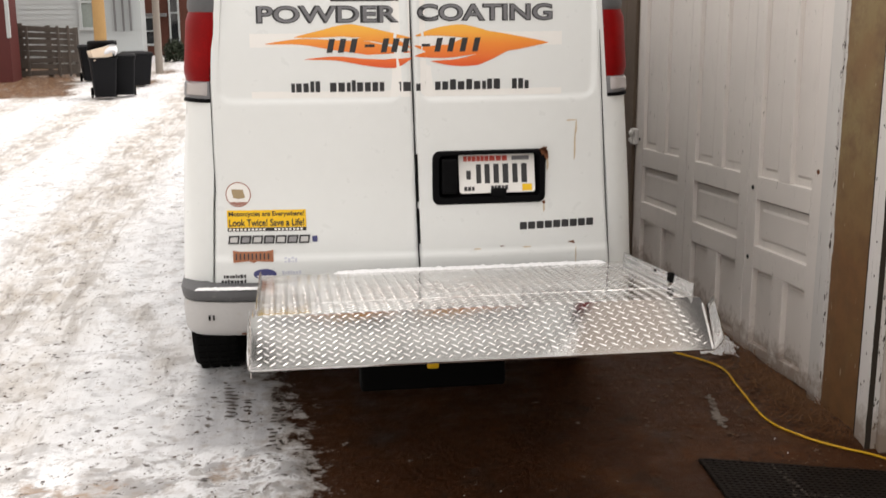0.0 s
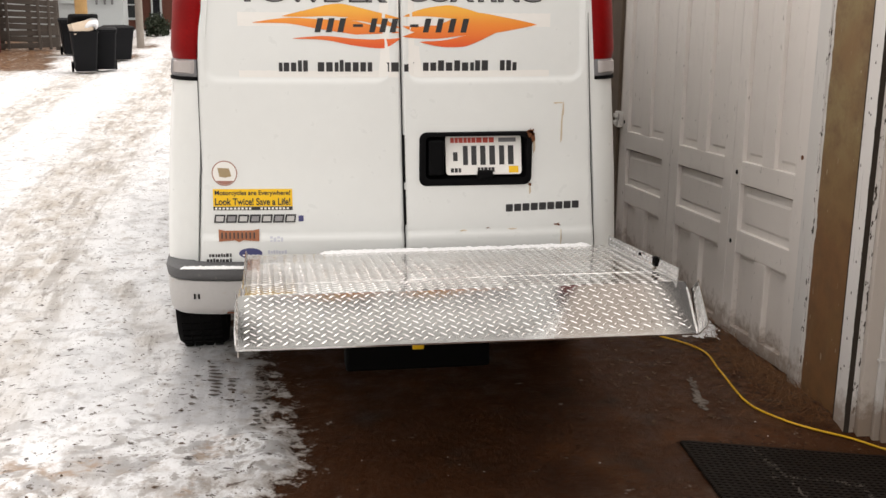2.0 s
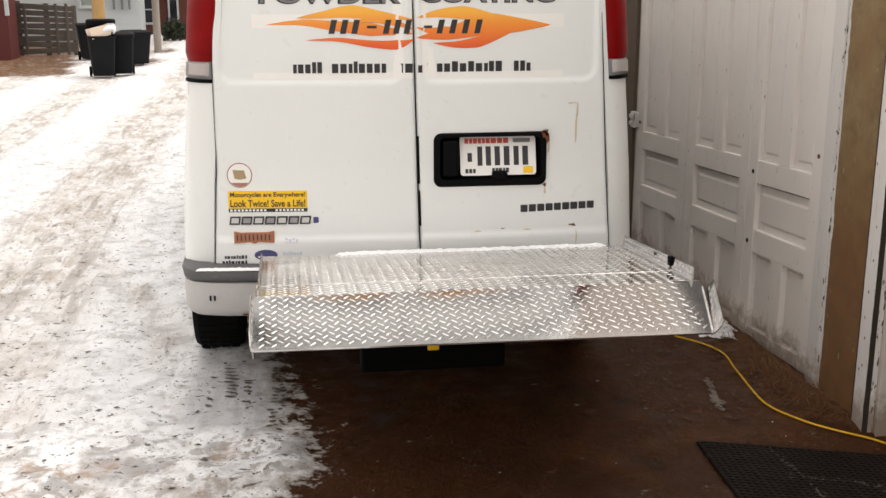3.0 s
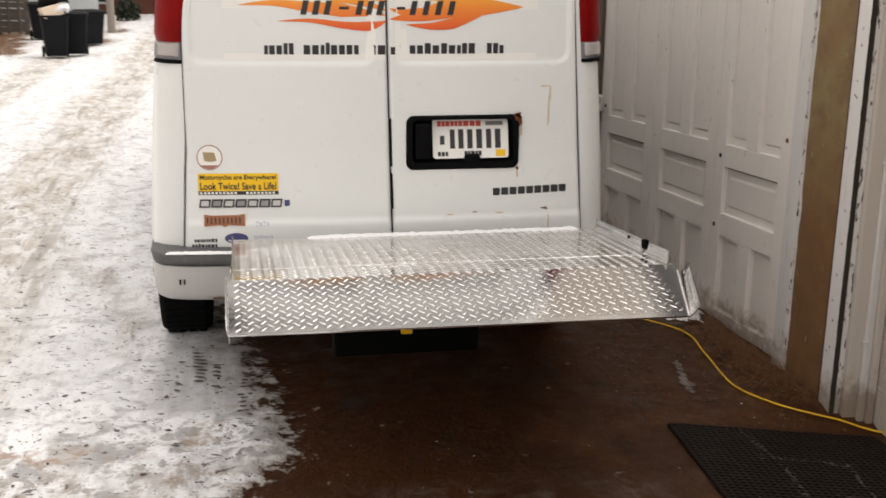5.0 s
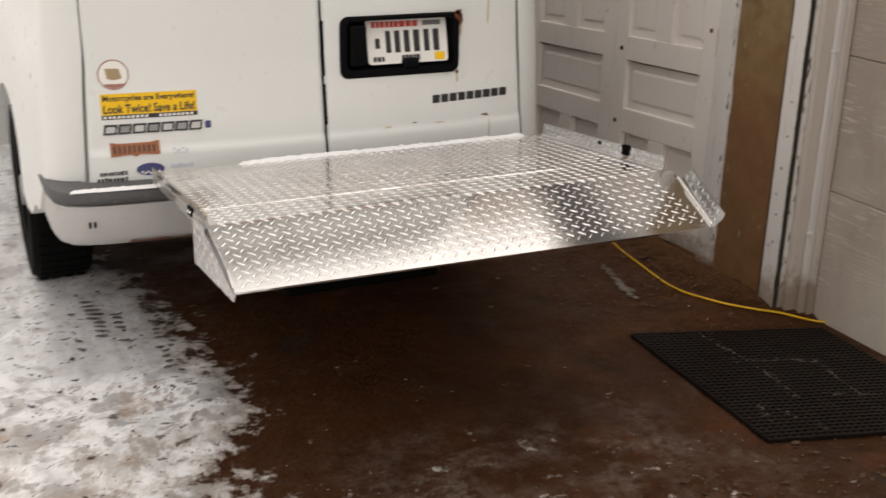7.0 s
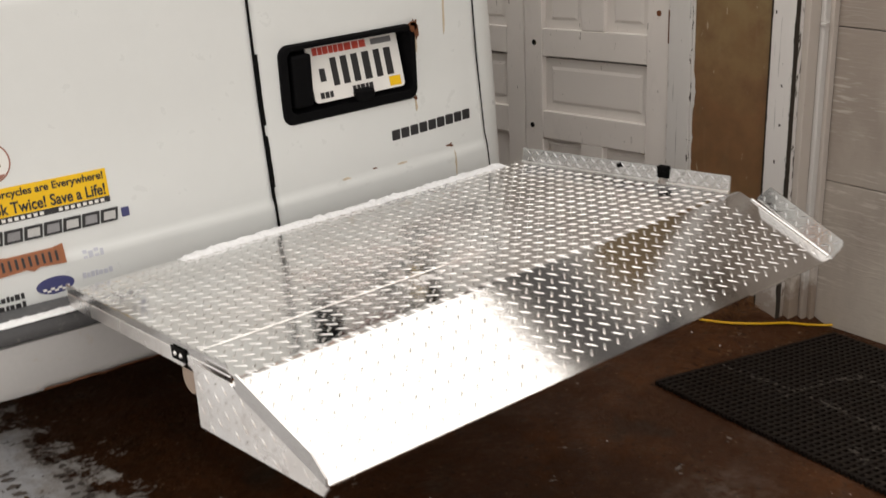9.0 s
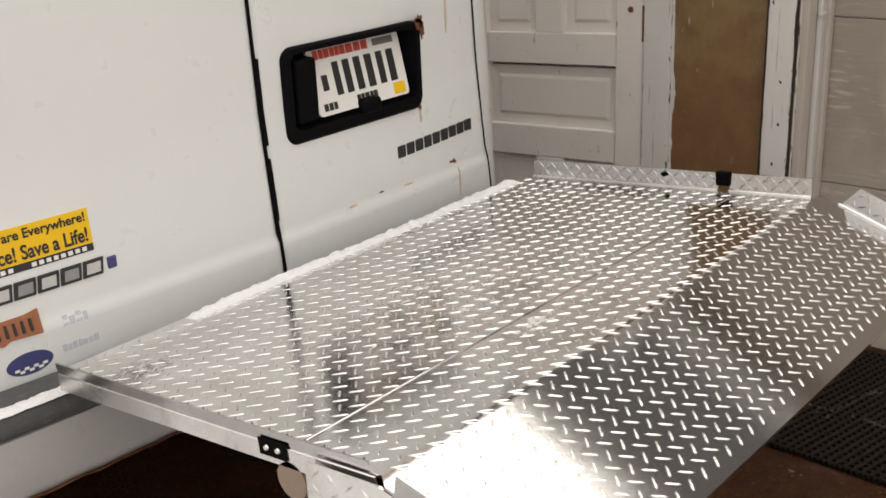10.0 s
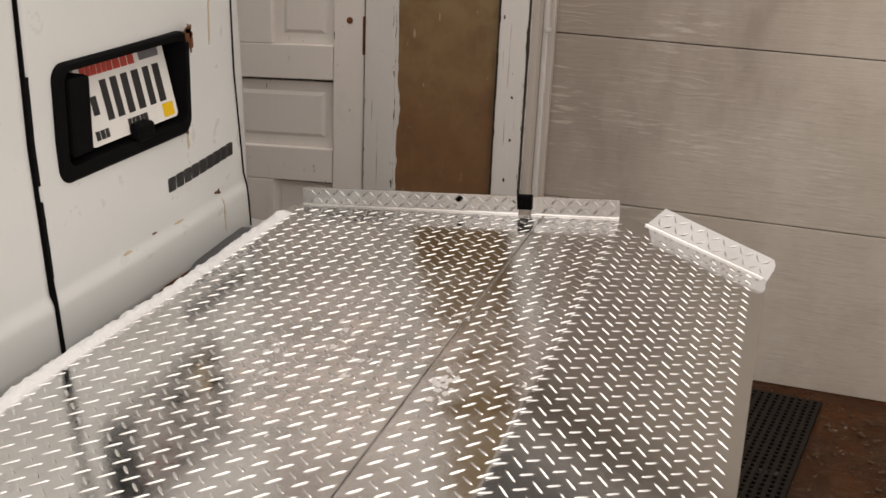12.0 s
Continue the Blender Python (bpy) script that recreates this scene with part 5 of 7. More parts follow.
for x0, x1, seed in ((0.26, 0.60, 3), (1.33, 1.66, 8)):
    bm = bmesh.new()
    rows = []
    for x in np.linspace(x0, x1, 40):
        q = 0.5 + 0.9 * noise.noise(Vector((x * 22, seed, 0.4)))
        up = 0.006 * max(0.02, q)
        zb_ = float(np.interp(x, [0.0, 0.545, 0.58, 0.63, 1.28, 1.33, 1.365, 1.9], [0.457, 0.457, 0.456, 0.444, 0.46, 0.474, 0.475, 0.475]))
        rows.append([(x, plan(x) + 0.036, zb_ - 0.002), (x, plan(x) + 0.011, zb_ + 0.004), (x, plan(x) + 0.0005, zb_ + 0.007 + up), (x, plan(x) + 0.004, zb_ + 0.009 + up)])
    grid_faces(bm, rows)
    part("rust_edge", bm, M_RUST, bumper, "rust along the bumper's lower edge", smooth=40)
bm = bmesh.new()
box(bm, 0.56, 1.40, 4.80, 4.86, 0.44, 0.632, 0.004)
part("bumper_step", bm, M_PAD, bumper, "dark grey step recess")
for x0, zc in ((0.680, 0.592), (1.140, 0.600)):
    bm = bmesh.new()
    box(bm, x0, x0 + 0.100, 4.790, 4.802, zc - 0.017, zc + 0.017, 0.004, 2)
    part("reflector", bm, M_REFLECTOR, bumper, "red reflector")
bm = bmesh.new()
for x0, z0 in ((0.136, 0.525), (0.152, 0.525)):
    box(bm, x0, x0 + 0.007, plan(0.14) - 0.004, plan(0.14) + 0.01, z0, z0 + 0.020)
part("bolt_slot", bm, M_GAP, bumper)
bm = bmesh.new()
box(bm, 1.455, 1.575, plan(1.5) - 0.003, plan(1.5) + 0.01, 0.505, 0.575, 0.002)
part("bumper_sticker", bm, M_WHITEV, bumper, "worn white and red sticker")
bm = bmesh.new()
cyl(bm, 0.028, 0.028, (1.53, plan(1.5) - 0.0045, 0.542), (1.53, plan(1.5) + 0.005, 0.542), 20)
part("sticker_dot", bm, M_REDV, bumper)


# wheels
def wheel(x, y, side):
    w = thing("wheel", "", "")
    w.parent = van
    bm = bmesh.new()
    prof = [(0.20, -0.10), (0.29, -0.118), (0.345, -0.112), (0.364, -0.085), (0.367, 0.0), (0.364, 0.085), (0.345, 0.112), (0.29, 0.118), (0.20, 0.10)]
    rings = []
    for k in range(48):
        a = 2 * math.pi * k / 48
        rings.append([(x + o, y + r * math.cos(a), 0.367 + r * math.sin(a)) for r, o in prof])
    g = grid_faces(bm, rings + [rings[0]])
    bmesh.ops.remove_doubles(bm, verts=bm.verts[:], dist=1e-5)
    for k in range(48):
        a = 2 * math.pi * k / 48
        for o in (-0.07, -0.025, 0.025, 0.07):
            mm = Matrix.Translation((x + o, y + 0.368 * math.cos(a), 0.367 + 0.368 * math.sin(a))) @ Matrix.Rotation(-a + math.pi / 2, 4, "X").inverted()
            box(bm, -0.018, 0.018, -0.013, 0.013, -0.006, 0.006, m=Matrix.Translation((x + o, y + 0.366 * math.cos(a), 0.367 + 0.366 * math.sin(a))) @ Matrix.Rotation(a - math.pi / 2, 4, "X"))
    part("tyre", bm, M_TYRE, w, "black tyre with block tread", smooth=35)
    bm = bmesh.new()
    cyl(bm, 0.205, 0.205, (x - 0.09, y, 0.367), (x + 0.06 * side, y, 0.367), 32)
    cyl(bm, 0.07, 0.06, (x, y, 0.367), (x + side * 0.11, y, 0.367), 20)
    part("rim", bm, M_RIM, w, "grey steel rim", smooth=35)


for ax in AXLES:
    wheel(0.115, ax, -1)
    wheel(2 * VX - 0.115, ax, 1)
for side in (-1, 1):
    bm = bmesh.new()
    box(bm, -0.075, 0.075, -0.055, 0.055, -0.12, 0.12, 0.03, 3, Matrix.Translation((VX + side * 1.06, 9.0, 1.31)))
    box(bm, -0.06, 0.06, -0.02, 0.03, -0.02, 0.02, 0.006, 1, Matrix.Translation((VX + side * 0.99, 9.05, 1.24)))
    part("side_mirror", bm, M_BLACK, van, "black side mirror", smooth=40)
    bm = bmesh.new()
    ring0, ring1 = [], []
    for yy, zz2 in ((7.85, 1.30), (9.05, 1.30), (8.72, 1.78), (7.85, 1.82)):
        hw = float(np.interp(yy, [6.0, 9.6], [0.965, 0.965])) + van_half(zz2)
        ring0.append((VX + side * (hw + 0.004), yy, zz2)), ring1.append((VX + side * (hw - 0.02), yy, zz2))
    g = grid_faces(bm, [ring1, ring0], close=True)
    bm.faces.new(g[-1]), bm.faces.new(g[0][::-1])
    part("side_window", bm, M_GLASS, van, "dark side window")
bm = bmesh.new()
rows = []
for yy, zz2 in ((8.80, 1.995), (9.10, 1.695), (9.40, 1.385)):
    rows.append([(VX + s * (0.74 + 0.10 * (9.4 - yy) * 0), yy - 0.05 * abs(s) + 0.012, zz2 + 0.030) for s in np.linspace(-1, 1, 9)])
grid_faces(bm, rows)
bmesh.ops.solidify(bm, geom=bm.faces[:], thickness=0.02)
part("windscreen", bm, M_GLASS, van, "windscreen")
bm = bmesh.new()
box(bm, VX - 0.75, VX + 0.75, 4.95, 9.8, 0.40, 0.52, 0.02)
cyl(bm, 0.05, 0.05, (0.24, 5.80, 0.36), (1.67, 5.80, 0.36), 16)
box(bm, VX - 0.12, VX + 0.12, 5.68, 5.92, 0.26, 0.47, 0.05, 2)
part("underbody", bm, M_GAP, van, "dark underbody and rear axle")

# ---------------- lift platform behind the van ----------------
lift = thing("lift_platform", "aluminium tread-plate lift platform with a folding ramp, mounted behind the van", "lift platform")
LX0, LX1 = 0.345, 1.765
CREASE = (3.915, 0.775)
DECK_A = math.atan(0.07 / 0.785)
RAMP_B = math.atan(0.0765 / 0.315)
DECK = Matrix.Translation((0, CREASE[0], CREASE[1])) @ Matrix.Rotation(-DECK_A, 4, "X")
RAMP = Matrix.Translation((0, CREASE[0], CREASE[1])) @ Matrix.Rotation(RAMP_B, 4, "X")


PITCH = 0.0375


def treads(bm, m, x0, x1, s0, s1, px0, ps0, ln=0.0270, w=0.0046, h=0.0016):
    """Raised lozenges: two square lattices, one turned a quarter and shifted by half a pitch."""
    spots = []
    for half in (0, 1):
        ox, os_ = px0 + half * PITCH / 2, ps0 + half * PITCH / 2
        for i in range(math.ceil((x0 - ox) / PITCH), math.floor((x1 - ox) / PITCH) + 1):
            for j in range(math.ceil((s0 - os_) / PITCH), math.floor((s1 - os_) / PITCH) + 1):
                spots.append((ox + i * PITCH, os_ + j * PITCH, half))
    for px, ps, half in spots:
            a = radians(45 if half else -45)
            c, s = math.cos(a), math.sin(a)
            def at(u, v, n):
                return bm.verts.new(m @ Vector((px + u * c - v * s, ps + u * s + v * c, n)))
            base = [at(-ln / 2, 0, 0), at(-ln * 0.30, -w / 2, 0), at(ln * 0.30, -w / 2, 0), at(ln / 2, 0, 0), at(ln * 0.30, w / 2, 0), at(-ln * 0.30, w / 2, 0)]
            mid = [at(-ln * 0.42, 0, h * 0.62), at(-ln * 0.26, -w * 0.28, h * 0.72), at(ln * 0.26, -w * 0.28, h * 0.72), at(ln * 0.42, 0, h * 0.62), at(ln * 0.26, w * 0.28, h * 0.72), at(-ln * 0.26, w * 0.28, h * 0.72)]
            e0, e1 = at(-ln * 0.26, 0, h), at(ln * 0.26, 0, h)
            for k in range(6):
                bm.faces.new((base[k], base[(k + 1) % 6], mid[(k + 1) % 6], mid[k]))
            bm.faces.new((mid[1], mid[2], e1, e0)), bm.faces.new((mid[4], mid[5], e0, e1))
            bm.faces.new((mid[0], mid[1], e0)), bm.faces.new((mid[5], mid[0], e0)), bm.faces.new((mid[2], mid[3], e1)), bm.faces.new((mid[3], mid[4], e1))


def sheet(bm, m, x0, x1, s0, s1, t=0.005, bevel=0.0012):
    box(bm, x0, x1, s0, s1, -t, 0.0, bevel, 1, m)


bm = bmesh.new()
sheet(bm, DECK, LX0, LX1, 0.1795, 0.790)
deck = part("deck_plate", bm, M_ALU, lift, "aluminium tread plate, smeared and slightly snowy")
bm = bmesh.new()
treads(bm, DECK, LX0 + 0.012, LX1 - 0.012, 0.191, 0.780, 0.6742, 0.3051)
tagged(part("tread_pattern", bm, M_TREAD, deck, smooth=60), kind="stuff")
RX0, RX1, RX2 = 0.326, 1.794, 1.716      # the ramp: its left side, its right side at the bend and at the lip
LIP = (-0.310, -0.328)                   # how far the lip lies down the ramp, left and right


def strip_point(d):
    """A place on the bent sheet, d metres behind (+) or down the ramp from (-) the middle of the bend."""
    r = 0.010
    if d > r:
        return DECK @ Vector((0, d, 0))
    if d < -r:
        return RAMP @ Vector((0, d, 0))
    t = (d + r) / (2 * r)
    p0, p1, p2 = RAMP @ Vector((0, -r, 0)), DECK @ Vector((0, 0, 0)), DECK @ Vector((0, r, 0))
    return p0 * (1 - t) ** 2 + p1 * 2 * t * (1 - t) + p2 * t * t


RAMP_SIDE = RAMP @ Matrix.Translation((RX1, 0, 0)) @ Matrix.Rotation(math.atan((RX2 - RX1) / 0.326), 4, "Z")
bm = bmesh.new()
rows_t, rows_b = [], []
for d in [0.1745, 0.10, 0.05] + list(np.linspace(0.010, -0.010, 9)) + [-0.08, -0.16, -0.24, -0.326]:
    p = strip_point(d)
    k = 0.5 + 0.5 * max(-1.0, min(1.0, -d / 0.012))
    side = RX1 + (RX2 - RX1) * max(0.0, -d / 0.326)
    xa, xb = LX0 + (RX0 - LX0) * k, LX1 + (side - LX1) * k
    q = strip_point(LIP[0]) if d == -0.326 else p
    rows_t.append([(xa, q.y, q.z), (xb, p.y, p.z)])
    rows_b.append([(xa, q.y, q.z - 0.005), (xb, p.y, p.z - 0.005)])
a, b_ = grid_faces(bm, rows_t), grid_faces(bm, rows_b)
ra = a[0] + [r[1] for r in a[1:]] + [r[0] for r in a[:0:-1]]
rb = b_[0] + [r[1] for r in b_[1:]] + [r[0] for r in b_[:0:-1]]
for k in range(len(ra)):
    q = (k + 1) % len(ra)
    bm.faces.new((ra[k], ra[q], rb[q], rb[k]))
# one bent sheet; faces past the bend get the darkened metal
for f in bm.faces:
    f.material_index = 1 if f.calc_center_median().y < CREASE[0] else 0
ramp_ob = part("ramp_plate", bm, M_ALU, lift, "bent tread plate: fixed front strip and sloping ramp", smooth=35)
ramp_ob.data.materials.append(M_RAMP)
bm = bmesh.new()
treads(bm, DECK, LX0 + 0.012, LX1 - 0.012, 0.004, 0.162, 0.6742, 0.3051)
treads(bm, RAMP, RX0 + 0.012, RX2 + 0.004, -0.302, -0.004, 0.8044 - PITCH / 2, -0.1741 - PITCH / 2)
tagged(part("tread_pattern", bm, M_TREAD, ramp_ob, smooth=60), kind="stuff")


def flange(m, x, s0, s1, h, splay, name, label, chamfer=0.0):
    """An upturned side of plate: x is its foot, splay its outward lean in metres at the top."""
    bm = bmesh.new()
    t = 0.004
    out = 1 if splay >= 0 else -1
    prof = [(s0, 0.0), (s1, 0.0), (s1, h), (s0 + chamfer, h), (s0, h - chamfer * 0.5 if chamfer else h)]
    fr = [bm.verts.new(m @ Vector((x + splay * z / h, s, z - 0.003))) for s, z in prof]
    bk = [bm.verts.new(m @ Vector((x + splay * z / h + out * t, s, z - 0.003))) for s, z in prof]
    n = len(prof)
    bm.faces.new(fr), bm.faces.new(bk[::-1])
    for i in range(n):
        bm.faces.new((fr[i], bk[i], bk[(i + 1) % n], fr[(i + 1) % n]))
    ns = int((s1 - s0 - chamfer - 0.012) / 0.0188)
    for i in range(ns):
        for j in range(int((h + 0.002) / 0.0188)):
            s, z = s0 + chamfer + 0.015 + i * 0.0188, 0.012 + j * 0.0188
            a = radians(45 if (i + j) % 2 else -45)
            L = 0.0118
            xx = x + splay * z / h - out * 0.0014
            p = [Vector((xx, s + L * math.cos(a), z + L * math.sin(a))), Vector((xx, s - 0.003 * math.sin(a), z + 0.003 * math.cos(a))),
                 Vector((xx, s - L * math.cos(a), z - L * math.sin(a))), Vector((xx, s + 0.0028 * math.sin(a), z - 0.0028 * math.cos(a)))]
            top = bm.verts.new(m @ (sum(p, Vector()) / 4 + Vector((-out * 0.0020, 0, 0))))
            vs = [bm.verts.new(m @ (q + Vector((out * 0.0010, 0, 0)))) for q in p]
            for q in range(4):
                bm.faces.new((vs[q], vs[(q + 1) % 4], top))
    return part(name, bm, M_FLANGE, lift, label)


flange(DECK, LX1, 0.008, 0.205, 0.044, 0.006, "side_flange", "upturned tread-plate edge")
flange(DECK, LX1, 0.235, 0.765, 0.044, 0.006, "side_flange", "upturned tread-plate edge")
flange(DECK, LX0, 0.03, 0.785, 0.020, -0.002, "side_flange", "low upturned tread-plate edge")
bm = bmesh.new()
box(bm, LX0 - 0.006, LX0 - 0.002, 0.02, 0.785, -0.035, -0.003, 0.001, 1, DECK)
part("side_skirt", bm, M_ALUEDGE, lift, "aluminium side skirt of the deck")
# the ramp's right edge: bent up and leaning out a little, its corner at the lip rounded off
FL = [Vector(p) for p in ((RX1, -0.052, -0.002), (RX2, -0.328, -0.002), (RX2 + 0.024, -0.338, 0.040), (RX1 + 0.007, -0.078, 0.045))]


def edge_at(u, v):
    """A place on the bent-up edge: u from the bend to the lip, v from the fold upwards."""
    return FL[0].lerp(FL[1], u).lerp(FL[3].lerp(FL[2], u), v)


bm = bmesh.new()
sides = []
for off in (Vector(), Vector((0.0036, 0, -0.0012))):
    rows = []
    for v in (0.0, 0.2, 0.4, 0.6, 0.8, 0.93, 1.0):
        cut = 0.045 * max(0.0, (v - 0.6) / 0.4) ** 2
        rows.append([RAMP @ (edge_at(u * (1 - cut), v) + off) for u in np.linspace(0, 1, 13)])
    sides.append(grid_faces(bm, rows))
loops = [g[0] + [r[-1] for r in g[1:]] + g[-1][-2::-1] + [r[0] for r in g[-2:0:-1]] for g in sides]
for i in range(len(loops[0])):
    q = (i + 1) % len(loops[0])
    bm.faces.new((loops[0][i], loops[1][i], loops[1][q], loops[0][q]))
for i in range(13):
    for j in range(2):
        u, v = (i + 0.9) / 14, (0.30, 0.74)[j]
        c_ = edge_at(u, v)
        du, dv = (edge_at(u + 0.1, v) - c_).normalized(), (edge_at(u, v + 0.1) - c_).normalized()
        a = radians(45 if (i + j) % 2 else -45)
        e0, e1 = du * math.cos(a) + dv * math.sin(a), dv * math.cos(a) - du * math.sin(a)
        ring = [bm.verts.new(RAMP @ (c_ + e0 * p * 0.0118 + e1 * q * 0.0028)) for p, q in ((1, 0), (0, 1), (-1, 0), (0, -1))]
        tip = bm.verts.new(RAMP @ (c_ + du.cross(dv).normalized() * (0.0018 if du.cross(dv).x < 0 else -0.0018)))
        for q in range(4):
            bm.faces.new((ring[q], ring[(q + 1) % 4], tip))
bmesh.ops.recalc_face_normals(bm, faces=bm.faces[:])
part("ramp_flange", bm, M_FLANGE, lift, "upturned bright ramp edge", smooth=30)
flange(RAMP, RX0, -0.308, -0.03, 0.040, -0.003, "ramp_flange", "upturned bright ramp edge", 0.045)
for m_, x, s0, s1 in ((RAMP_SIDE, 0.0, -0.328, -0.052), (DECK, LX1, 0.008, 0.205), (DECK, LX1, 0.235, 0.765)):
    bm = bmesh.new()
    tube(bm, [m_ @ Vector((x - 0.001, s0 + (s1 - s0) * k / 6, 0.0005)) for k in range(7)], 0.0042, 10)
    part("fold", bm, M_TREAD, lift, "bright rounded fold at the foot of the edge", smooth=70)
# gusset under the ramp's left edge
bm = bmesh.new()
fr = [bm.verts.new((RX0 + 0.001, y, z)) for y, z in ((3.915, 0.768), (4.055, 0.757), (4.055, 0.624), (3.635, 0.670), (3.617, 0.694))]
bk = [bm.verts.new((RX0 + 0.005, v.co.y, v.co.z)) for v in fr]
bm.faces.new(fr), bm.faces.new(bk[::-1])
for i in range(5):
    bm.faces.new((fr[i], fr[(i + 1) % 5], bk[(i + 1) % 5], bk[i]))
for i in range(13):      # the tread side faces out
    for j in range(5):
        y, z = 4.035 - i * 0.032, 0.745 - j * 0.026
        low, top = 0.634 + (4.055 - y) * 0.11, 0.755 if y > 3.915 else 0.755 - (3.915 - y) * 0.235
        if not low < z < top:
            continue
        a, L = radians(45 if (i + j) % 2 else -45), 0.0125
        ring = [bm.verts.new((RX0 + 0.001, y + L * math.cos(a) * u - 0.0026 * math.sin(a) * v, z + L * math.sin(a) * u + 0.0026 * math.cos(a) * v)) for u, v in ((1, 0), (0, 1), (-1, 0), (0, -1))]
        tip = bm.verts.new((RX0 - 0.0008, y, z))
        for q in range(4):
            bm.faces.new((ring[q], ring[(q + 1) % 4], tip))
part("gusset", bm, M_ALUEDGE, lift, "grey side gusset under the ramp")
bm = bmesh.new()
tube(bm, [DECK @ Vector((x, 0.1770, -0.0034)) for x in np.linspace(LX0 + 0.06, LX1 - 0.06, 8)], 0.0020, 8)
part("hinge_bead", bm, M_TREAD, lift, "bright rounded hinge bead", smooth=60)
# clips and bolts
for x0, x1, s0, s1, z0, z1 in ((LX1 - 0.003, LX1 + 0.014, 0.204, 0.238, 0.012, 0.044), (LX0 - 0.0085, LX0 - 0.006, 0.190, 0.250, -0.024, 0.004)):
    bm = bmesh.new()
    box(bm, x0, x1, s0, s1, z0, z1, 0.001, 1, DECK)
    clip = part("hinge_clip", bm, M_BLACKSTEEL, lift, "black hinge clip")
    for q in (0.3, 0.7):
        bm = bmesh.new()
        cyl(bm, 0.005, 0.0035, DECK @ Vector((x0, s0 + (s1 - s0) * q, (z0 + z1) / 2)), DECK @ Vector((x0 - 0.003, s0 + (s1 - s0) * q, (z0 + z1) / 2)), 10)
        part("bolt", bm, M_ALUEDGE if x0 < VX else M_BLACKSTEEL, clip, "bright bolt head" if x0 < VX else "black bolt head")
for s in (0.375,):
    bm = bmesh.new()
    cyl(bm, 0.006, 0.006, DECK @ Vector((LX1 - 0.004, s, 0.03)), DECK @ Vector((LX1 + 0.01, s, 0.03)), 10)
    part("bolt", bm, M_BLACKSTEEL, lift)
bm = bmesh.new()
cyl(bm, 0.030, 0.032, (LX0 - 0.006, 4.10, 0.704), (LX0 + 0.045, 4.10, 0.704), 20)
part("roller", bm, plain("tan_roller", (0.26, 0.19, 0.145), 0.5, scale=20), lift, "tan plastic roller", smooth=40)
# black frame below the deck
bm = bmesh.new()
for x in (0.42, 1.06, 1.68):
    box(bm, x - 0.02, x + 0.02, 0.03, 0.74, -0.046, -0.0055, 0.003, 1, DECK)
for s in (0.06, 0.40, 0.72):
    box(bm, LX0 + 0.02, LX1 - 0.02, s - 0.018, s + 0.018, -0.047, -0.006, 0.003, 1, DECK)
part("under_frame", bm, M_BLACKSTEEL, lift, "black steel frame under the deck")
bm = bmesh.new()
box(bm, 0.94, 1.16, 4.56, 4.66, 0.36, 0.62, 0.008, 2)
box(bm, 1.02, 1.08, 4.55, 5.3, 0.40, 0.46, 0.004)
part("mast", bm, M_BLACKSTEEL, lift, "black lifting mast on the tow hitch")
for x in (0.90, 1.17):
    bm = bmesh.new()
    box(bm, x, x + 0.025, 3.99, 4.60, -0.02, 0.03, 0.004, 1, Matrix.Translation((0, 0, 0.62)))
    part("arm", bm, M_BLACKSTEEL, lift, "black lifting arm")
bm = bmesh.new()
box(bm, 0.70, 1.25, 4.46, 4.56, 0.30, 0.43, 0.012, 2)
box(bm, 0.74, 0.93, 4.46, 4.58, 0.42, 0.54, 0.015, 2)
part("motor_box", bm, M_BLACKSTEEL, lift, "black motor housing under the platform")
bm = bmesh.new()
box(bm, 0.950, 0.992, 4.445, 4.461, 0.385, 0.425, 0.003)
part("label_plate", bm, M_YELLOW, lift, "small yellow warning plate")
bm = bmesh.new()
box(bm, 0.70, 0.74, 4.64, 4.72, 0.36, 0.50, 0.01, 2)
part("wire_box", bm, M_BLACKSTEEL, lift)

# snow lying on the bumper and the deck
def snow_ridge(name, pts, w, h, seed, label):
    bm = bmesh.new()
    mid = spline(pts, 16)
    rows = []
    for i, p in enumerate(mid):
        d = (mid[min(i + 1, len(mid) - 1)] - mid[max(i - 1, 0)]).normalized()
        nn = d.cross(Vector((0, 0, 1))).normalized()
        row = []
        for k in range(9):
            u = -1 + k / 4
            q = 1 + 0.55 * noise.noise(Vector((i * 0.31, u * 1.3, seed))) + 0.3 * noise.noise(Vector((i * 0.9, u * 3, seed + 5)))
            end = min(1, i / 3, (len(mid) - 1 - i) / 3)
            row.append(p + nn * (u * w / 2 * (0.6 + 0.4 * q)) + Vector((0, 0, h * max(0, 1 - u * u) ** 0.7 * q * end - 0.001)))
        rows.append(row)
    grid_faces(bm, rows)
    return solid(name, bm, M_SNOWLUMP, label, "snow", kind="stuff", smooth=80)


def deckz(y):
    return CREASE[1] - (y - CREASE[0]) * math.tan(DECK_A)


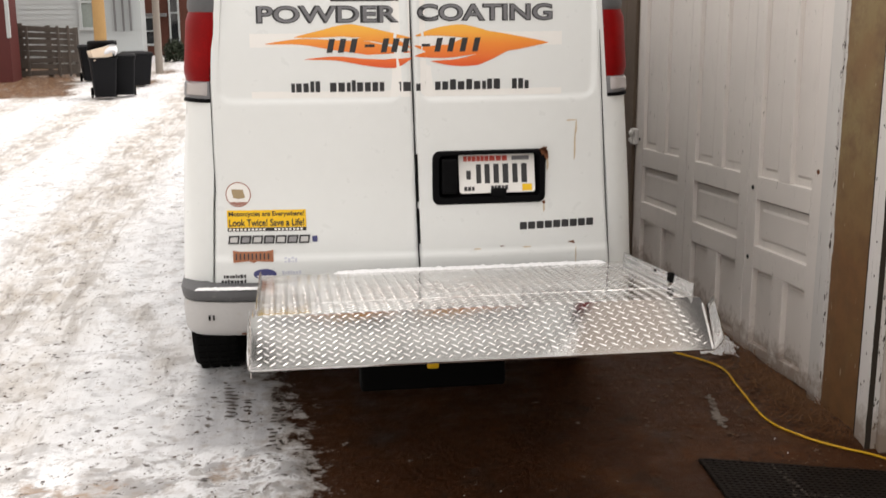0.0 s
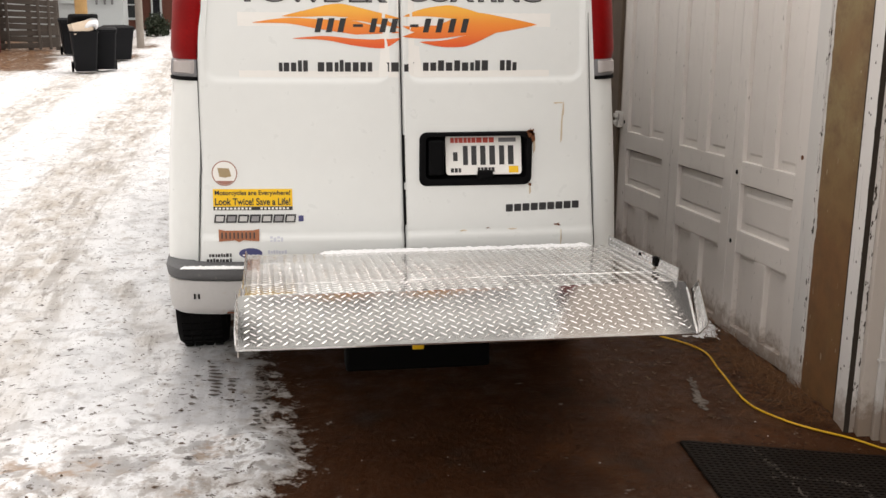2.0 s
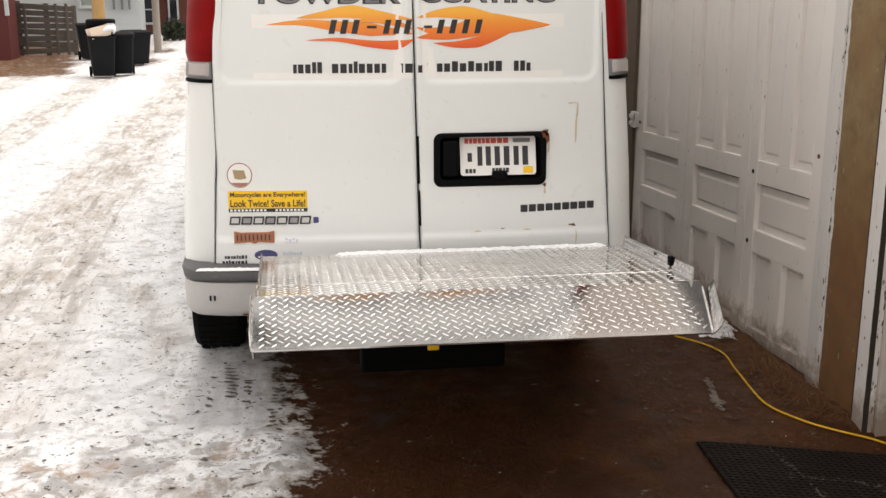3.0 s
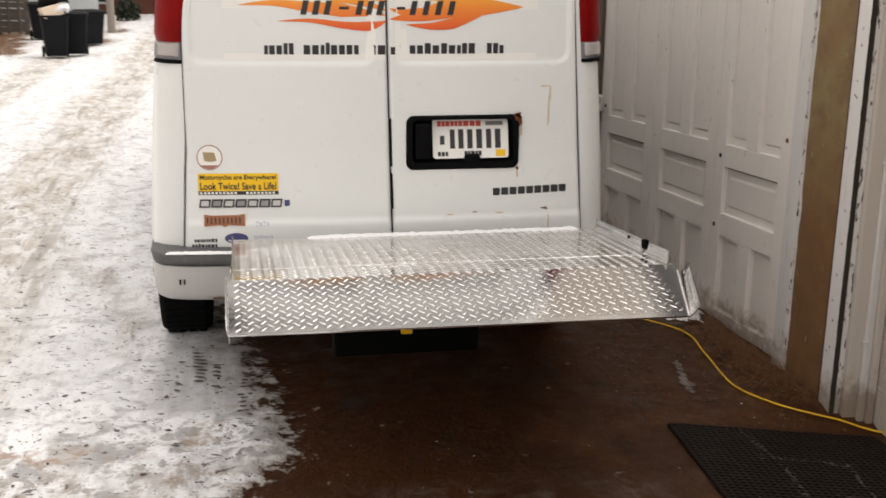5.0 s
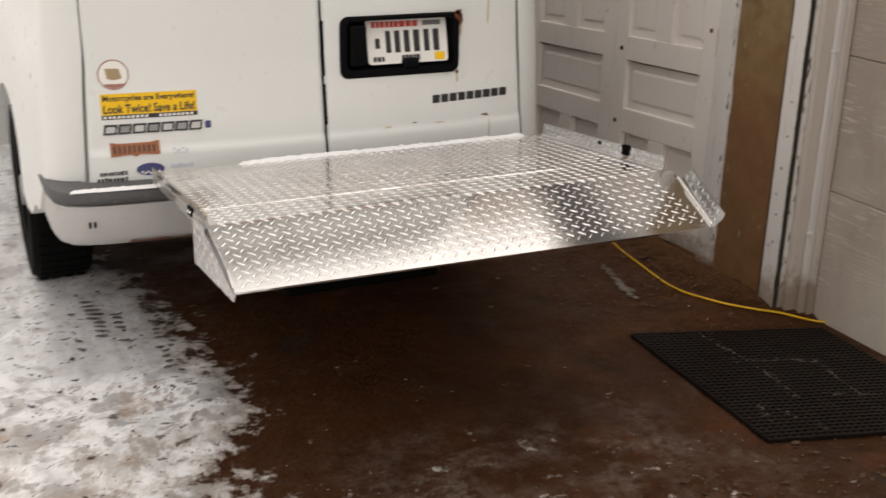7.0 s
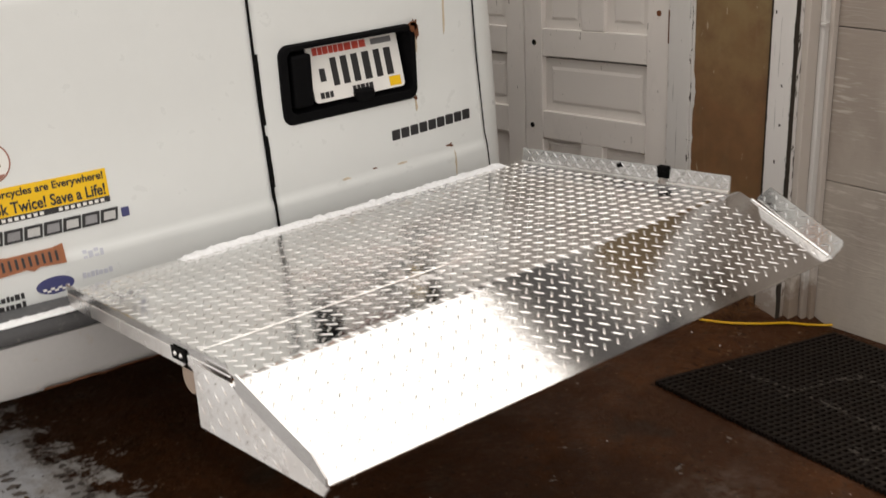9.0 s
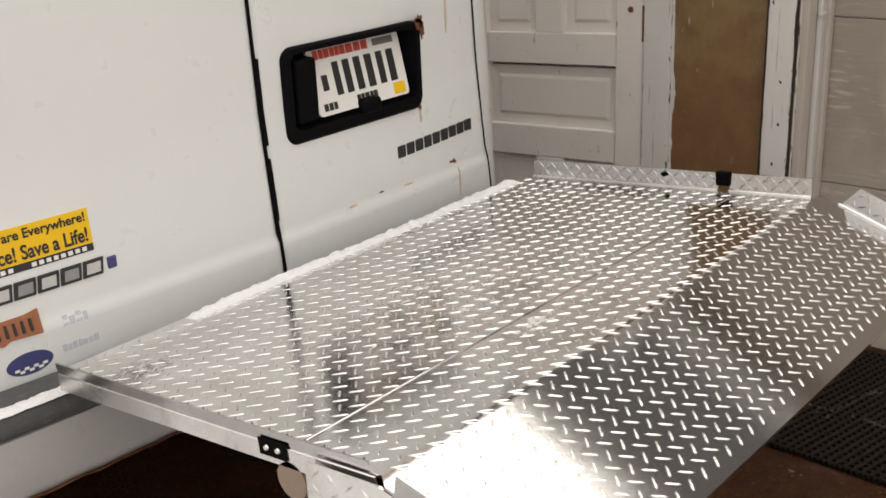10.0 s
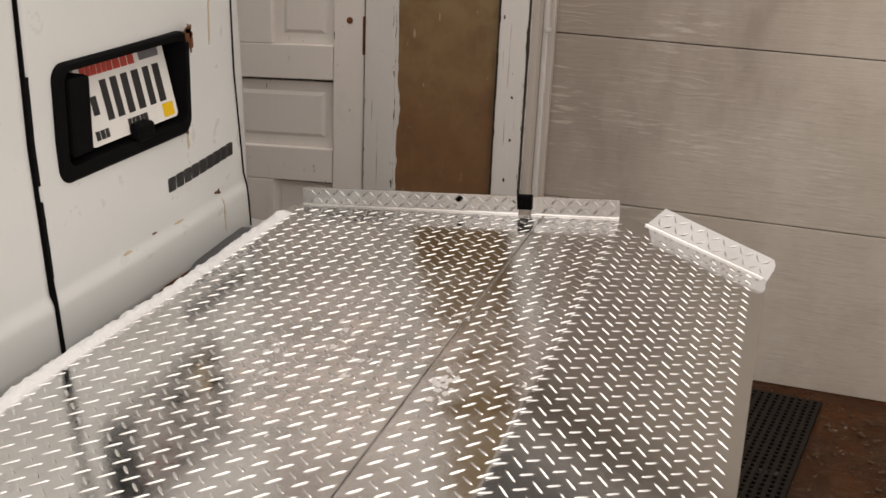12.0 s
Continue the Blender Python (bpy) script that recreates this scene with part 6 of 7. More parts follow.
snow_ridge("snow_strip", [(x, 4.685 + 0.004 * math.sin(9 * x), deckz(4.685)) for x in np.linspace(0.62, 1.70, 12)], 0.034, 0.011, 1.0, "thin ridge of snow along the deck's back edge")
snow_ridge("snow_strip", [(x, plan(x) + 0.012, 0.646) for x in np.linspace(0.09, 0.57, 8)], 0.034, 0.007, 2.0, "thin snow on the bumper pad")
snow_ridge("snow_strip", [(x, plan(x) + 0.035, 0.528) for x in np.linspace(0.70, 1.20, 8)], 0.07, 0.02, 3.0, "snow in the bumper step")
bm = bmesh.new()
rnd = random.Random(7)
for cx, cy, sp, n, big in ((0.885, 4.048, 0.030, 22, 0.7), (0.99, 4.267, 0.030, 9, 0.7), (1.05, 4.354, 0.035, 7, 0.6), (0.895, 4.344, 0.040, 9, 0.7), (0.935, 4.205, 0.045, 10, 0.6),
                       (1.126, 4.093, 0.030, 6, 0.6), (0.85, 3.935, 0.030, 6, 0.5), (0.90, 4.25, 0.15, 22, 0.35), (1.25, 4.2, 0.15, 10, 0.3)):
    for k in range(n):      # half-melted crumbs, flat and ragged, lying between the treads
        x, y = rnd.gauss(cx, sp), rnd.gauss(cy, sp * 0.55)
        if not (LX0 + 0.03 < x < LX1 - 0.03 and 3.93 < y < 4.66):
            continue
        r, a0, el = rnd.uniform(0.003, 0.0085) * big, rnd.uniform(-0.5, 0.5), rnd.uniform(1.2, 2.2)
        rings = []
        for q, up in ((1.0, 0.0), (0.75, 0.6), (0.35, 1.0)):
            ring = []
            for j in range(11):
                a = 2 * math.pi * j / 11
                w = r * q * (1 + 0.8 * noise.noise(Vector((math.cos(a) * 2.2 + k * 1.7, math.sin(a) * 2.2 + cx * 9, cy * 7))))
                u, v = el * w * math.cos(a), w * math.sin(a)
                px, py = x + u * math.cos(a0) - v * math.sin(a0), y + u * math.sin(a0) + v * math.cos(a0)
                ring.append((px, py, deckz(py) + 0.0003 + 0.28 * r * up))
            rings.append(ring)
        g = grid_faces(bm, rings, close=True)
        bm.faces.new(g[-1])
solid("snow_crumbs", bm, M_MELT, "crumbs of snow scattered on the deck", "snow", kind="stuff", smooth=80)

# wire and plug at the bumper
bm = bmesh.new()
tube(bm, spline([(0.60, 4.80, 0.645), (0.63, 4.775, 0.62), (0.70, 4.75, 0.545), (0.78, 4.74, 0.535), (0.84, 4.72, 0.545)], 8), 0.004)
solid("red_wire", bm, M_REDV, "red wire hanging from the bumper to a plug", "wire", smooth=60)
bm = bmesh.new()
box(bm, 0.80, 0.885, 4.72, 4.77, 0.530, 0.562, 0.005, 2)
box(bm, 0.862, 0.885, 4.715, 4.75, 0.562, 0.592, 0.005, 2)
solid("wire_plug", bm, M_BLACK, "black electric plug on the bumper step", "plug")

# ---------------- things on the ground ----------------
# rubber mat of open ribs
mat_ob = thing("rubber_mat", "black ribbed rubber mat in front of the garage door", "mat")
MA, MB = Vector((1.982, 4.318)), Vector((1.930, 3.485))
MU = (Vector((2.80, 4.195)) - MA)
def mat_at(u, v, z):
    p = MA + MU * u + (MB - MA) * v
    return Vector((p.x, p.y, ground_at(p.x, p.y)[0] + 0.004 + z))
bm = bmesh.new()
nu, nv = 15, 18
for k in range(nv * 2 + 1):
    v0, v1 = k / (2 * nv) * 0.985, k / (2 * nv) * 0.985 + 0.0135
    rows = []
    for v, z in ((v0, 0.0), (v0, 0.011), (v1, 0.011), (v1, 0.0)):
        rows.append([mat_at(u, v, z) for u in np.linspace(0, 1, nu + 1)])
    grid_faces(bm, rows)
for k in range(nu * 2 + 1):
    u0, u1 = k / (2 * nu) * 0.985, k / (2 * nu) * 0.985 + 0.014
    rows = []
    for u, z in ((u0, 0.0), (u0, 0.009), (u1, 0.009), (u1, 0.0)):
        rows.append([mat_at(u, v, z) for v in np.linspace(0, 0.995, nv + 1)])
    grid_faces(bm, rows)
part("mat_ribs", bm, M_RUBBERMAT, mat_ob)
bm = bmesh.new()
for k in range(56):      # toothed border
    f = (k + 0.5) / 56
    for u, v, du, dv in ((f, -0.006, 0.008, 0.010), (f, 0.992, 0.008, 0.010)):
        rows = [[mat_at(u - du / 2, v, z), mat_at(u + du / 2, v, z), mat_at(u + du / 2, v + dv, z), mat_at(u - du / 2, v + dv, z)] for z in (-0.001, 0.009)]
        g = grid_faces(bm, rows, close=True)
        bm.faces.new(g[-1])
    for u, v, du, dv in ((-0.008, f, 0.010, 0.008), (0.992, f, 0.010, 0.008)):
        rows = [[mat_at(u, v - dv / 2, z), mat_at(u + du, v - dv / 2, z), mat_at(u + du, v + dv / 2, z), mat_at(u, v + dv / 2, z)] for z in (-0.001, 0.009)]
        g = grid_faces(bm, rows, close=True)
        bm.faces.new(g[-1])
tagged(part("mat_teeth", bm, M_RUBBERMAT, mat_ob), kind="stuff")
bm = bmesh.new()
grid_faces(bm, [[mat_at(u, v, -0.001) for u in np.linspace(0.004, 0.995, nu + 1)] for v in np.linspace(0.004, 0.99, nv + 1)])
part("mat_base", bm, M_MATBASE, mat_ob)

bm = bmesh.new()
rnd = random.Random(41)
for run, n in ((((2.25, 4.26), (2.27, 3.97), (2.25, 3.76)), 60), (((2.22, 4.02), (2.46, 3.96), (2.53, 3.93)), 40), (((2.53, 3.93), (2.50, 3.80), (2.48, 3.65)), 36),
               (((2.35, 3.70), (2.45, 3.67), (2.58, 3.65)), 26), (((2.23, 3.73), (2.235, 3.72), (2.24, 3.70)), 8), (((2.16, 3.50), (2.165, 3.51), (2.17, 3.53)), 6), (((2.0, 3.60), (2.08, 3.70), (2.13, 3.58)), 26)):
    for k in range(n):
        t = rnd.random() * 1.999
        a, c = Vector(run[int(t)]), Vector(run[int(t) + 1])
        p = a.lerp(c, t % 1) + Vector((rnd.gauss(0, 0.007), rnd.gauss(0, 0.007)))
        r, a0 = rnd.uniform(0.002, 0.006), rnd.uniform(0, 6.28)
        z = ground_at(p.x, p.y)[0] + 0.0155
        top = bm.verts.new((p.x, p.y, z + 0.002))
        ring = [bm.verts.new((p.x + r * math.cos(a0 + q * 1.05) * rnd.uniform(0.6, 1.5), p.y + r * math.sin(a0 + q * 1.05) * rnd.uniform(0.6, 1.5), z)) for q in range(6)]
        for q in range(6):
            bm.faces.new((ring[q], ring[(q + 1) % 6], top))
solid("mat_dust", bm, plain("pale_grit", (0.075, 0.062, 0.052), 0.8, vary=0.4, scale=30), "pale grit and frost lines on the rubber mat", "grit", kind="stuff")

# wet marks that the tyre's tread left in the snow
bm = bmesh.new()
rnd = random.Random(23)
for cx, y0, y1, w, pr in ((0.165, 4.92, 5.40, 0.028, 0.6), (0.235, 4.98, 5.25, 0.022, 0.55), (0.350, 4.70, 5.35, 0.016, 0.9), (0.385, 4.66, 5.30, 0.012, 0.8), (0.08, 4.9, 5.3, 0.014, 0.35)):
    y = y0
    while y < y1:
        if rnd.random() < pr:
            x = cx + rnd.gauss(0, 0.006) + 0.02 * math.sin(y * 4)
            a0 = rnd.uniform(-0.5, 0.1)
            ring = []
            for k in range(11):
                a = 2 * math.pi * k / 11
                q = 1 + 0.7 * noise.noise(Vector((math.cos(a) * 2 + y * 9, math.sin(a) * 2, cx * 40)))
                u, v = w * q * math.cos(a), 0.010 * q * math.sin(a)
                px, py = x + u * math.cos(a0) - v * math.sin(a0), y + u * math.sin(a0) + v * math.cos(a0)
                ring.append((px, py, ground_at(px, py)[0] + 0.0045))
            bm.faces.new([bm.verts.new(p) for p in ring])
        y += 0.042
solid("tyre_marks", bm, plain("wet_dirt", (0.15, 0.125, 0.11), 0.6, vary=0.4, scale=60), "dark wet tread marks in the packed snow", "tyre marks", kind="stuff")

# yellow extension cable
bm = bmesh.new()
pts = [(1.3, 6.6), (1.9, 6.15), (2.30, 5.62), (2.455, 5.31), (2.443, 5.037), (2.405, 4.66), (2.469, 4.461), (2.57, 4.37), (2.70, 4.325), (2.79, 4.285), (2.85, 4.245), (2.93, 4.20)]
tube(bm, spline([(x, y, ground_at(x, y)[0] + 0.008) for x, y in pts], 10), 0.0047, 8)
solid("extension_cable", bm, M_CABLE, "yellow extension cable lying along the wall", "cable", smooth=70)

# snow heap by the wall
bm = bmesh.new()
rows = []
for i in range(9):
    r = i / 8
    row = []
    for k in range(48):
        a = 2 * math.pi * k / 48
        q = 1 + 0.30 * noise.noise(Vector((math.cos(a) * 2, math.sin(a) * 2, 3.3))) + 0.42 * r * noise.noise(Vector((math.cos(a) * 6, math.sin(a) * 6, 7.3)))
        x, y = min(2.685, 2.565 + 0.14 * r * q * math.cos(a)), 5.70 + 0.22 * r * q * math.sin(a)
        row.append((x, y, 0.03 * (1 - r * r) * (1 + 0.5 * noise.noise(Vector((x * 22, y * 22, 1)))) + ground_at(x, y)[0] - 0.004 * r))
    rows.append(row)
grid_faces(bm, rows, close=True)
solid("snow_heap", bm, M_SNOWLUMP, "small heap of snow at the foot of the panelled doors", "snow", smooth=80)

# pale spill on the concrete: a run and a splash at its end
bm = bmesh.new()
rnd = random.Random(31)
for k in range(46):
    t = rnd.random() ** 0.8
    wide = 0.006 + 0.030 * max(0.0, t - 0.55)
    cx = 2.285 - 0.085 * t + rnd.gauss(0, wide)
    cy = 4.99 - 0.36 * t + rnd.gauss(0, 0.012)
    r = rnd.uniform(0.005, 0.014) * (0.7 + 0.8 * t)
    ring = []
    for q in range(10):
        a = 2 * math.pi * q / 10
        w = r * (1 + 0.6 * noise.noise(Vector((math.cos(a) * 2 + k, math.sin(a) * 2, k * 1.7))))
        x, y = cx + w * 0.8 * math.cos(a), cy + w * 1.7 * math.sin(a)
        ring.append((x, y, ground_at(x, y)[0] + 0.003 + 0.00004 * k))
    bm.faces.new([bm.verts.new(p) for p in ring])
solid("spill", bm, plain("pale_spill", (0.20, 0.17, 0.145), 0.8, vary=0.5, scale=20, dirt=(0.06, 0.036, 0.022), dirt_lo=0.46), "pale dried spill on the wet concrete", "stain", kind="stuff")

# dry grass and leaves at the wall's foot
bm = bmesh.new()
rnd = random.Random(3)
for k in range(2200):
    y = rnd.gauss(4.85, 0.32) if k < 1500 else rnd.uniform(4.5, 7.3)
    x = WX - 0.02 - abs(rnd.gauss(0, 0.10))
    if y < 4.42 or y > 7.4:
        continue
    ln, a = rnd.uniform(0.04, 0.13), rnd.uniform(0, 6.28)
    z = ground_at(x, y)[0] + rnd.uniform(0.002, 0.025)
    d = Vector((math.cos(a), math.sin(a), rnd.uniform(-0.1, 0.25))) * ln
    s = Vector((-math.sin(a), math.cos(a), 0)) * rnd.uniform(0.0006, 0.0016)
    p = Vector((x, y, z))
    m_ = p + d * 0.5 + Vector((0, 0, ln * 0.12))
    if (p + d).x > WX - 0.005:
        continue
    v = [bm.verts.new(q) for q in (p - s, p + s, m_ + s, m_ - s, p + d)]
    bm.faces.new(v[:4]), bm.faces.new((v[3], v[2], v[4]))
solid("dry_grass", bm, M_STRAWS, "dry straw and grass along the foot of the wall", "dry grass", kind="stuff")
bm = bmesh.new()
for k in range(420):
    x, y = rnd.uniform(1.9, WX - 0.02), rnd.uniform(4.5, 7.4)
    r = rnd.uniform(0.004, 0.013)
    a = rnd.uniform(0, 6.28)
    z = ground_at(x, y)[0] + 0.003
    ring = [(x + r * math.cos(a + t) * (1.6 if abs(math.cos(t)) > 0.8 else 0.8), y + r * math.sin(a + t), z + rnd.uniform(0, 0.006)) for t in (0, 1.05, 2.1, 3.14, 4.2, 5.25)]
    bm.faces.new([bm.verts.new(q) for q in ring])
for k in range(260):
    x, y = rnd.uniform(1.5, WX + 0.1), rnd.uniform(2.6, 3.47)
    r = rnd.uniform(0.003, 0.012)
    a = rnd.uniform(0, 6.28)
    z = ground_at(x, y)[0] + 0.003
    ring = [(x + r * math.cos(a + t) * (1.8 if abs(math.cos(t)) > 0.8 else 0.7), y + r * math.sin(a + t), z + rnd.uniform(0, 0.006)) for t in (0, 1.05, 2.1, 3.14, 4.2, 5.25)]
    bm.faces.new([bm.verts.new(q) for q in ring])
for k in range(420):      # flecks of dirt and leaf on the trodden snow
    x, y = rnd.uniform(-1.6, 0.5), rnd.uniform(2.9, 6.4)
    r = 0.0015 + 0.0095 * rnd.random() ** 2
    a = rnd.uniform(0, 6.28)
    z = ground_at(x, y)[0] + 0.003
    ring = [(x + r * math.cos(a + t) * (1.7 if abs(math.cos(t)) > 0.8 else 0.7), y + r * math.sin(a + t), z + rnd.uniform(0, 0.004)) for t in (0, 1.05, 2.1, 3.14, 4.2, 5.25)]
    bm.faces.new([bm.verts.new(q) for q in ring])
solid("leaf_bits", bm, M_LEAFLITTER, "brown leaf bits and flecks on snow and concrete", "leaves", kind="stuff")
bm = bmesh.new()
for k in range(24):
    x, y = rnd.uniform(0.3, 2.4), rnd.uniform(3.3, 4.6)
    r = rnd.uniform(0.0012, 0.003)
    bmesh.ops.create_icosphere(bm, subdivisions=1, radius=r, matrix=Matrix.Translation((x, y, ground_at(x, y)[0] + r * 0.2)) @ Matrix.Diagonal((1.4, 1, 0.6, 1)))
solid("snow_grains", bm, M_SNOWLUMP, "small grains of ice on the concrete", "snow", kind="stuff")


# ---------------- far end of the alley ----------------
def bin_cart(x, y, s, turn, open_lid, label, tall=1.0):
    b_ = thing("wheeled_bin", label, "bin", "bins in the alley")
    bm = bmesh.new()
    rows = []
    for z, w, d in ((0.05, 0.22, 0.24), (0.08, 0.235, 0.26), (0.5, 0.265, 0.30), (0.90, 0.295, 0.335), (0.92, 0.315, 0.355), (0.96, 0.315, 0.355)):
        rows.append([(q[0], q[2], z) for q in rounded(-w, w, -d, d, 0.06, 0, 4)])
    g = grid_faces(bm, rows, close=True)
    bm.faces.new(g[0][::-1])
    if not open_lid:
        bm.faces.new(g[-1])
    part("bin_body", bm, M_BIN, b_, smooth=40)
    bm = bmesh.new()
    rows = []
    for z, w, d in ((0.0, 0.325, 0.365), (0.035, 0.325, 0.365), (0.075, 0.27, 0.30)):
        rows.append([(q[0], q[2] - 0.36, z) for q in rounded(-w, w, -d, d, 0.06, 0, 4)])
    g = grid_faces(bm, rows, close=True)
    bm.faces.new(g[0][::-1]), bm.faces.new(g[-1])
    tilt = Matrix.Translation((0, 0.36, 0.962)) @ Matrix.Rotation(radians(-28 if open_lid else 0), 4, "X")
    bmesh.ops.transform(bm, matrix=tilt, verts=bm.verts[:])
    part("lid", bm, M_BIN, b_, "half-open lid" if open_lid else "", smooth=40)
    for sx in (-1, 1):
        bm = bmesh.new()
        cyl(bm, 0.12, 0.12, (sx * 0.24, 0.27, 0.12), (sx * 0.29, 0.27, 0.12), 18)
        part("bin_wheel", bm, M_TYRE, b_, smooth=40)
    bm = bmesh.new()
    cyl(bm, 0.016, 0.016, (-0.24, 0.40, 0.93), (0.24, 0.40, 0.93), 10)
    part("handle", bm, M_BIN, b_)
    b_.matrix_world = pose(x, y, 0.01, 0, 0, turn) @ Matrix.Diagonal((s, s, s * tall, 1))
    return b_


bin_cart(-2.55, 20.35, 0.74, 12, True, "black wheeled bin with its lid propped open on cardboard")
bin_cart(-2.27, 20.75, 0.68, 8, False, "closed black wheeled bin beside another", 1.05)
bin_cart(-2.30, 22.95, 0.80, 24, False, "closed squat black bin standing apart by the pole", 0.80)
bin_cart(-3.38, 24.30, 0.72, 15, False, "closed black wheeled bin by the fence")
bm = bmesh.new()
box(bm, -0.26, 0.20, -0.22, 0.25, -0.10, 0.16, 0.01, 1, Matrix.Translation((-2.55, 20.28, 0.76)) @ Matrix.Scale(0.72, 4) @ Matrix.Rotation(radians(-14), 4, "Y") @ Matrix.Rotation(radians(20), 4, "Z"))
solid("cardboard_box", bm, M_CARD, "crushed cardboard box sticking out of the open bin", "box")
bm = bmesh.new()
bmesh.ops.create_icosphere(bm, subdivisions=3, radius=0.17, matrix=Matrix.Translation((-2.40, 20.28, 0.83)) @ Matrix.Scale(0.8, 4) @ Matrix.Diagonal((1.0, 1.0, 0.75, 1)))
for v in bm.verts:
    v.co += Vector((0.05, 0.05, 0.05)) * noise.noise(v.co * 9)
solid("rubbish_bag", bm, M_PLASTICBAG, "white plastic bag on the open bin", "bag", smooth=60)

for name, x, y, r, m_, lab in (("utility_pole", -3.02, 23.4, 0.125, M_POLE, "yellowish wooden utility pole behind the bins"), ("utility_pole", -2.26, 26.6, 0.085, M_GREYPOLE, "grey wooden utility pole at the alley's edge")):
    bm = bmesh.new()
    cyl(bm, r, r * 0.75, (x, y, -0.3), (x, y, 8.5), 20)
    solid(name, bm, m_, lab, "pole", smooth=40)

fence = thing("plank_fence", "weathered grey horizontal plank fence with gaps", "fence")
for k in range(3):
    bm = bmesh.new()
    x = -5.10 + k * 0.58
    box(bm, x - 0.05, x + 0.05, 26.0, 26.1, -0.1, 1.16 - 0.05 * k, 0.008)
    part("post", bm, M_FENCE, fence)
for k in range(8):
    bm = bmesh.new()
    z = 0.10 + k * 0.132
    box(bm, -0.62, 0.62, -0.018, 0.018, -0.056, 0.056, 0.004, 1, Matrix.Translation((-4.53, 25.97, z)) @ Matrix.Rotation(radians((-2.0, 1.5, -1, 2.4, 0.8, 2.0, 3.0, 4.0)[k]), 4, "Y"))
    part("plank", bm, M_FENCE, fence)
for x in (-4.95, -4.30, -4.08):
    bm = bmesh.new()
    box(bm, x - 0.03, x + 0.03, 25.915, 25.95, 0.02, 1.10, 0.004)
    part("brace", bm, M_FENCE, fence)


house = thing("white_house", "white house with lap siding, far down the alley", "house")
bm = bmesh.new()
box(bm, -9.0, -2.99, 30.03, 31.0, -0.1, 5.6)
wall_ob = part("wall", bm, M_SIDING, house)
bm = bmesh.new()
box(bm, -9.0, -2.99, -0.012, 0.012, 0, 0.14, 0, 1, Matrix.Rotation(radians(-5), 4, "X"))
lap = mesh_of("siding_board", bm, M_SIDING)
for k in range(42):
    ob = new("siding_board", lap)
    ob.parent = wall_ob
    ob.location = (0, 30.0, 0.1 + k * 0.13)
bm = bmesh.new()
grid_faces(bm, [[(-9.3, 29.6, 5.5), (-2.7, 29.6, 5.5)], [(-9.3, 30.5, 8.0), (-2.7, 30.5, 8.0)], [(-9.3, 31.4, 5.5), (-2.7, 31.4, 5.5)]])
bmesh.ops.solidify(bm, geom=bm.faces[:], thickness=0.15)
part("roof", bm, M_SHINGLE, house)
win = thing("window", "", "")
win.parent = house
bm = bmesh.new()
box(bm, -4.42, -3.98, 29.94, 30.0, 0.95, 2.2)
part("pane", bm, plain("curtained_pane", (0.27, 0.31, 0.29), 0.15, vary=0.3, scale=3), win, "pane with a pale curtain behind it")
bm = bmesh.new()
for x0, x1, z0, z1 in ((-4.50, -4.42, 0.87, 2.28), (-3.98, -3.90, 0.87, 2.28), (-4.42, -3.98, 2.2, 2.28), (-4.42, -3.98, 0.87, 0.95), (-4.42, -3.98, 1.55, 1.60)):
    box(bm, x0, x1, 29.90, 30.0, z0, z1, 0.005)
part("window_frame", bm, M_SIDING, win)
for x in (-3.62, -3.42, -3.24):
    bm = bmesh.new()
    box(bm, x - 0.025, x + 0.025, 29.90, 29.96, 0.85, 5.0, 0.005)
    part("downpipe", bm, M_SHINGLE, house, "dark upright pipe")

shed = thing("red_shed", "dark red shed with a white corner board", "shed")
bm = bmesh.new()
box(bm, -9.0, -5.00, 24.6, 25.4, -0.1, 2.9)
part("wall", bm, M_REDSHED, shed)
bm = bmesh.new()
box(bm, -5.04, -4.97, 24.56, 24.66, 0.9, 2.9, 0.005)
part("corner_board", bm, M_SIDING, shed)
bm = bmesh.new()
grid_faces(bm, [[(-9.2, 24.4, 2.85), (-4.8, 24.4, 2.85)], [(-9.2, 25.0, 3.6), (-4.8, 25.0, 3.6)], [(-9.2, 25.6, 2.85), (-4.8, 25.6, 2.85)]])
bmesh.ops.solidify(bm, geom=bm.faces[:], thickness=0.12)
part("roof", bm, M_SHINGLE, shed)

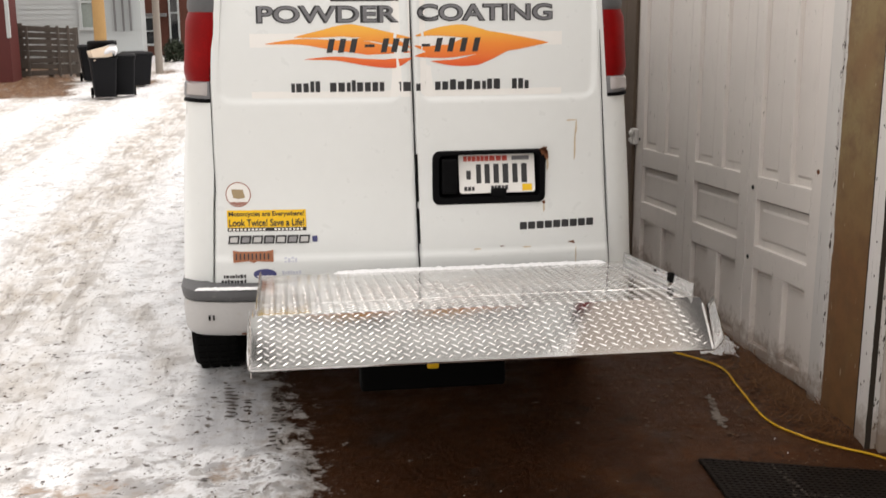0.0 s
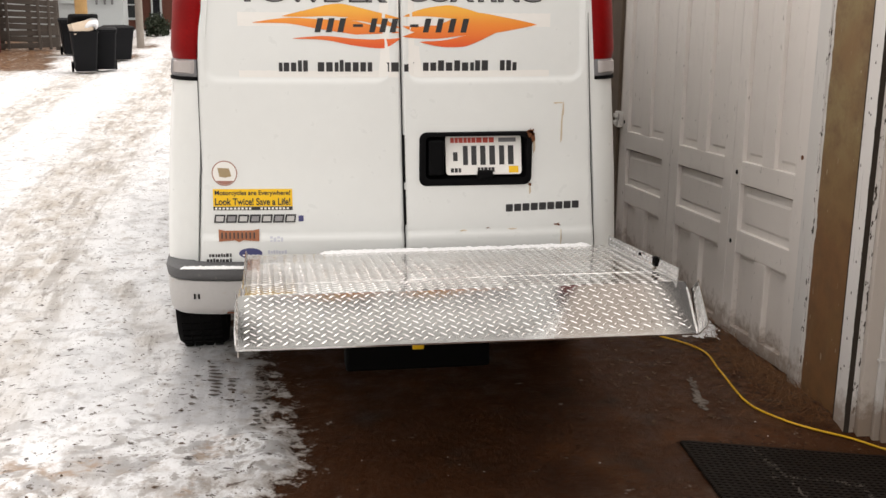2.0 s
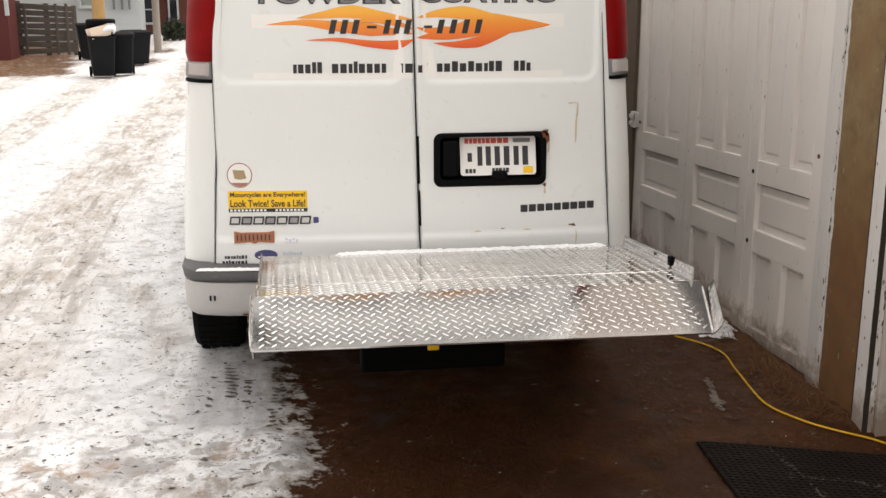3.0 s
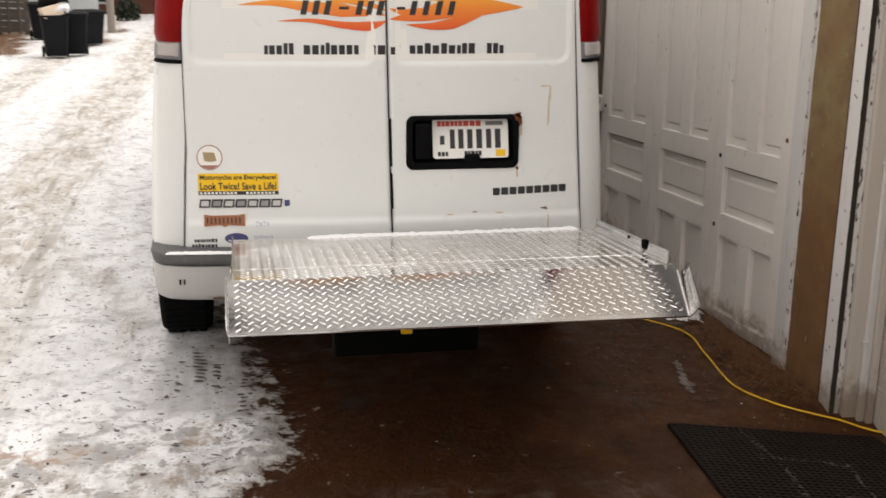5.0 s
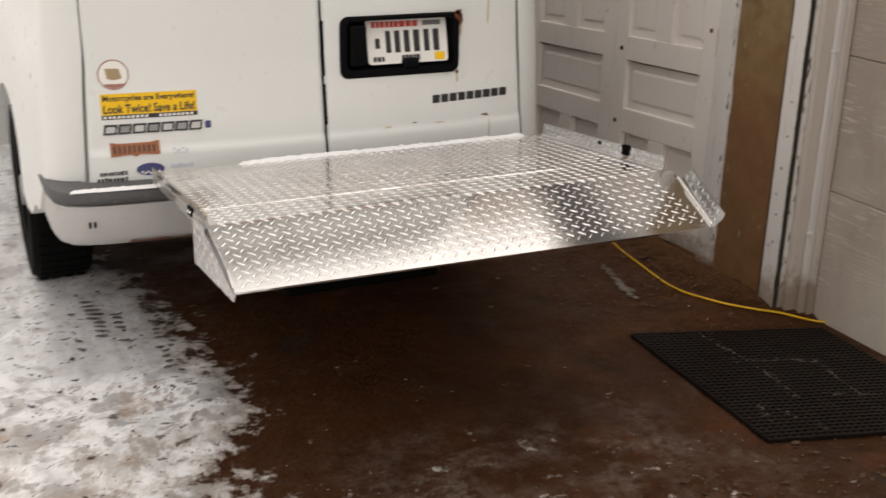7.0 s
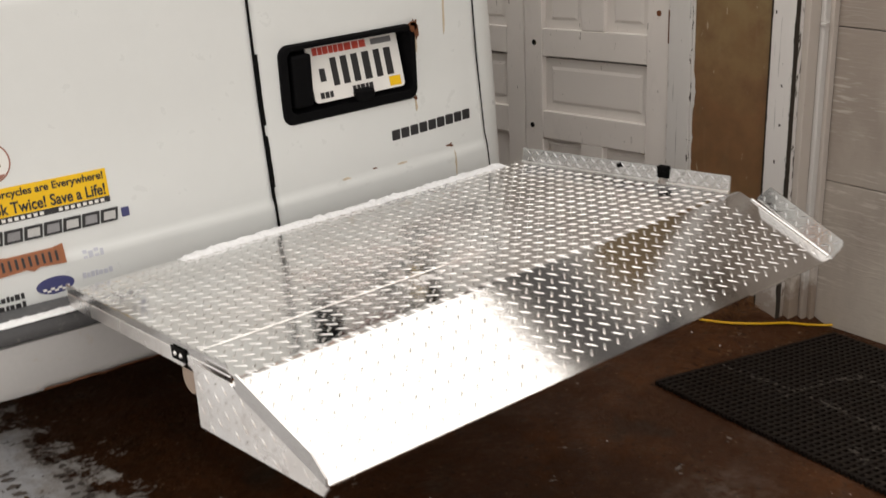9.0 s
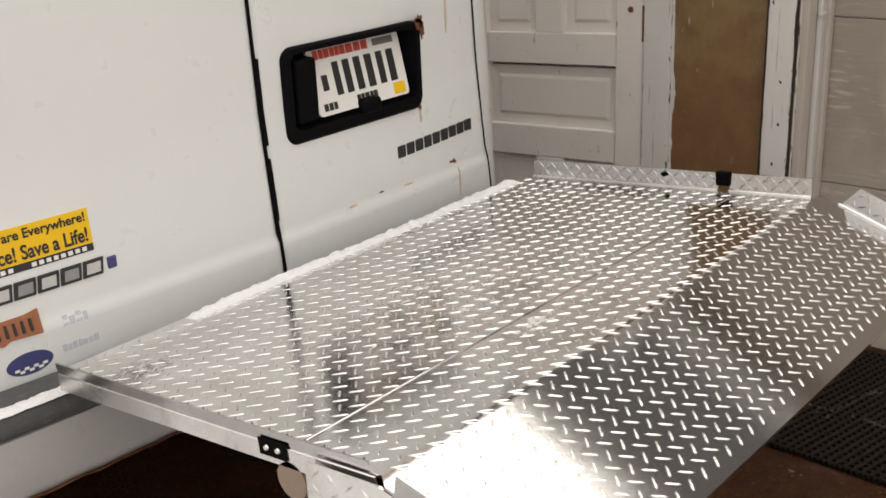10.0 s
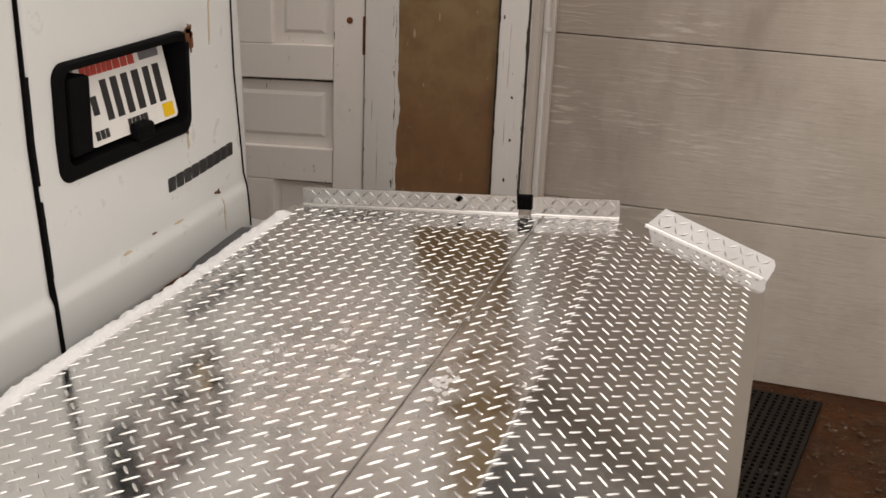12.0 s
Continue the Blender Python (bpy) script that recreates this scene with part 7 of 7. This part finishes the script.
bhouse = thing("brick_house", "red brick house at the far end of the alley", "house")
bm = bmesh.new()
box(bm, -3.9, 3.5, 34, 42, -0.1, 7)
part("wall", bm, M_BRICK, bhouse)
for x0, z0, w_, h_ in ((-3.40, 0.36, 0.30, 0.72), (-2.62, 0.30, 0.20, 1.9), (-1.6, 0.5, 0.7, 1.2)):
    w = thing("window", "", "")
    w.parent = bhouse
    bm = bmesh.new()
    box(bm, x0, x0 + w_, 33.93, 34, z0, z0 + h_)
    part("pane", bm, M_GLASS, w, "dark pane")
    bm = bmesh.new()
    for a, b2, c, d in ((x0 - 0.05, x0, z0 - 0.05, z0 + h_ + 0.05), (x0 + w_, x0 + w_ + 0.05, z0 - 0.05, z0 + h_ + 0.05), (x0, x0 + w_, z0 - 0.06, z0), (x0, x0 + w_, z0 + h_ * 0.48, z0 + h_ * 0.48 + 0.035), (x0, x0 + w_, z0 + h_, z0 + h_ + 0.05)):
        box(bm, a, b2, 33.90, 34, c, d, 0.004)
    part("window_frame", bm, M_SIDING, w)
bm = bmesh.new()
box(bm, -3.5, -2.72, 33.55, 34, 1.13, 1.22, 0.01)
part("ledge", bm, M_SHINGLE, bhouse, "pale ledge above the window")
bm = bmesh.new()
grid_faces(bm, [[(-4.2, 33.6, 6.9), (3.8, 33.6, 6.9)], [(-4.2, 38, 9.0), (3.8, 38, 9.0)], [(-4.2, 42.4, 6.9), (3.8, 42.4, 6.9)]])
bmesh.ops.solidify(bm, geom=bm.faces[:], thickness=0.15)
part("roof", bm, M_SHINGLE, bhouse)

bush = thing("bush", "dark evergreen bush in front of the brick house", "bush")
bm = bmesh.new()
rnd = random.Random(11)
for k in range(1500):
    a, b2 = rnd.uniform(0, 6.28), math.acos(rnd.uniform(-0.5, 1))
    q = rnd.uniform(0.55, 1.05) * (1 + 0.25 * noise.noise(Vector((math.cos(a) * 2, math.sin(a) * 2, b2 * 2))))
    p = Vector((-2.28 + 0.30 * q * math.sin(b2) * math.cos(a), 31 + 0.30 * q * math.sin(b2) * math.sin(a), 0.20 + 0.36 * q * math.cos(b2)))
    d = Vector((rnd.uniform(-1, 1), rnd.uniform(-1, 1), rnd.uniform(-0.5, 1))).normalized() * 0.075
    e = d.cross(Vector((rnd.uniform(-1, 1), rnd.uniform(-1, 1), rnd.uniform(-1, 1)))).normalized() * 0.028
    bm.faces.new([bm.verts.new(v) for v in (p, p + d * 0.5 + e, p + d, p + d * 0.5 - e)])
part("crown", bm, M_LEAF, bush)
bm = bmesh.new()
for k in range(5):
    cyl(bm, 0.025, 0.012, (-2.28, 31, -0.05), (-2.28 + 0.15 * math.cos(k * 1.26), 31 + 0.15 * math.sin(k * 1.26), 0.40), 8)
part("trunk", bm, M_GREYPOLE, bush)
